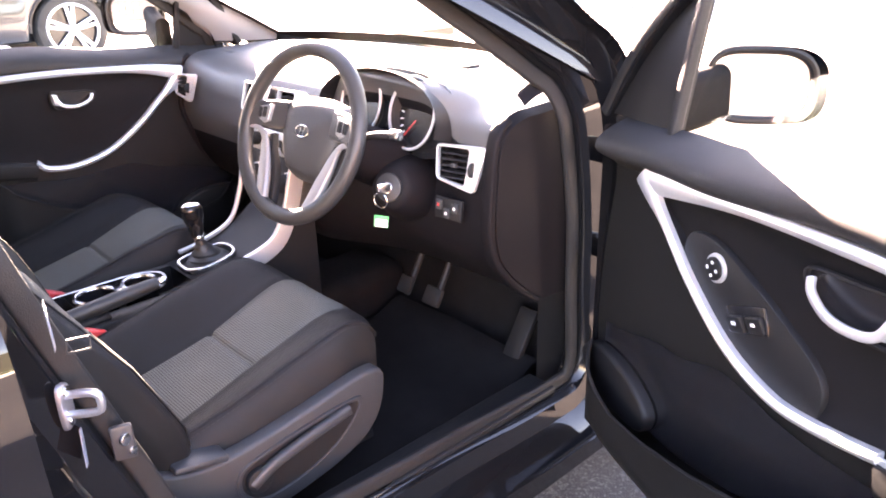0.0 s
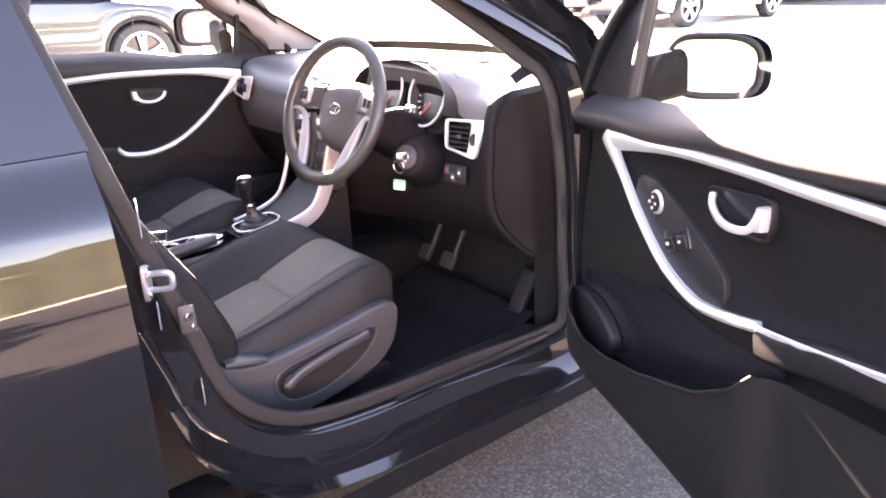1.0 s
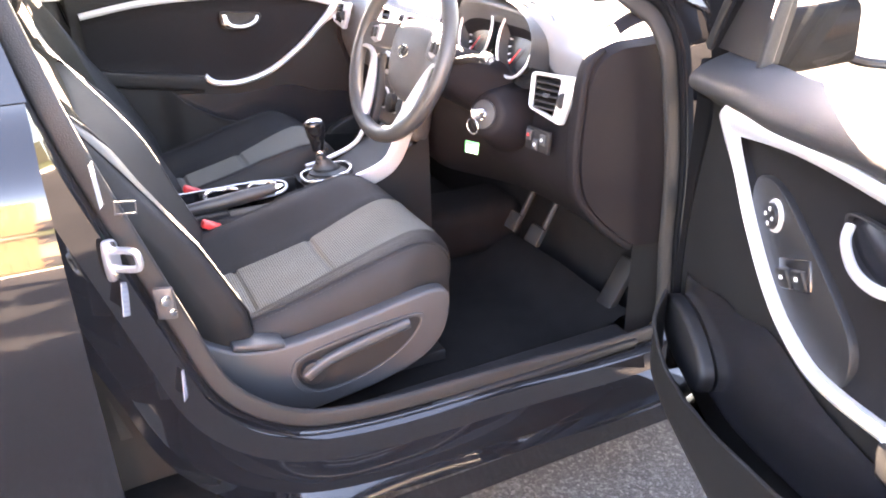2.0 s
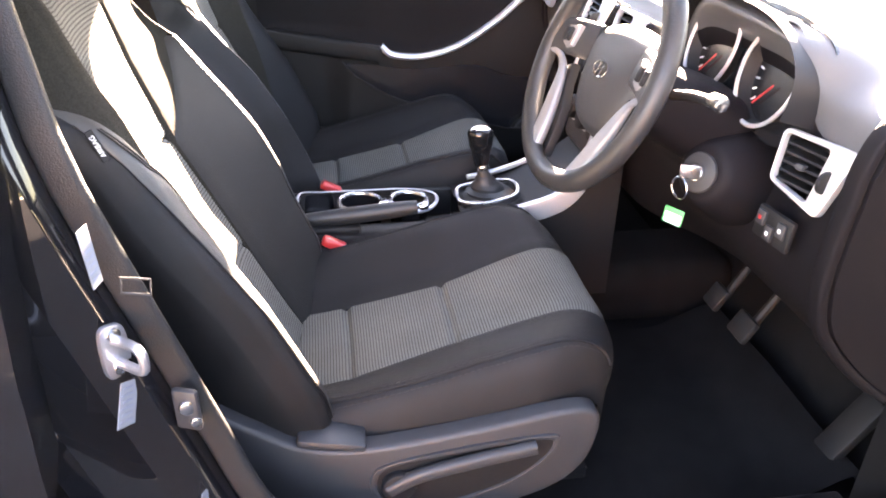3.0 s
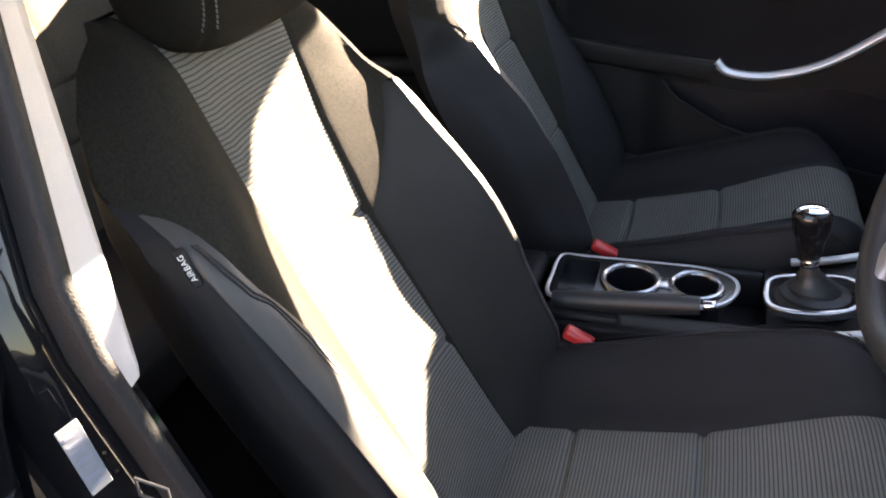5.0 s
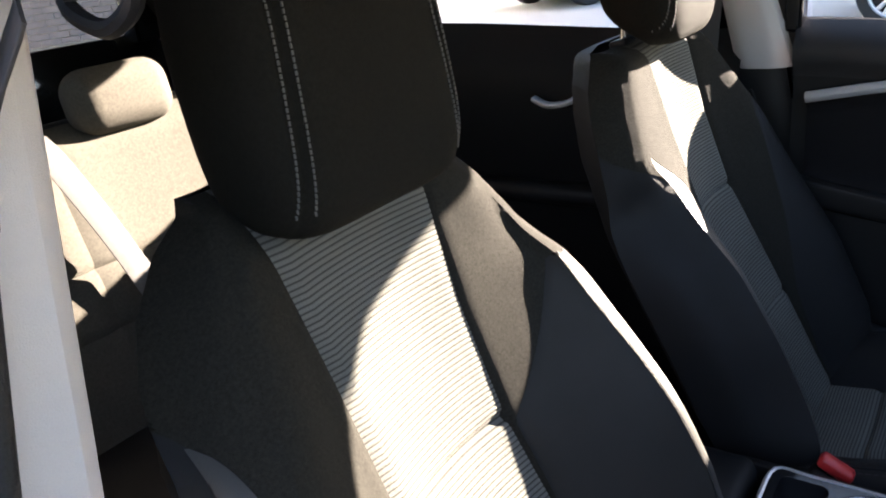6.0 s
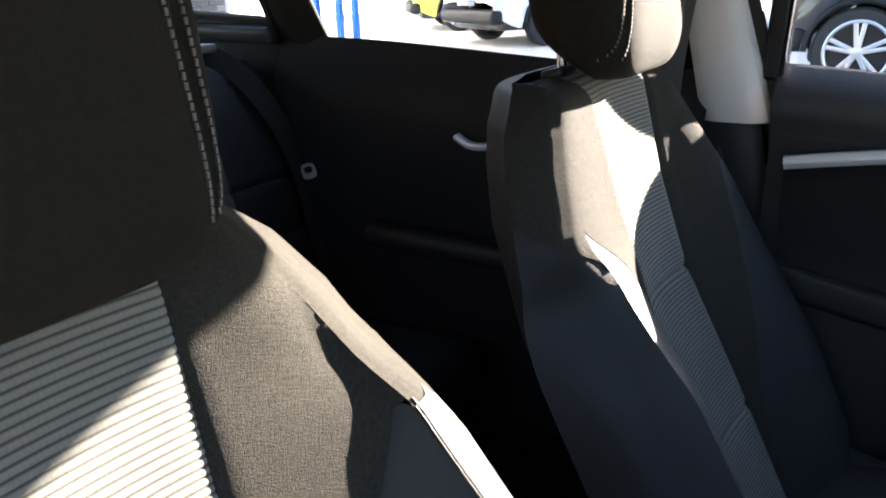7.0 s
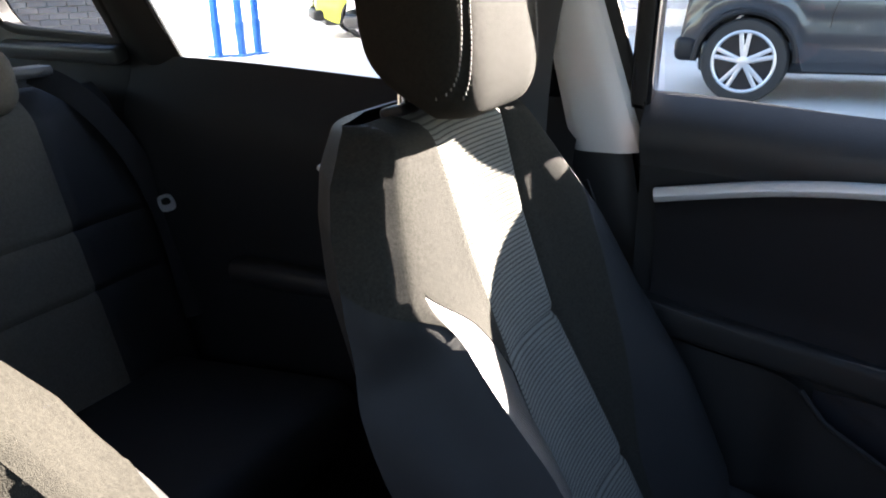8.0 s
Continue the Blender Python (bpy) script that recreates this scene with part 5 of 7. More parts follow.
    part("mirror_arm", sweep([L(0.10 + ms, -0.085, 1.005 + mz * 0.4), L(0.085 + ms, -0.17, 1.008 + mz * 0.5), L(0.06 + ms, -0.26, 1.015 + mz * 0.7)], rrect(0.112, 0.050, 0.022), normal=(0, 0, 1)), MATT_BLACK, mir)
    return d


def door_open(u, d, z):
    return Vector((0.86 + 0.901 * u - 0.433 * d, 1.0 - 0.433 * u - 0.901 * d, z))


def door_shut(u, d, z):
    return Vector((-0.70 + d, 1.10 - u, z))


driver_door = door_front(door_open, "driver door standing open, black lining with silver trim loop", 0.035, 0.79, 0.040, 0.033)
passenger_door = door_front(door_shut, "closed passenger door, black lining with silver trim loop", -0.10, 0.712)


# ---------------------------------------------------------------- dashboard
def dash_profile(x):
    """Points of the dash section (y, z) at a lateral place, from the windscreen down to the knees."""
    c = 1 - min(abs(x) / 0.72, 1) ** 2
    mid = math.exp(-(x / 0.20) ** 2)
    e = sstep(0.45, 0.70, abs(x))
    hood = math.exp(-((x - 0.37) / 0.20) ** 6)
    drv = sstep(0.05, 0.25, x)
    pts = [
        (1.22 + 0.17 * c, 0.985 + 0.015 * c),
        (1.12 + 0.08 * c, 0.985 + 0.02 * c),
        (1.02, 0.972 + 0.022 * c + 0.02 * hood + 0.008 * e),
        (0.955 - 0.02 * hood, 0.955 + 0.025 * c + 0.055 * hood + 0.022 * e),
        (0.905 - 0.035 * hood, 0.925 + 0.02 * c + 0.085 * hood + 0.030 * e),
        (0.885 + 0.01 * hood - 0.02 * mid, 0.895 + 0.085 * hood + 0.015 * e),
        (0.88 + 0.055 * hood - 0.04 * mid, 0.86 + 0.0 * hood),
        (0.875 + 0.02 * hood - 0.06 * mid, 0.80),
        (0.895 - 0.07 * mid - 0.02 * drv, 0.73),
        (0.915 - 0.08 * mid - 0.02 * drv, 0.66),
        (0.96 - 0.10 * mid, 0.585),
        (1.03 - 0.12 * mid, 0.53),
    ]
    return pts


def dash_sheet(i0, i1, lift=0.0):
    per = 5
    def f(u, v):
        x = -0.70 + 1.40 * u
        pts = smooth_path([(0, y, z) for y, z in dash_profile(x)], per)
        k = (i0 + (i1 - i0) * v) * per
        i = min(int(k), len(pts) - 2)
        p = pts[i].lerp(pts[i + 1], k - i)
        return Vector((x, p.y, p.z))
    return f


dash = thing("dashboard", "black moulded dashboard with silver-framed air vents", "dashboard")
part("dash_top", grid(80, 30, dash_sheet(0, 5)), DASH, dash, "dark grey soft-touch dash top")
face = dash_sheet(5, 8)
# one face in two tones: the passenger half's light is in its colour
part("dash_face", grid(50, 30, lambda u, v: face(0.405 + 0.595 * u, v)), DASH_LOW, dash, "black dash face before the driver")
part("passenger_dash_face", grid(34, 30, lambda u, v: face(0.405 * u, v)), DASH, dash, "dash face before the passenger, coloured paler for the light on it")
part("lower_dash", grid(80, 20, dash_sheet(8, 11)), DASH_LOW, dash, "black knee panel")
for side in (1, -1):
    pts = smooth_path([(0, y, z) for y, z in dash_profile(side * 0.70)], 4)
    bm = bmesh.new()
    edge = [bm.verts.new((side * 0.70, p.y, p.z)) for p in pts]
    edge2 = [bm.verts.new((side * 0.722, p.y + 0.008, p.z - 0.012 if p.z > 0.9 else p.z)) for p in pts]
    back = [bm.verts.new((side * 0.722, 1.20, p.z * 0.97)) for p in pts]
    for a0, b0 in ((edge, edge2), (edge2, back)):
        for i in range(len(pts) - 1):
            bm.faces.new((a0[i], a0[i + 1], b0[i + 1], b0[i]))
    part("dash_end_panel", bm, DASH_LOW, dash, "black dash end panel")
    rimpts = [Vector((side * 0.71, p.y - 0.006, p.z)) for p in pts[14:]]
    part("dash_end_rim", sweep(rimpts, rrect(0.030, 0.016, 0.006), normal=(1, 0, 0)), DASH_LOW, dash)

    def corner(u, v, side=side):
        top = Vector((0, 0.93 + 0.16 * u, 0.960 + 0.085 * math.sin(math.pi * (0.25 + 0.55 * u))))
        return Vector((side * (0.700 + 0.050 * v), top.y, 0.92 + (top.z - 0.92) * math.sin(math.pi * (0.3 + 0.4 * v))))
    if side > 0:
        part("pillar_foot_trim", grid(12, 6, corner), DASH_LOW, dash, "black trim at the pillar foot")


def air_vent(name, o, xdir, ydir, w, h, skew=0.02, n=5):
    """A silver-framed vent with slats; local x across, y up, z out."""
    m = axes(o, xdir, ydir)
    out = [(-w / 2, h / 2), (w / 2 + skew, h / 2 + 0.004), (w / 2 - skew * 0.2, -h / 2 - 0.012), (-w / 2 + 0.006, -h / 2 + 0.01)]
    def rounded(poly, r, k=4):
        res = []
        q = len(poly)
        for i in range(q):
            p0, p1, p2 = Vector(poly[i - 1]), Vector(poly[i]), Vector(poly[(i + 1) % q])
            a0, b0 = p1 + (p0 - p1).normalized() * r, p1 + (p2 - p1).normalized() * r
            for j in range(k + 1):
                t = j / k
                res.append(tuple((a0.lerp(p1, t)).lerp(p1.lerp(b0, t), t)))
        return res
    o1 = rounded(out, 0.012)
    i1 = rounded([(-w / 2 + 0.005, h / 2 - 0.006), (w / 2 - 0.022, h / 2 - 0.005), (w / 2 - 0.028, -h / 2 + 0.002), (-w / 2 + 0.011, -h / 2 + 0.014)], 0.008)
    v = part(name, frame_plate(o1, i1, 0.012, m, 0.003), SILVER, dash, "silver vent frame")
    mb = m @ Matrix.Translation((0, 0, -0.035))
    part("vent_well", prism(o1, 0.004, mb, 0.0), GAUGE, v)
    part("vent_wall", frame_plate(i1, [(a * 0.98, b * 0.98) for a, b in i1], 0.036, mb, 0), GAUGE, v)
    for k in range(n):
        yy = h / 2 - 0.016 - (h - 0.034) * k / (n - 1)
        bm = rbox((-0.006, yy, -0.004), (w - 0.036, 0.004, 0.022), 0.0015, 1, (18, 0, 0))
        bmesh.ops.transform(bm, matrix=m, verts=bm.verts)
        part("slat", bm, PLASTIC, v)
    bm = rbox((-0.006, 0.0, 0.006), (0.014, 0.010, 0.012), 0.003, 2)
    bmesh.ops.transform(bm, matrix=m, verts=bm.verts)
    part("vane_tab", bm, PLASTIC_GREY, v)
    bm = disc((w / 2 - 0.010, -0.004, 0.012), 0.016, 0.007, (1, 0, 0), 0.002, 20)
    bmesh.ops.transform(bm, matrix=m, verts=bm.verts)
    part("thumb_wheel", bm, PLASTIC, v)
    return v


air_vent("side_vent", (0.622, 0.868, 0.868), (1, 0.25, 0.0), (0.0, 0.22, 1), 0.105, 0.085)
air_vent("side_vent", (-0.638, 0.862, 0.885), (1, 0.18, 0.0), (0.0, 0.22, 1), 0.09, 0.075)
air_vent("centre_vent", (0.085, 0.800, 0.925), (1, 0, 0), (0, 0.35, 1), 0.10, 0.085)
air_vent("centre_vent", (-0.085, 0.800, 0.925), (1, 0, 0), (0, 0.35, 1), 0.10, 0.085)

# defroster outlets on the dash top
for x, y, z in ((0.60, 1.01, 0.972), (-0.60, 1.01, 0.972)):
    part("defroster_outlet", rbox((x, y, z + 0.004), (0.10, 0.035, 0.006), 0.002, 2, (-6, 0, 8 if x > 0 else -8)), PLASTIC, dash)
    for k in range(4):
        part("slat", rbox((x, y - 0.011 + 0.0075 * k, z + 0.009), (0.088, 0.002, 0.005), 0.0005, 1, (20, 0, 8 if x > 0 else -8)), PLASTIC_GREY, dash)
part("dash_speaker", rbox((0.24, 1.20, 1.002), (0.20, 0.05, 0.008), 0.003, 2), PLASTIC, dash)

# instrument cluster
cl = axes((0.37, 0.905, 0.935), (1, 0, 0), (0, 0.28, 1))
part("cluster_face", prism([(p.x, p.y) for p in smooth_path([(-0.205, -0.06, 0), (-0.19, 0.06, 0), (-0.09, 0.10, 0), (0.09, 0.10, 0), (0.19, 0.06, 0), (0.205, -0.06, 0), (0, -0.09, 0)], 5, closed=True)], 0.006, cl, 0), GAUGE, dash, "dark instrument cluster")
for gx in (-0.092, 0.094):
    ringpts = [cl @ Vector((gx + 0.074 * math.cos(t), 0.012 + 0.080 * math.sin(t), 0.030)) for t in [2 * math.pi * k / 40 for k in range(40)]]
    part("gauge_ring", tube(ringpts, 0.0034, 8, closed=True), SILVER, dash, "silver gauge ring")
    part("gauge_tube", grid(40, 4, lambda u, v: cl @ Vector((gx + (0.064 + 0.010 * v) * math.cos(2 * math.pi * u), 0.010 + 0.002 * v + (0.070 + 0.010 * v) * math.sin(2 * math.pi * u), 0.007 + 0.023 * v)), close_u=True), PLASTIC, dash)
    nd = rbox((gx - 0.018, -0.022, 0.012), (0.004, 0.05, 0.002), 0.001, 1, (0, 0, -40))
    bmesh.ops.transform(nd, matrix=cl, verts=nd.verts)
    part("needle", nd, RED, dash, "red gauge needle")
    tick = []
    for k in range(17):
        t = radians(-40 + 260 * k / 16)
        bmk = rbox((gx + 0.054 * math.cos(t), 0.003 + 0.058 * math.sin(t), 0.008), (0.010, 0.0025, 0.001), 0, 1, (0, 0, math.degrees(t)))
        bmesh.ops.transform(bmk, matrix=cl, verts=bmk.verts)
        tick.append(bmk)
    part("gauge_marks", merge(*tick), WHITE_PL, dash)
mid = rbox((0, -0.01, 0.010), (0.05, 0.08, 0.004), 0.003, 2)
bmesh.ops.transform(mid, matrix=cl, verts=mid.verts)
part("trip_display", mid, SCREEN, dash)
hood_in = grid(30, 6, lambda u, v: cl @ Vector((0.215 * math.cos(math.pi * (1 - u)), -0.03 + 0.125 * math.sin(math.pi * u) ** 0.7, 0.006 + 0.06 * v)))
part("cluster_hood_lining", hood_in, PLASTIC, dash)

# centre stack
st = axes((0.0, 0.805, 0.80), (1, 0, 0), (0, 0.22, 1))
def on_stack(bm):
    bmesh.ops.transform(bm, matrix=st, verts=bm.verts)
    return bm
part("centre_fascia", on_stack(rbox((0, -0.02, -0.02), (0.25, 0.27, 0.06), 0.02, 4)), PLASTIC_GREY, dash, "grey centre fascia")
part("stack_display", on_stack(rbox((0, 0.085, 0.012), (0.19, 0.05, 0.006), 0.004, 3)), SCREEN, dash, "dark radio display")
part("stack_silver", on_stack(rbox((0, 0.02, 0.012), (0.215, 0.06, 0.006), 0.01, 3)), SILVER, dash, "silver radio panel")
for kx in (-0.08, 0.08):
    part("radio_knob", on_stack(disc((kx, 0.02, 0.024), 0.018, 0.022, (0, 0, 1), 0.003)), PLASTIC, dash)
for kx in (-0.03, -0.01, 0.01, 0.03):
    part("radio_button", on_stack(rbox((kx, 0.022, 0.017), (0.015, 0.02, 0.006), 0.002, 2)), PLASTIC_GREY, dash)
for kx in (-0.075, 0.0, 0.075):
    part("climate_dial", on_stack(disc((kx, -0.075, 0.02), 0.026, 0.026, (0, 0, 1), 0.004)), PLASTIC, dash)
    part("dial_ring", on_stack(disc((kx, -0.075, 0.012), 0.030, 0.006, (0, 0, 1), 0.002)), SILVER, dash)
# silver side blades sweeping from the stack to the console
for k in (1, -1):
    blade = smooth_path([(k * 0.132, 0.795, 0.84), (k * 0.132, 0.768, 0.76), (k * 0.128, 0.745, 0.68), (k * 0.122, 0.70, 0.60), (k * 0.118, 0.61, 0.565), (k * 0.115, 0.54, 0.553)], 6)
    part("console_blade", sweep(blade, rrect(0.012, 0.046 if k > 0 else 0.012, 0.004), normal=(1, 0, 0)), SILVER, dash, "silver trim blade")

# switches low on the dash by the door
sw = axes((0.615, 0.848, 0.775), (1, 0.12, 0), (0, 0.1, 1))
bm = rbox((0, 0, 0.002), (0.075, 0.048, 0.010), 0.004, 2)
bmesh.ops.transform(bm, matrix=sw, verts=bm.verts)
swb = part("switch_block", bm, PLASTIC, dash, "black switch block")
for kx, ky in ((-0.022, 0.008), (0.0, -0.008), (0.022, 0.006)):
    bm = rbox((kx, ky, 0.010), (0.017, 0.022, 0.006), 0.002, 2)
    bmesh.ops.transform(bm, matrix=sw, verts=bm.verts)
    b = part("switch", bm, PLASTIC_GREY, swb)
    bm = rbox((kx, ky, 0.0135), (0.006, 0.006, 0.001), 0.0004, 1)
    bmesh.ops.transform(bm, matrix=sw, verts=bm.verts)
    part("switch_mark", bm, WHITE_PL if kx > -0.01 else RED, b)

# ---------------------------------------------------------------- steering wheel and column
WHEEL_C = Vector((0.374, 0.640, 0.940))
wt, wy = radians(22), radians(6)
WN = Vector((math.sin(wy) * math.cos(wt), -math.cos(wy) * math.cos(wt), math.sin(wt)))       # towards the driver
wm = axes(WHEEL_C, (math.cos(wy), math.sin(wy), 0), Vector((-math.sin(wy) * math.sin(wt), math.cos(wy) * math.sin(wt), math.cos(wt))))
wheel = thing("steering_wheel", "black leather steering wheel with silver spokes", "steering wheel")


def on_wheel(bm):
    bmesh.ops.transform(bm, matrix=wm, verts=bm.verts)
    return bm


# local z of wm points to the driver
part("rim", on_wheel(grid(72, 14, lambda u, v: Vector(((0.179 + 0.0175 * math.cos(2 * math.pi * v)) * math.cos(2 * math.pi * u), (0.179 + 0.0175 * math.cos(2 * math.pi * v)) * math.sin(2 * math.pi * u), 0.0165 * math.sin(2 * math.pi * v))), True, True)), LEATHER, wheel, "black leather rim")
pad = [(-0.108, 0.052), (-0.078, 0.076), (0, 0.086), (0.078, 0.076), (0.108, 0.052), (0.103, 0.0), (0.088, -0.05), (0.060, -0.088), (0, -0.100), (-0.060, -0.088), (-0.088, -0.05), (-0.103, 0.0)]
pad = [(p.x, p.y) for p in smooth_path([(x, y, 0) for x, y in pad], 5, closed=True)]


def pad_f(u, v):
    p = pad[int(round(u * len(pad))) % len(pad)]
    return Vector((p[0] * v, p[1] * v, -0.012 - 0.014 * v * v - 0.030 * v ** 8))


part("airbag_pad", on_wheel(grid(len(pad), 18, pad_f, close_u=True)), PLASTIC_GREY, wheel, "dark grey domed airbag cover")
em = []
em.append(sweep([Vector((0.021 * math.cos(t), 0.0125 * math.sin(t) + 0.006, -0.0085)) for t in [2 * math.pi * k / 28 for k in range(28)]], ring(0.0018, n=6), closed=True))
em.append(sweep([Vector((-0.008, -0.003, -0.0085)), Vector((-0.004, 0.015, -0.0085))], ring(0.0016, n=6)))
em.append(sweep([Vector((0.004, -0.003, -0.0085)), Vector((0.008, 0.015, -0.0085))], ring(0.0016, n=6)))
em.append(sweep([Vector((-0.006, 0.004, -0.0085)), Vector((0.006, 0.008, -0.0085))], ring(0.0016, n=6)))
part("badge", on_wheel(merge(*em)), CHROME, wheel, "chrome oval badge")
for k in (1, -1):
    # upper spoke with its button pod, silver frame and wing running down to the rim
    arm = part("spoke", on_wheel(sweep(smooth_path([(k * 0.075, 0.034, -0.030), (k * 0.115, 0.030, -0.020), (k * 0.168, 0.020, -0.003)], 5), rrect(0.022, 0.062, 0.009), normal=(0, 0, 1))), PLASTIC_GREY, wheel, "dark grey upper spoke")
    frame_line = smooth_path([(k * 0.160, -0.004, 0.003), (k * 0.135, -0.008, -0.004), (k * 0.117, -0.026, -0.009), (k * 0.104, -0.062, -0.009), (k * 0.090, -0.108, -0.006), (k * 0.076, -0.158, 0.000)], 6)
    count = len(frame_line)
    part("silver_spoke", on_wheel(sweep(frame_line, rrect(0.014, 0.026, 0.006), normal=(0, 0, 1), scale=[0.45 + 0.85 * sstep(0.15, 0.85, q / (count - 1)) for q in range(count)])), SATIN, wheel, "silver painted lower spoke")
    backing = [(0.100, -0.010), (0.118, -0.016), (0.108, -0.055), (0.092, -0.110), (0.078, -0.160), (0.058, -0.165), (0.060, -0.120), (0.068, -0.082), (0.090, -0.045)]
    part("spoke_backing", on_wheel(prism([(k * x, y) for x, y in backing], 0.016, Matrix.Translation((0, 0, -0.030)), 0.004)), PLASTIC, wheel, "black spoke backing")
    pod = part("button_pod", on_wheel(prism([(k * x, y) for x, y in ((0.108, 0.050), (0.150, 0.042), (0.152, 0.014), (0.124, 0.006), (0.110, 0.014))], 0.012, Matrix.Translation((0, 0, -0.012)), 0.005, 3)), SATIN, wheel, "silver-framed button pod")
    for j in range(2):
        part("wheel_button", on_wheel(rbox((k * (0.123 + 0.016 * j), 0.030 - 0.002 * j, 0.001), (0.012, 0.024, 0.006), 0.003, 2)), PLASTIC, pod)
part("wheel_boss", on_wheel(disc((0, 0, -0.06), 0.06, 0.06, (0, 0, 1), 0.01)), PLASTIC, wheel)

column = thing("steering_column", "black column shroud with stalks and ignition lock", "steering column")
cd = -WN
p0 = WHEEL_C + cd * 0.055
shroud = grid(28, 10, lambda u, v: p0 + cd * (0.20 * v) + Vector((0.088 * math.copysign(abs(math.cos(2 * math.pi * u)) ** 0.7, math.cos(2 * math.pi * u)) * (1 + 0.25 * v), 0, (0.060 + 0.035 * v * (math.sin(2 * math.pi * u) < 0)) * math.copysign(abs(math.sin(2 * math.pi * u)) ** 0.7, math.sin(2 * math.pi * u)))), close_u=True, cap=True)
part("shroud", shroud, DASH_LOW, column, "black plastic column shroud")
part("light_stalk", tube(smooth_path([(0.46, 0.735, 0.925), (0.51, 0.742, 0.938), (0.555, 0.744, 0.945)], 4), 0.008, 10), RUBBER, column, "black indicator stalk")
part("stalk_knob", disc((0.570, 0.746, 0.948), 0.0115, 0.026, (1, 0.25, 0.06), 0.004, 24), STEEL, column, "silver stalk end")
part("wiper_stalk", tube(smooth_path([(0.32, 0.70, 0.92), (0.25, 0.722, 0.94), (0.185, 0.74, 0.947)], 4), 0.008, 10), RUBBER, column, "black wiper stalk")
ign = Vector((0.482, 0.797, 0.806))
ia = Vector((0.35, -0.85, 0.25)).normalized()
part("ignition_housing", disc(ign + ia * -0.040, 0.085, 0.094, ia, 0.012, 40, r2=0.046), DASH_LOW, column, "black shroud swelling round the lock")
part("ignition_ring", disc(ign + ia * 0.012, 0.032, 0.008, ia, 0.003, 32), PLASTIC_GREY, column, "grey ignition lock ring")
part("lock_barrel", disc(ign + ia * 0.018, 0.014, 0.012, ia, 0.002, 20), STEEL, column)
key = thing("car_key", "ignition key with steel ring and white and green tag", "key")
part("key_blade", rbox(ign + ia * 0.034, (0.008, 0.030, 0.022), 0.002, 2, (0, 0, -20)), STEEL, key)
kc = ign + ia * 0.052 + Vector((0, 0, -0.028))
part("key_ring", tube([kc + Vector((0.017 * math.cos(t), 0.004 * math.cos(t), 0.017 * math.sin(t))) for t in [2 * math.pi * k / 28 for k in range(28)]], 0.0016, 6, closed=True), STEEL, key, "steel key ring")
tag = part("key_tag", rbox(kc + Vector((0.0, -0.002, -0.048)), (0.033, 0.005, 0.028), 0.004, 2, (0, 6, 40)), GREEN_PL, key, "green plastic key tag")
part("tag_paper", rbox(kc + Vector((0.0025, -0.0038, -0.051)), (0.028, 0.002, 0.018), 0.001, 1, (0, 6, 40)), WHITE_PL, tag, "white paper label")

# ---------------------------------------------------------------- pedals and mats
ped = thing("pedals", "black rubber foot pedals", "pedals")
for x, y, z, w in ((0.27, 1.00, 0.43, 0.05), (0.38, 1.00, 0.43, 0.06)):
    part("pedal_arm", tube([(x, 1.09, 0.60), (x, 1.06, 0.50), (x, y + 0.02, z)], 0.009), PLASTIC, ped)
    part("pedal_pad", rbox((x, y, z), (w, 0.015, 0.05), 0.005, 2, (-30, 0, 0)), RUBBER, ped)
part("accelerator", rbox((0.61, 1.085, 0.355), (0.055, 0.02, 0.17), 0.006, 2, (-32, 0, 0)), PLASTIC, ped, "long grey accelerator pedal")
part("accelerator_foot", rbox((0.61, 1.045, 0.285), (0.06, 0.05, 0.02), 0.005, 2), PLASTIC, ped)
def mat_f(x0, x1, y0, y1):
    return lambda u, v: Vector((x0 + (x1 - x0) * u, y0 + (y1 - y0) * v, 0.268 + 0.06 * sstep(0.75, 1.0, v) + 0.003 * math.sin(9 * u + 4 * v)))
for x0, x1 in ((0.14, 0.68), (-0.68, -0.14)):
    tagged(part("floor_mat", grid(20, 20, mat_f(x0, x1, 0.45, 1.08)), CARPET), "black carpet floor mat in a footwell", "floor mat", group="mats")

# ---------------------------------------------------------------- centre console
con = thing("centre_console", "black centre console with silver cup holder frame", "console")
part("console_body", merge(rbox((0, 0.30, 0.39), (0.215, 0.90, 0.16), 0.02, 3), rbox((0.075, 0.30, 0.495), (0.06, 0.50, 0.07), 0.01, 2), rbox((-0.098, 0.30, 0.50), (0.018, 0.40, 0.075), 0.006, 2), rbox((0, -0.02, 0.50), (0.215, 0.30, 0.085), 0.02, 3)), PLASTIC, con)
part("console_ramp", grid(12, 10, lambda u, v: Vector((-0.115 + 0.23 * u, 0.50 + 0.30 * v, 0.535 + 0.13 * v * v))), PLASTIC, con)
for k in (1, -1):
    part("console_cheek", grid(10, 6, lambda u, v, k=k: Vector((k * 0.122, 0.50 + 0.32 * u, 0.36 + (0.185 + 0.13 * u * u) * v))), PLASTIC, con)
tray = [(-0.085, 0.155), (-0.088, 0.20), (-0.088, 0.30), (-0.085, 0.40), (-0.06, 0.45), (-0.02, 0.455), (0.02, 0.43), (0.035, 0.38), (0.04, 0.30), (0.042, 0.20), (0.040, 0.155), (-0.02, 0.15)]
tray = [(p.x, p.y) for p in smooth_path([(x, y, 0) for x, y in tray], 4, closed=True)]
CUPS = ((-0.022, 0.285, 0.046), (-0.022, 0.392, 0.040))


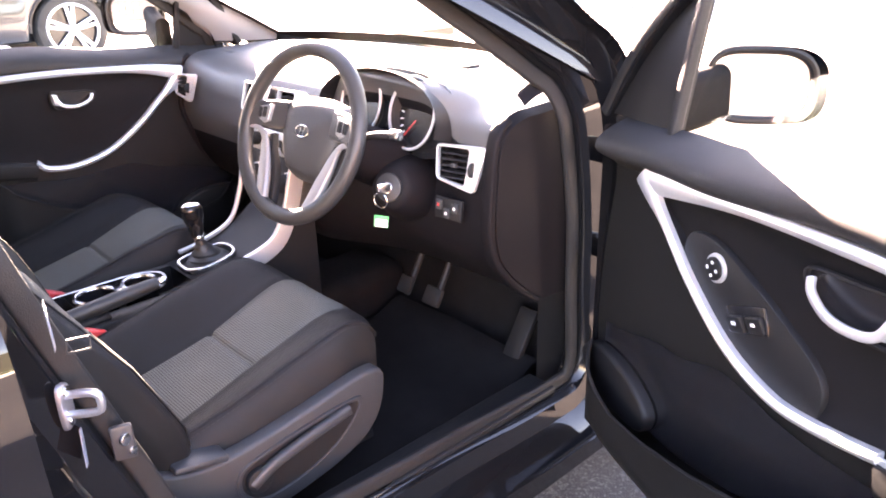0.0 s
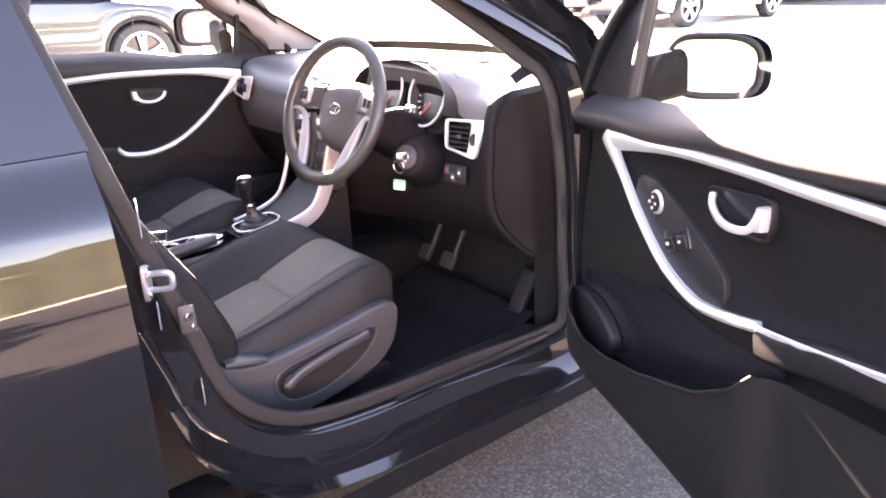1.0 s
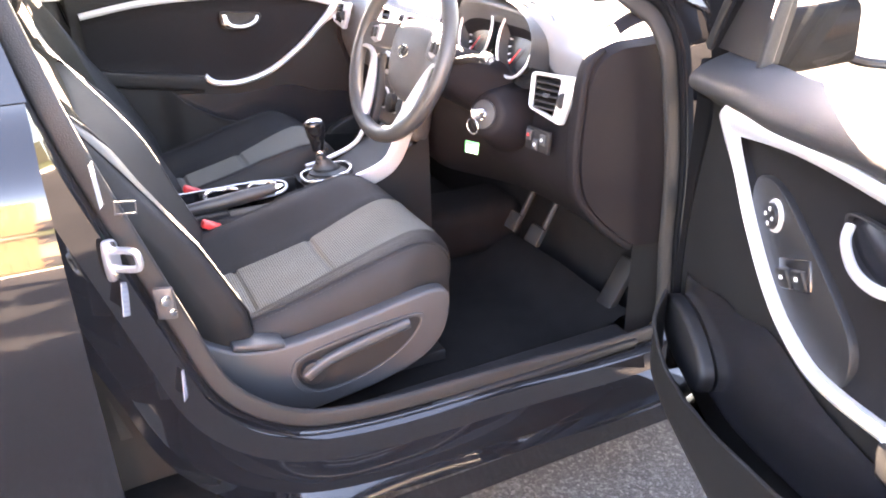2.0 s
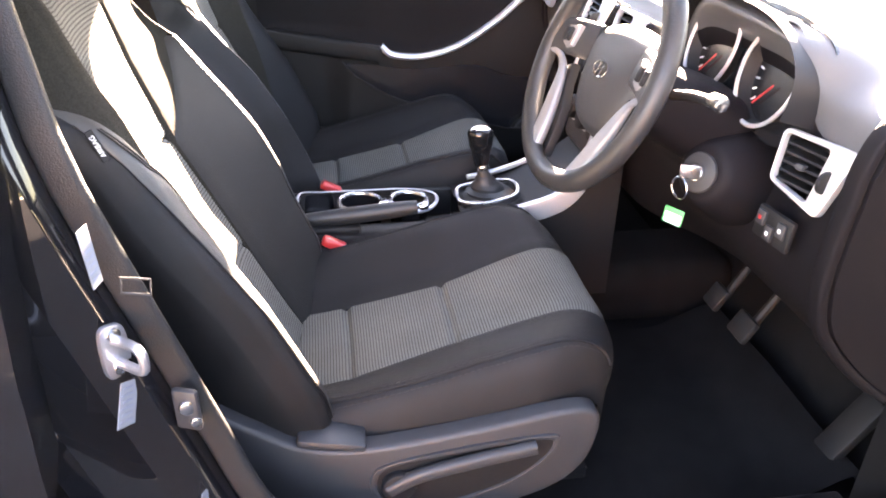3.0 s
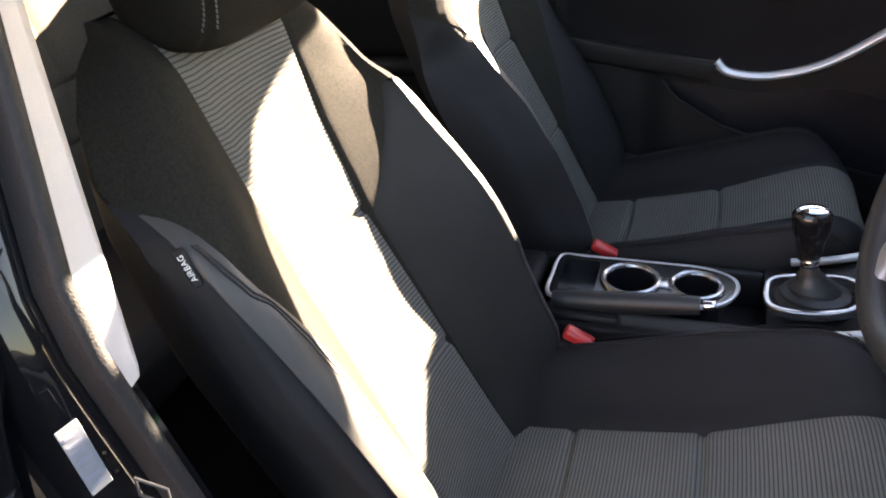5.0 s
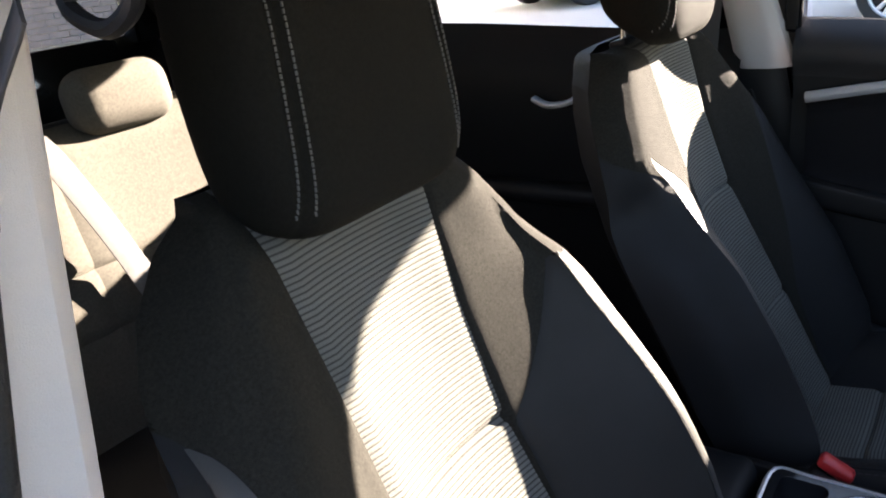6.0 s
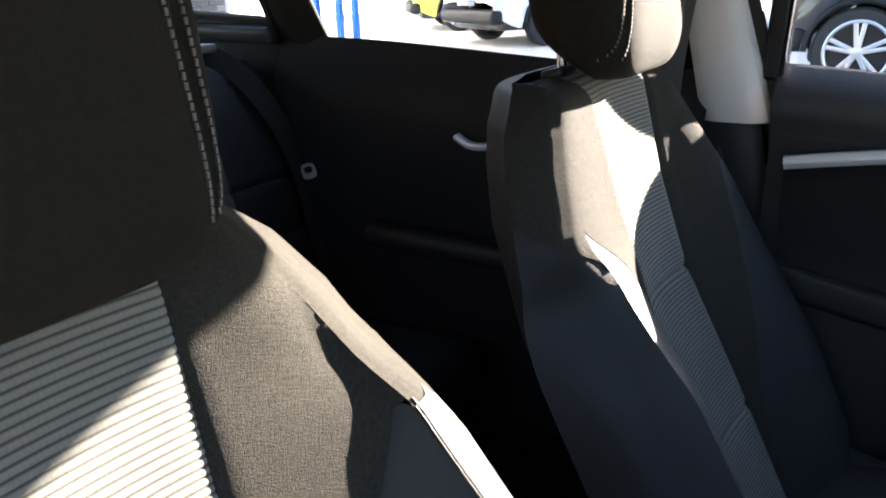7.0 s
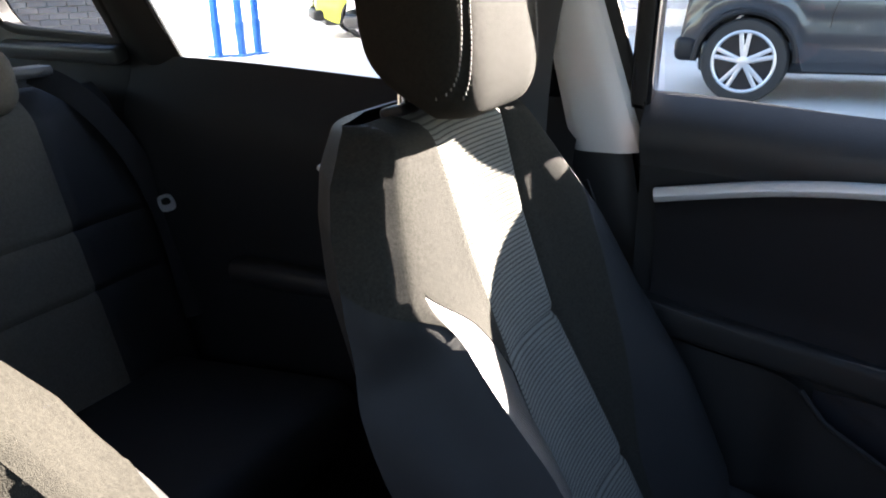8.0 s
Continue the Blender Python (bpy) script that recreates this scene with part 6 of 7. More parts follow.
def tray_top():
    bm = bmesh.new()
    loops = [[(x, y, 0.544) for x, y in tray]]
    for cx, cy, r in CUPS:
        loops.append([(cx + r * math.cos(2 * math.pi * k / 36), cy + r * math.sin(2 * math.pi * k / 36), 0.544) for k in range(36)])
    loops.append([(-0.022 + x, 0.197 + y, 0.544) for x, y in rrect(0.10, 0.062, 0.012)])
    edges = []
    for lp in loops:
        vs = [bm.verts.new(p) for p in lp]
        edges += [bm.edges.new((vs[i], vs[(i + 1) % len(vs)])) for i in range(len(vs))]
    bmesh.ops.triangle_fill(bm, edges=edges, use_beauty=True, use_dissolve=False)
    return bm


part("tray_plate", tray_top(), PIANO, con, "gloss black cup holder plate")
part("tray_bridge", rbox((-0.022, 0.3405, 0.5445), (0.030, 0.028, 0.004), 0.0018, 2), TRAY_SILVER, con, "silver bridge between the cup wells")
part("tray_rim", tube([(x, y, 0.541) for x, y in tray], 0.0045, 8, closed=True), SILVER, con)
for cx, cy, r in CUPS:
    part("cup_well", grid(36, 6, lambda u, v: Vector((cx + (r if v < 0.9 else r * (1 - v) * 10) * math.cos(2 * math.pi * u), cy + (r if v < 0.9 else r * (1 - v) * 10) * math.sin(2 * math.pi * u), 0.545 - 0.065 * min(v / 0.9, 1))), close_u=True), GAUGE, con, "black cup well")
    part("cup_rim", tube([(cx + r * math.cos(t), cy + r * math.sin(t), 0.546) for t in [2 * math.pi * k / 40 for k in range(40)]], 0.0058, 8, closed=True), TRAY_SILVER, con, "silver cup ring")
part("coin_tray", grid(24, 4, lambda u, v: (lambda p: Vector((-0.022 + p[0] * (1 if v < 0.8 else 0.01), 0.197 + p[1] * (1 if v < 0.8 else 0.01), 0.545 - 0.03 * min(v / 0.75, 1))))(rrect(0.10, 0.062, 0.012, 5)[int(round(u * 24)) % 24]), close_u=True), GAUGE, con, "black coin tray")
part("handbrake_boot", rbox((0.073, 0.22, 0.535), (0.045, 0.12, 0.02), 0.008, 2), PLASTIC, con)
hb = thing("handbrake", "black handbrake lever with chrome button", "handbrake")
hbp = smooth_path([(0.073, 0.17, 0.555), (0.073, 0.25, 0.560), (0.073, 0.33, 0.567), (0.073, 0.40, 0.573)], 5)
part("grip", sweep(hbp, ring(0.016, 0.014), scale=[0.9 + 0.25 * math.sin(math.pi * q / 15) for q in range(16)]), LEATHER, hb)
part("button", disc((0.073, 0.414, 0.575), 0.008, 0.02, (0, 1, 0.1), 0.003, 16), CHROME, hb, "chrome release button")
gl = thing("gear_lever", "black gear lever with leather gaiter and chrome collar", "gear lever")
part("gate_frame", sweep(smooth_path([(-0.05, 0.515, 0.556), (-0.055, 0.58, 0.563), (-0.035, 0.625, 0.572), (0.015, 0.63, 0.574), (0.045, 0.61, 0.569), (0.05, 0.55, 0.560), (0.03, 0.505, 0.554), (-0.02, 0.50, 0.553)], 5, closed=True), rrect(0.016, 0.010, 0.003), closed=True, normal=(0, -0.15, 1)), TRAY_SILVER, gl, "silver gear gate frame")
part("gaiter", grid(28, 10, lambda u, v: Vector((-0.002 + (0.040 * (1 - v) ** 1.5 + 0.012) * math.cos(2 * math.pi * u) * (1 + 0.08 * math.sin(12 * math.pi * v)), 0.572 - 0.02 * v + (0.050 * (1 - v) ** 1.5 + 0.012) * math.sin(2 * math.pi * u) * (1 + 0.08 * math.sin(12 * math.pi * v)), 0.558 + 0.06 * v)), close_u=True), LEATHER, gl)
part("collar", disc((-0.004, 0.552, 0.625), 0.014, 0.012, (0, -0.1, 1), 0.003, 24), CHROME, gl, "chrome collar")
part("knob", grid(24, 16, lambda u, v: (lambda z, r: Vector((-0.006 + r * math.cos(2 * math.pi * u) * 1.0, 0.550 - 0.006 * v + 1.25 * r * math.sin(2 * math.pi * u), 0.628 + z)))(0.088 * v, lerp_table(v, [(0.0, 0.013), (0.3, 0.016), (0.6, 0.0215), (0.85, 0.023), (0.95, 0.018), (1.0, 0.001)])[0]), close_u=True), PIANO, gl, "gloss black gear knob")
part("knob_cap", grid(20, 5, lambda u, v: Vector((-0.006 + 0.017 * v * math.cos(2 * math.pi * u), 0.546 + 0.020 * v * math.sin(2 * math.pi * u), 0.7175 - 0.004 * v * v)), close_u=True), CHROME, gl, "chrome knob cap")


# ---------------------------------------------------------------- fittings on the driver's door pillar
SN = Vector((0.62, 0.78, 0.0)).normalized()          # the striker looks forwards and outwards
SX = Vector((0.78, -0.62, 0.0)).normalized()
SC = Vector((0.806, -0.010, 0.782))
striker = part("striker_plate", prism([(p.x, p.y) for p in smooth_path([(-0.014, 0.027, 0), (0.003, 0.031, 0), (0.015, 0.020, 0), (0.016, -0.020, 0), (0.004, -0.031, 0), (-0.014, -0.026, 0)], 5, closed=True)], 0.006, axes(SC, SX, (0, 0, 1)) if axes(SC, SX, (0, 0, 1)).to_3x3() @ Vector((0, 0, 1)) @ SN > 0 else axes(SC, -SX, (0, 0, 1)), 0.002), ZINC, car, "bright steel striker plate")
lp = smooth_path([SC + SN * a + Vector((0, 0, b)) for a, b in ((0.002, 0.014), (0.032, 0.017), (0.046, 0.012), (0.046, -0.008), (0.032, -0.013), (0.002, -0.014))], 5)
part("striker_loop", tube(lp, 0.0055, 10), ZINC, striker, "bright steel striker loop")
for dz in (0.021, -0.021):
    part("striker_screw", disc(SC + SN * 0.007 + Vector((0, 0, dz)), 0.008, 0.006, SN, 0.002, 12), STEEL, striker)


def pillar_label(c, w, h, turn, rows):
    m = axes(c, (-0.95, 0.31, 0), (0, 0, 1)) @ Matrix.Rotation(radians(turn), 4, "Z")
    b = rbox((0, 0, 0), (w, h, 0.0012), 0.0004, 1)
    bmesh.ops.transform(b, matrix=m, verts=b.verts)
    lab = part("pillar_label", b, STICKER, car, "white printed sticker")
    for k in range(rows):
        b = rbox((-w * 0.04, h * 0.36 - h * 0.72 * k / max(rows - 1, 1), 0.0009), (w * (0.74 if k % 2 else 0.58), h * 0.045, 0.0006), 0)
        bmesh.ops.transform(b, matrix=m, verts=b.verts)
        part("print_line", b, STICKER_INK, lab)
    return lab


pillar_label((0.822, -0.002, 0.722), 0.034, 0.050, -26, 6)
pillar_label((0.820, -0.006, 0.900), 0.017, 0.066, 5, 7)
pillar_label((0.812, 0.055, 0.545), 0.026, 0.050, -20, 5)
part("latch_cover", rbox((0.800, 0.052, 0.690), (0.010, 0.030, 0.055), 0.004, 2, (0, 0, -20)), PLASTIC_GREY, car)
part("latch_bolt", disc((0.806, 0.054, 0.697), 0.010, 0.008, (1, 0.3, 0), 0.003, 16), STEEL, car, "steel bolt head")
part("latch_bolt", disc((0.806, 0.060, 0.676), 0.007, 0.008, (1, 0.3, 0), 0.003, 12), STEEL, car)
part("pillar_slot", sweep([(0.803, 0.040, 0.862), (0.803, 0.012, 0.866), (0.803, 0.010, 0.848), (0.803, 0.038, 0.844)], rrect(0.002, 0.003, 0.0008), closed=True, normal=(1, 0, 0)), PLASTIC_GREY, car)
for z in (0.66, 0.88):
    part("hinge_bolt", disc((0.80, 1.128, z), 0.012, 0.012, (1, -0.5, 0), 0.003, 16), STEEL, car)
    part("hinge", rbox((0.83, 1.12, z), (0.07, 0.03, 0.05), 0.006, 2, (0, 0, -30)), PAINT, car)


# ---------------------------------------------------------------- switches on the driver's door
def door_controls():
    L = door_open
    nx = L(0, 1, 0) - L(0, 0, 0)
    c = L(0.402, -0.018, 0.829)
    k = part("mirror_switch", disc(c, 0.024, 0.008, nx, 0.003, 32), SILVER, driver_door, "silver-ringed mirror switch")
    part("switch_face", disc(c + nx * 0.006, 0.019, 0.006, nx, 0.002, 28), PLASTIC, k)
    for a in range(4):
        d = Vector((0.901, -0.433, 0)) * (0.011 * math.cos(math.pi / 2 * a)) + Vector((0, 0, 0.011 * math.sin(math.pi / 2 * a)))
        part("switch_mark", disc(c + d + nx * 0.010, 0.003, 0.001, nx, 0, 8), WHITE_PL, k)
    m = axes(L(0.486, -0.020, 0.779), Vector((0.901, -0.433, 0.42)), Vector((0, 0, 1)))
    m = m if (m.to_3x3() @ Vector((0, 0, 1))).dot(nx) > 0 else m @ Matrix.Diagonal((1, 1, -1, 1))
    b = rbox((0, 0, 0), (0.090, 0.044, 0.010), 0.004, 2)
    bmesh.ops.transform(b, matrix=m, verts=b.verts)
    w = part("window_switch_bezel", b, GAUGE, driver_door, "black window switch bezel")
    for q in (-0.022, 0.022):
        b = rbox((q, -0.006, 0.006), (0.034, 0.028, 0.010), 0.004, 2, (14, 0, 0))
        bmesh.ops.transform(b, matrix=m, verts=b.verts)
        s = part("window_switch", b, PLASTIC, w)
        b = rbox((q, -0.004, 0.0118), (0.009, 0.006, 0.0008), 0)
        bmesh.ops.transform(b, matrix=m, verts=b.verts)
        part("switch_mark", b, WHITE_PL, s)


door_controls()


# ---------------------------------------------------------------- parked cars
def wheel_parts(parent, c, side, r=0.335, w=0.21):
    """A wheel at c, its outer face towards side (local y)."""
    def tyre(u, v):
        a, t = 2 * math.pi * u, 2 * math.pi * v
        rr = r - 0.055 + 0.055 * math.copysign(abs(math.cos(t)) ** 0.6, math.cos(t))
        return Vector(c) + Vector((rr * math.cos(a), 0.5 * w * math.copysign(abs(math.sin(t)) ** 0.6, math.sin(t)), rr * math.sin(a)))
    wh = part("wheel", grid(40, 12, tyre, True, True), TYRE, parent, "black tyre on silver alloy")
    f = c[1] + side * w * 0.42
    rim_r = r - 0.10
    part("rim", tube([(c[0] + rim_r * math.cos(t), f, c[2] + rim_r * math.sin(t)) for t in [2 * math.pi * k / 36 for k in range(36)]], 0.016, 8, closed=True), ALLOY, wh)
    part("rim_well", disc((c[0], c[1] + side * w * 0.2, c[2]), rim_r, 0.02, (0, 1, 0), 0, 32), GAUGE, wh)
    part("hub", disc((c[0], f, c[2]), 0.045, 0.03, (0, 1, 0), 0.006, 20), ALLOY, wh)
    for k in range(5):
        for d in (-0.16, 0.16):
            a, a2 = 2 * math.pi * k / 5 + math.pi / 2 + d * 1.3, 2 * math.pi * k / 5 + math.pi / 2 + d * 0.9
            p0 = Vector((c[0] + 0.03 * math.cos(a), f, c[2] + 0.03 * math.sin(a)))
            p1 = Vector((c[0] + rim_r * math.cos(a2), f - side * 0.004, c[2] + rim_r * math.sin(a2)))
            part("spoke", sweep([p0, p1], rrect(0.026, 0.036, 0.008), normal=(0, 1, 0)), ALLOY, wh)
    return wh


def make_car(label, paint, m, length=4.35, width=1.82, height=1.62, r=0.335, group="parked cars", detail=True, tail=0.82):
    """A parked car along local x (front at +x), standing on local z = 0."""
    c = thing("parked_car", label, "car", group=group)
    hl, hw = length / 2, width / 2
    ax_f, ax_r = hl - 0.86, -hl + tail
    belt_z, low = 0.98 * height / 1.62, 0.27
    prof_top = [(-hl, 0.60), (-hl + 0.03, 0.86), (-hl + 0.10, belt_z + 0.02), (-hl + 0.6, belt_z + 0.03), (0.0, belt_z - 0.01), (hl - 1.15, belt_z - 0.05), (hl - 0.45, belt_z - 0.13), (hl - 0.10, 0.70), (hl, 0.52)]
    def body(u, v):
        x = -hl + length * u
        zt = lin(x, prof_top)
        zb = low + 0.14 * sstep(0.35, 0.0, min(u, 1 - u) * 4)
        arch = max(math.sqrt(max(0.0, (r + 0.06) ** 2 - (x - ax_f) ** 2)), math.sqrt(max(0.0, (r + 0.06) ** 2 - (x - ax_r) ** 2)))
        zs = max(zb, (r + arch) if arch > 0 else 0)
        ends = 1 - 0.16 * sstep(0.14, 0.0, u) - 0.20 * sstep(0.86, 1.0, u)
        k = abs(2 * v - 1)
        side = 1 if v > 0.5 else -1
        if k > 0.42:
            t = (k - 0.42) / 0.58            # 0 at the shoulder, 1 at the sill
            z = zt - 0.03 + (zs - zt + 0.03) * t
            y = hw * ends * (1 - 0.05 * (1 - t) ** 2 - 0.03 * t ** 3)
            y -= 0.012 * math.exp(-((t - 0.45) / 0.05) ** 2)
        else:
            t = k / 0.42
            y = hw * ends * 0.95 * t
            z = zt + 0.02 * (1 - t * t) - 0.03 * t ** 6
        return Vector((x, side * y, z))
    part("body", grid(90, 40, body), paint, c)
    part("underside", rbox((0, 0, 0.36), (length * 0.93, width * 0.80, 0.26), 0.04), GAUGE, c)
    rf, rr = hl - 1.75, -hl + 0.42
    def cabin(u, v, z0=0.0, z1=1.0, inset=0.0):
        t = z0 + (z1 - z0) * v
        xf, xr = (hl - 1.02) + (rf - hl + 1.02) * t, (-hl + 0.12) + (rr + hl - 0.12) * t
        z = belt_z + (height - 0.04 - belt_z) * t
        y = hw * (0.93 - 0.22 * t) - inset
        a = 4 * u
        i = int(min(a, 3.999))
        k = a - i
        q = [(xr, -y), (xf, -y), (xf, y), (xr, y)]
        p, n = q[i], q[(i + 1) % 4]
        bow = 0.10 * math.sin(math.pi * k) if i == 1 else (-0.05 * math.sin(math.pi * k) if i == 3 else 0)
        return Vector((p[0] + (n[0] - p[0]) * k + bow, p[1] + (n[1] - p[1]) * k, z))
    part("window_band", grid(48, 8, cabin, close_u=True), DARKGLASS, c, "dark window glass")
    part("roof", grid(14, 10, lambda u, v: Vector((rr - 0.02 + (rf - rr + 0.06) * u, (2 * v - 1) * hw * 0.72, height - 0.05 + 0.05 * math.sin(math.pi * (0.1 + 0.8 * u)) * (1 - (2 * v - 1) ** 2 * 0.35)))), paint, c)
    for s in (1, -1):
        for t0 in (0.02, 0.30, 0.60, 0.97):
            def pil(t, t0=t0, s=s):
                xf, xr = (hl - 1.02) + (rf - hl + 1.02) * t, (-hl + 0.12) + (rr + hl - 0.12) * t
                return Vector((xr + (xf - xr) * t0, s * (hw * (0.93 - 0.22 * t) + 0.004), belt_z + (height - 0.05 - belt_z) * t))
            wd = 0.16 if t0 < 0.1 else 0.07
            part("pillar", sweep([pil(0), pil(0.5), pil(1)], rrect(0.012, wd, 0.004), normal=(0, s, 0.3)), paint, c)
        part("door_mirror", rbox((hl - 1.25, s * (hw + 0.09), belt_z + 0.08), (0.10, 0.19, 0.13), 0.04, 3), paint, c)
        for x in (ax_f, ax_r):
            part("wheel_arch", tube([(x + (r + 0.05) * math.cos(t), s * (hw * 0.955), r + (r + 0.05) * math.sin(t)) for t in [math.pi * (k / 24) for k in range(25)]], 0.025, 8), PLASTIC, c, "black wheel arch")
            wheel_parts(c, (x, s * (hw - 0.12), r), s, r)
        part("head_lamp", rbox((hl - 0.22, s * hw * 0.70, 0.73), (0.30, 0.30, 0.13), 0.05, 3, (0, 18, -s * 28)), LAMPCLEAR, c, "clear head lamp")
        part("tail_lamp", rbox((-hl + 0.16, s * hw * 0.78, 0.92), (0.20, 0.20, 0.20), 0.05, 3), LAMPRED, c, "red tail lamp")
        if detail:
            for x in (-0.25, -1.25):
                part("door_handle", rbox((x, s * (hw * 0.975), belt_z - 0.10), (0.17, 0.035, 0.028), 0.01, 2), paint, c)
            for x in (-0.95, 0.08, 1.10):
                part("door_gap", sweep([(x + 0.10, s * hw * 0.962, belt_z - 0.04), (x + 0.02, s * hw * 0.985, 0.70), (x, s * hw * 0.965, 0.36)], rrect(0.006, 0.006, 0.001), normal=(0, 1, 0)), GAUGE, c)
    part("front_grille", rbox((hl - 0.01, 0, 0.58), (0.06, width * 0.55, 0.16), 0.03, 3), GAUGE, c)
    part("number_plate", rbox((hl + 0.012, 0, 0.42), (0.02, 0.50, 0.11), 0.004), WHITE_PL, c)
    part("rear_plate", rbox((-hl - 0.012, 0, 0.62), (0.02, 0.50, 0.11), 0.004), STICKER, c)
    part("rear_bumper", rbox((-hl + 0.05, 0, 0.42), (0.20, width * 0.86, 0.20), 0.06, 3), PLASTIC, c)
    return settle(c, m)


def stand(x, y, heading):
    """Heading in degrees, from straight ahead to the left."""
    return Matrix.Translation((x, y, ground_z(x, y) - 0.005)) @ Matrix.Rotation(radians(90 + heading), 4, "Z")


make_car("dark grey estate car with silver alloy wheels parked on asphalt", CARGREY, stand(-7.08, 1.135, 0), length=4.1, tail=0.52)
make_car("silver compact car parked by a brick building", CARSILVER, stand(-15.5, -1.2, 90), height=1.6, detail=False)
make_car("bright blue hatchback parked across the road", CARBLUE, stand(-10.6, 19.0, 205), height=1.5, detail=False)
make_car("red hatchback parked beside a blue one", CARRED, stand(-8.4, 20.2, 205), height=1.5, detail=False)
make_car("dark grey car parked beyond the road", CARGREY, stand(-6.4, 22.0, 95), height=1.5, detail=False)
make_car("white hatchback parked in front", CARWHITE, stand(-6.5, 12.5, 180), height=1.5, detail=False)
make_car("silver hatchback parked in front", CARSILVER, stand(-9.4, 12.2, 180), height=1.5, detail=False)
make_car("white hatchback parked by the showroom", CARWHITE, stand(-11.0, -4.6, 60), height=1.5, detail=False)
make_car("yellow-green hatchback parked by the showroom", mat("lime_car_paint", (0.45, 0.50, 0.05), 0.3, coat=1.0, vary=0.05), stand(-13.0, -6.8, 40), height=1.5, detail=False)


# ---------------------------------------------------------------- buildings and verges
def wall_frame(origin, along):
    """Matrix of a facade: x along it, z up, y outwards to the viewer."""
    a = Vector((along[0], along[1], 0)).normalized()
    n = Vector((a.y, -a.x, 0))
    m = Matrix((a, n, Vector((0, 0, 1)))).transposed().to_4x4()
    m.translation = origin
    return m


def put(bm, m):
    bmesh.ops.transform(bm, matrix=m, verts=bm.verts)
    return bm


def brick_house():
    h = thing("brick_building", "dark brick building with white windows and pale blue sills", "building")
    corner, away = Vector((-6.78, -8.03, 0.3)), Vector((1.64, -0.72, 0)).normalized()
    out = Vector((-away.y, away.x, 0))
    m = Matrix((away, out, Vector((0, 0, 1)))).transposed().to_4x4()
    m.translation = corner
    sgn = 1
    # x runs away from the corner
    part("wall", put(rbox((sgn * 5.0, -0.18, 3.0), (10.0, 0.30, 6.6), 0.0), m), MORTAR, h, "brick wall")
    part("side_wall", put(rbox((sgn * 0.05, -3.2, 3.0), (0.30, 6.0, 6.6), 0.0), m), RENDERED, h, "white rendered side wall")
    part("roof", put(rbox((sgn * 5.0, -3.0, 6.4), (10.6, 7.0, 0.25), 0.05), m), BRICK_DARK, h)
    x0, x1, z0, z1 = 0.75, 2.15, 1.20, 2.6
    win = part("window", put(rbox((sgn * 1.45, 0.0, 1.9), (1.4, 0.10, 1.4), 0.01), m), RENDERED, h, "white framed window")
    for k in (-0.33, 0.33):
        part("pane", put(rbox((sgn * (1.45 + k), 0.055, 1.9), (0.56, 0.012, 1.22), 0.004), m), LAMPCLEAR, win)
    part("sill", put(rbox((sgn * 1.45, 0.08, 1.17), (1.6, 0.20, 0.07), 0.01), m), mat("pale_blue_paint", (0.25, 0.45, 0.62), 0.5), win, "pale blue sill")
    me = bpy.data.meshes.new("brick")
    b = rbox((0, 0, 0), (0.215, 0.03, 0.065), 0.004, 1)
    b.to_mesh(me)
    b.free()
    me.materials.append(BRICK_DARK)
    rest = []
    n = 0
    for j in range(44):
        z = -0.2 + 0.075 * j
        for i in range(20):
            x = 0.12 + 0.225 * i + (0.1125 if j % 2 else 0)
            if x0 - 0.1 < x < x1 + 0.1 and z0 - 0.08 < z < z1 + 0.05:
                continue
            p = m @ Matrix.Translation((sgn * x, -0.018 + random.uniform(-0.003, 0.003), z))
            if 6 <= j <= 32 and i < 12 and n < 300:
                o = new("brick", me)
                o.parent = h
                o.matrix_local = p
                n += 1
            else:
                bb = bmesh.new()
                bmesh.ops.create_cube(bb, size=1)
                bmesh.ops.scale(bb, vec=(0.215, 0.03, 0.065), verts=bb.verts)
                rest.append(put(bb, p))
    tagged(part("brickwork", merge(*rest), BRICK_DARK, h), kind="stuff")
    return h


brick_house()


def showroom():
    s = thing("showroom", "white showroom front with tall glazing and blue posts", "building")
    m = wall_frame((-17.5, -12.0, 0.35), (0.35, 1.0))
    if (m.to_3x3() @ Vector((0, 1, 0))).dot(Vector((1, 0, 0))) < 0:
        m = wall_frame((-17.5, -12.0, 0.35), (-0.35, -1.0)) @ Matrix.Translation((-16, 0, 0))
    part("wall", put(rbox((8, -0.3, 1.75), (18, 0.4, 3.9), 0.02), m), RENDERED, s, "white rendered front")
    for k in range(9):
        x = 0.6 + 1.85 * k
        g = part("glazing", put(rbox((x, -0.07, 1.7), (1.55, 0.05, 2.9), 0.01), m), DARKGLASS if k % 3 == 1 else LAMPCLEAR, s, "shop window pane")
        part("mullion", put(rbox((x + 0.92, 0.0, 1.75), (0.12, 0.12, 3.3), 0.01), m), RENDERED, s)
        part("transom", put(rbox((x, 0.0, 0.9), (1.6, 0.08, 0.07), 0.01), m), RENDERED, g)
    part("fascia", put(rbox((8, 0.15, 3.45), (18, 0.5, 0.5), 0.02), m), BLUE_POST, s, "blue fascia")
    return s


showroom()


def post(x, y):
    p = thing("blue_post", "tall blue painted steel post on the forecourt", "post", group="blue posts")
    part("shaft", rbox((x, y, 1.9), (0.09, 0.09, 3.6), 0.01), BLUE_POST, p)
    part("foot", rbox((x, y, ground_z(x, y) + 0.02), (0.24, 0.24, 0.04), 0.01), BLUE_POST, p)


for x, y in ((-8.35, -7.85), (-8.54, -7.57), (-8.86, -7.53)):
    post(x, y)


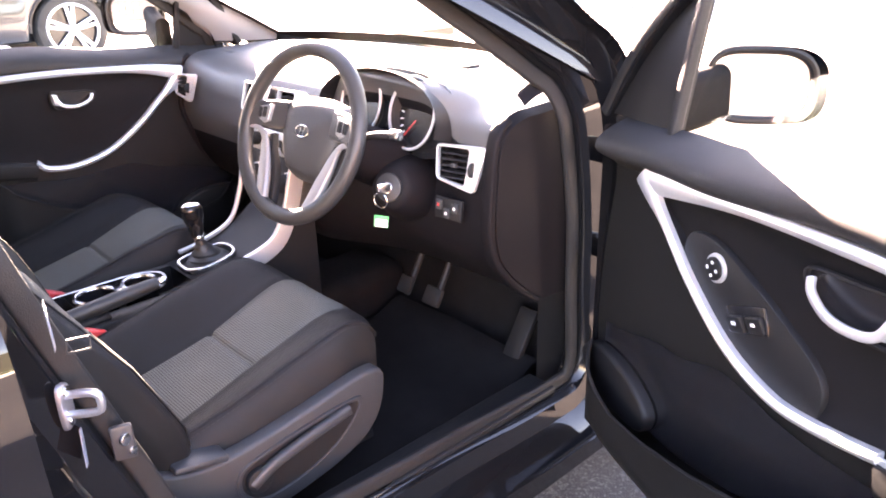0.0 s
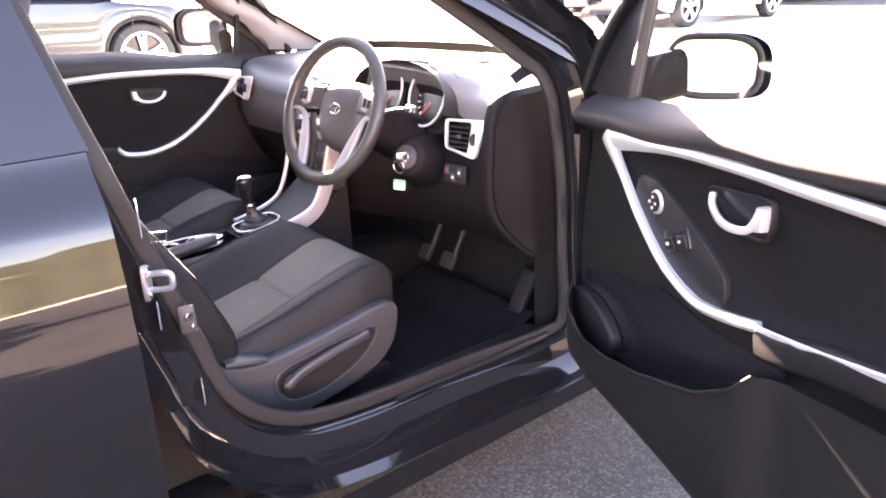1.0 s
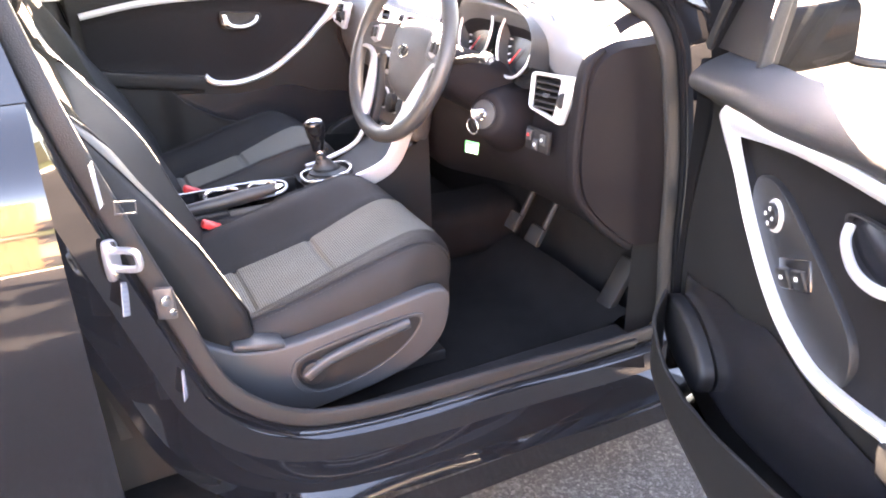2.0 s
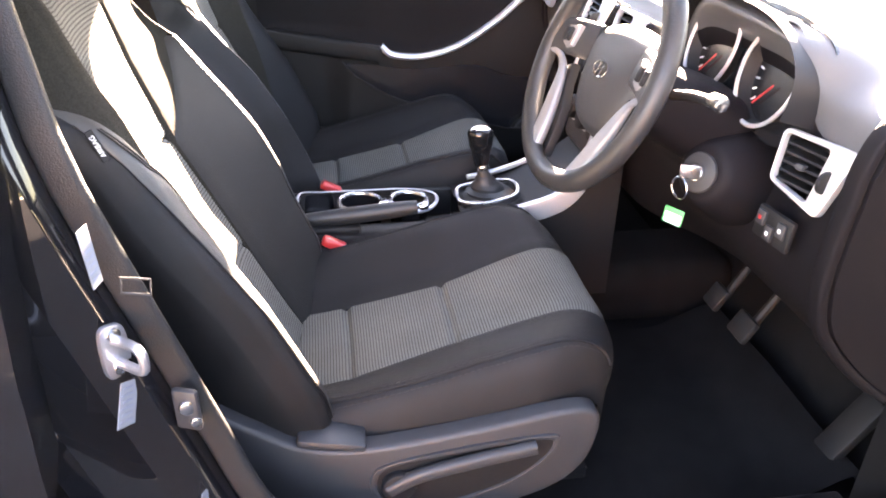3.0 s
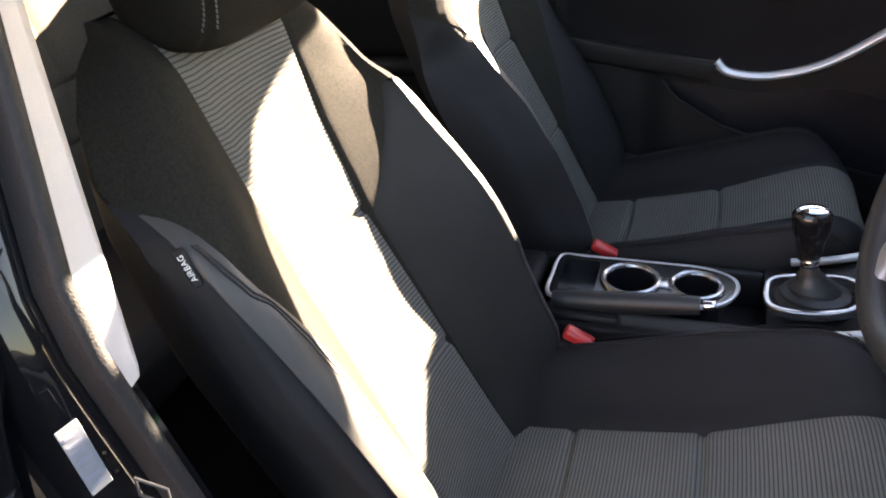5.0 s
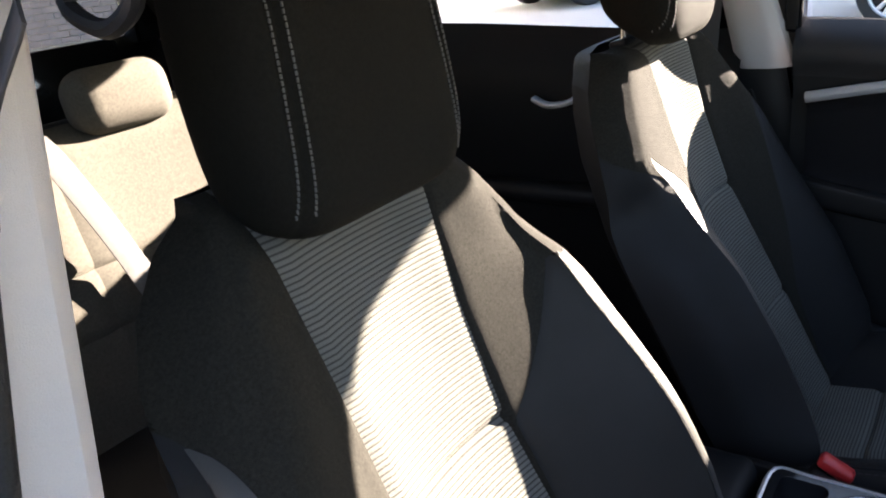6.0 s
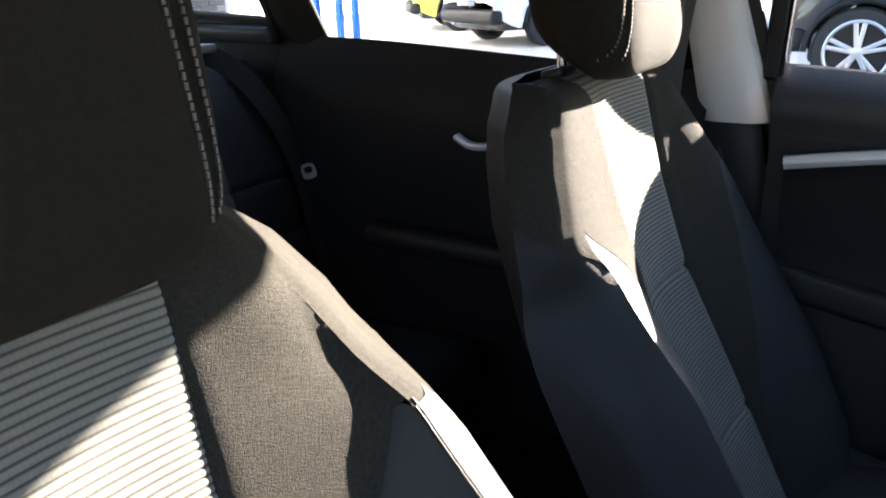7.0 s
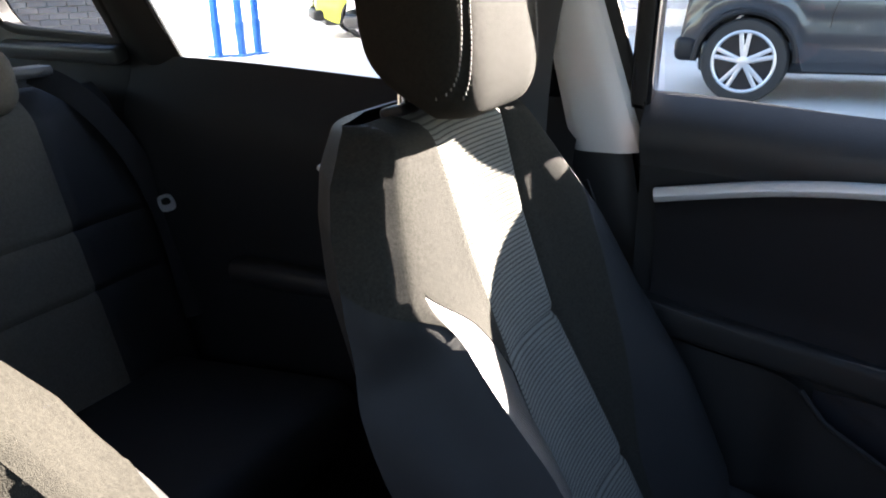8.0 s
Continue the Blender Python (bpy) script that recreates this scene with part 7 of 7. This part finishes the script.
def plank_fence():
    f = thing("timber_screen", "tall brown timber plank screen beside a grass verge", "fence")
    me = bpy.data.meshes.new("plank")
    b = rbox((0, 0, 0), (0.05, 0.235, 3.4), 0.008, 1)
    b.to_mesh(me)
    b.free()
    me.materials.append(TIMBER)
    for k in range(34):
        o = new("plank", me)
        o.parent = f
        o.matrix_local = Matrix.Translation((14.5 + random.uniform(-0.01, 0.01), -9.5 + 0.25 * k, 1.75))
    for z in (0.5, 3.0):
        part("rail", rbox((14.58, -5.3, z), (0.06, 8.6, 0.12), 0.01), BARK, f)


plank_fence()


def hedge():
    """A clipped hedge behind the verge: a lumpy core under many small leaves."""
    h = thing("hedge", "dark green clipped hedge behind a grass verge", "hedge")
    y0, y1 = -0.6, 24.0
    def core(u, v):
        y = y0 + (y1 - y0) * u
        a = math.pi * v
        n = 0.16 * noise.noise((y * 1.3, v * 4, 0)) + 0.07 * noise.noise((y * 5, v * 12, 4))
        return Vector((14.2 - (0.55 + n) * math.cos(a), y, (2.25 + n) * math.sin(a) ** 0.5))
    part("twigs", grid(160, 16, core), GRASS_DARK, h, "dense dark twigs")
    bm = bmesh.new()
    for k in range(5200):
        u, v = random.random(), random.random() ** 0.8 * 0.75
        p = core(u, v) + Vector((random.uniform(-0.06, 0.02), 0, random.uniform(-0.02, 0.05)))
        d = Vector((random.uniform(-1, 1), random.uniform(-1, 1), random.uniform(-1, 1))).normalized() * 0.045
        e = d.orthogonal().normalized() * 0.025
        bm.faces.new([bm.verts.new(q) for q in (p - d, p + e, p + d, p - e)])
    tagged(part("leaves", bm, LEAF, h, "small glossy leaves"), kind="stuff")


hedge()
g = grid(20, 60, lambda u, v: Vector((9.5 + 3.6 * u, -45 + 95 * v, 0.05 + 0.10 * math.sin(math.pi * u) + 0.03 * noise.noise((u * 6, v * 40, 0)))))
tagged(part("verge", g, GRASS), "rough sunlit grass verge beside the road", "grass", kind="structure")
g = grid(60, 20, lambda u, v: Vector((-60 + 110 * u, 25.5 + 5 * v, ground_z(-60 + 110 * u, 0) + 0.04 + 0.10 * math.sin(math.pi * v) + 0.03 * noise.noise((u * 40, v * 6, 3)))))
tagged(part("verge", g, GRASS), "sunlit yellow-green grass verge beyond the road", "grass", kind="structure")
for x0, y0, ang, ln in ((9.42, 2.5, 0, 95), (-5, 25.4, 90, 110)):
    k = rbox((0, 0, 0), (0.15, ln, 0.16), 0.02, 2)
    put(k, Matrix.Translation((x0, y0, 0.06 + (0.25 if ang else 0))) @ Matrix.Rotation(radians(ang), 4, "Z"))
    tagged(part("kerb", k, CONCRETE), "pale concrete kerb along a grass verge", "kerb", kind="structure")
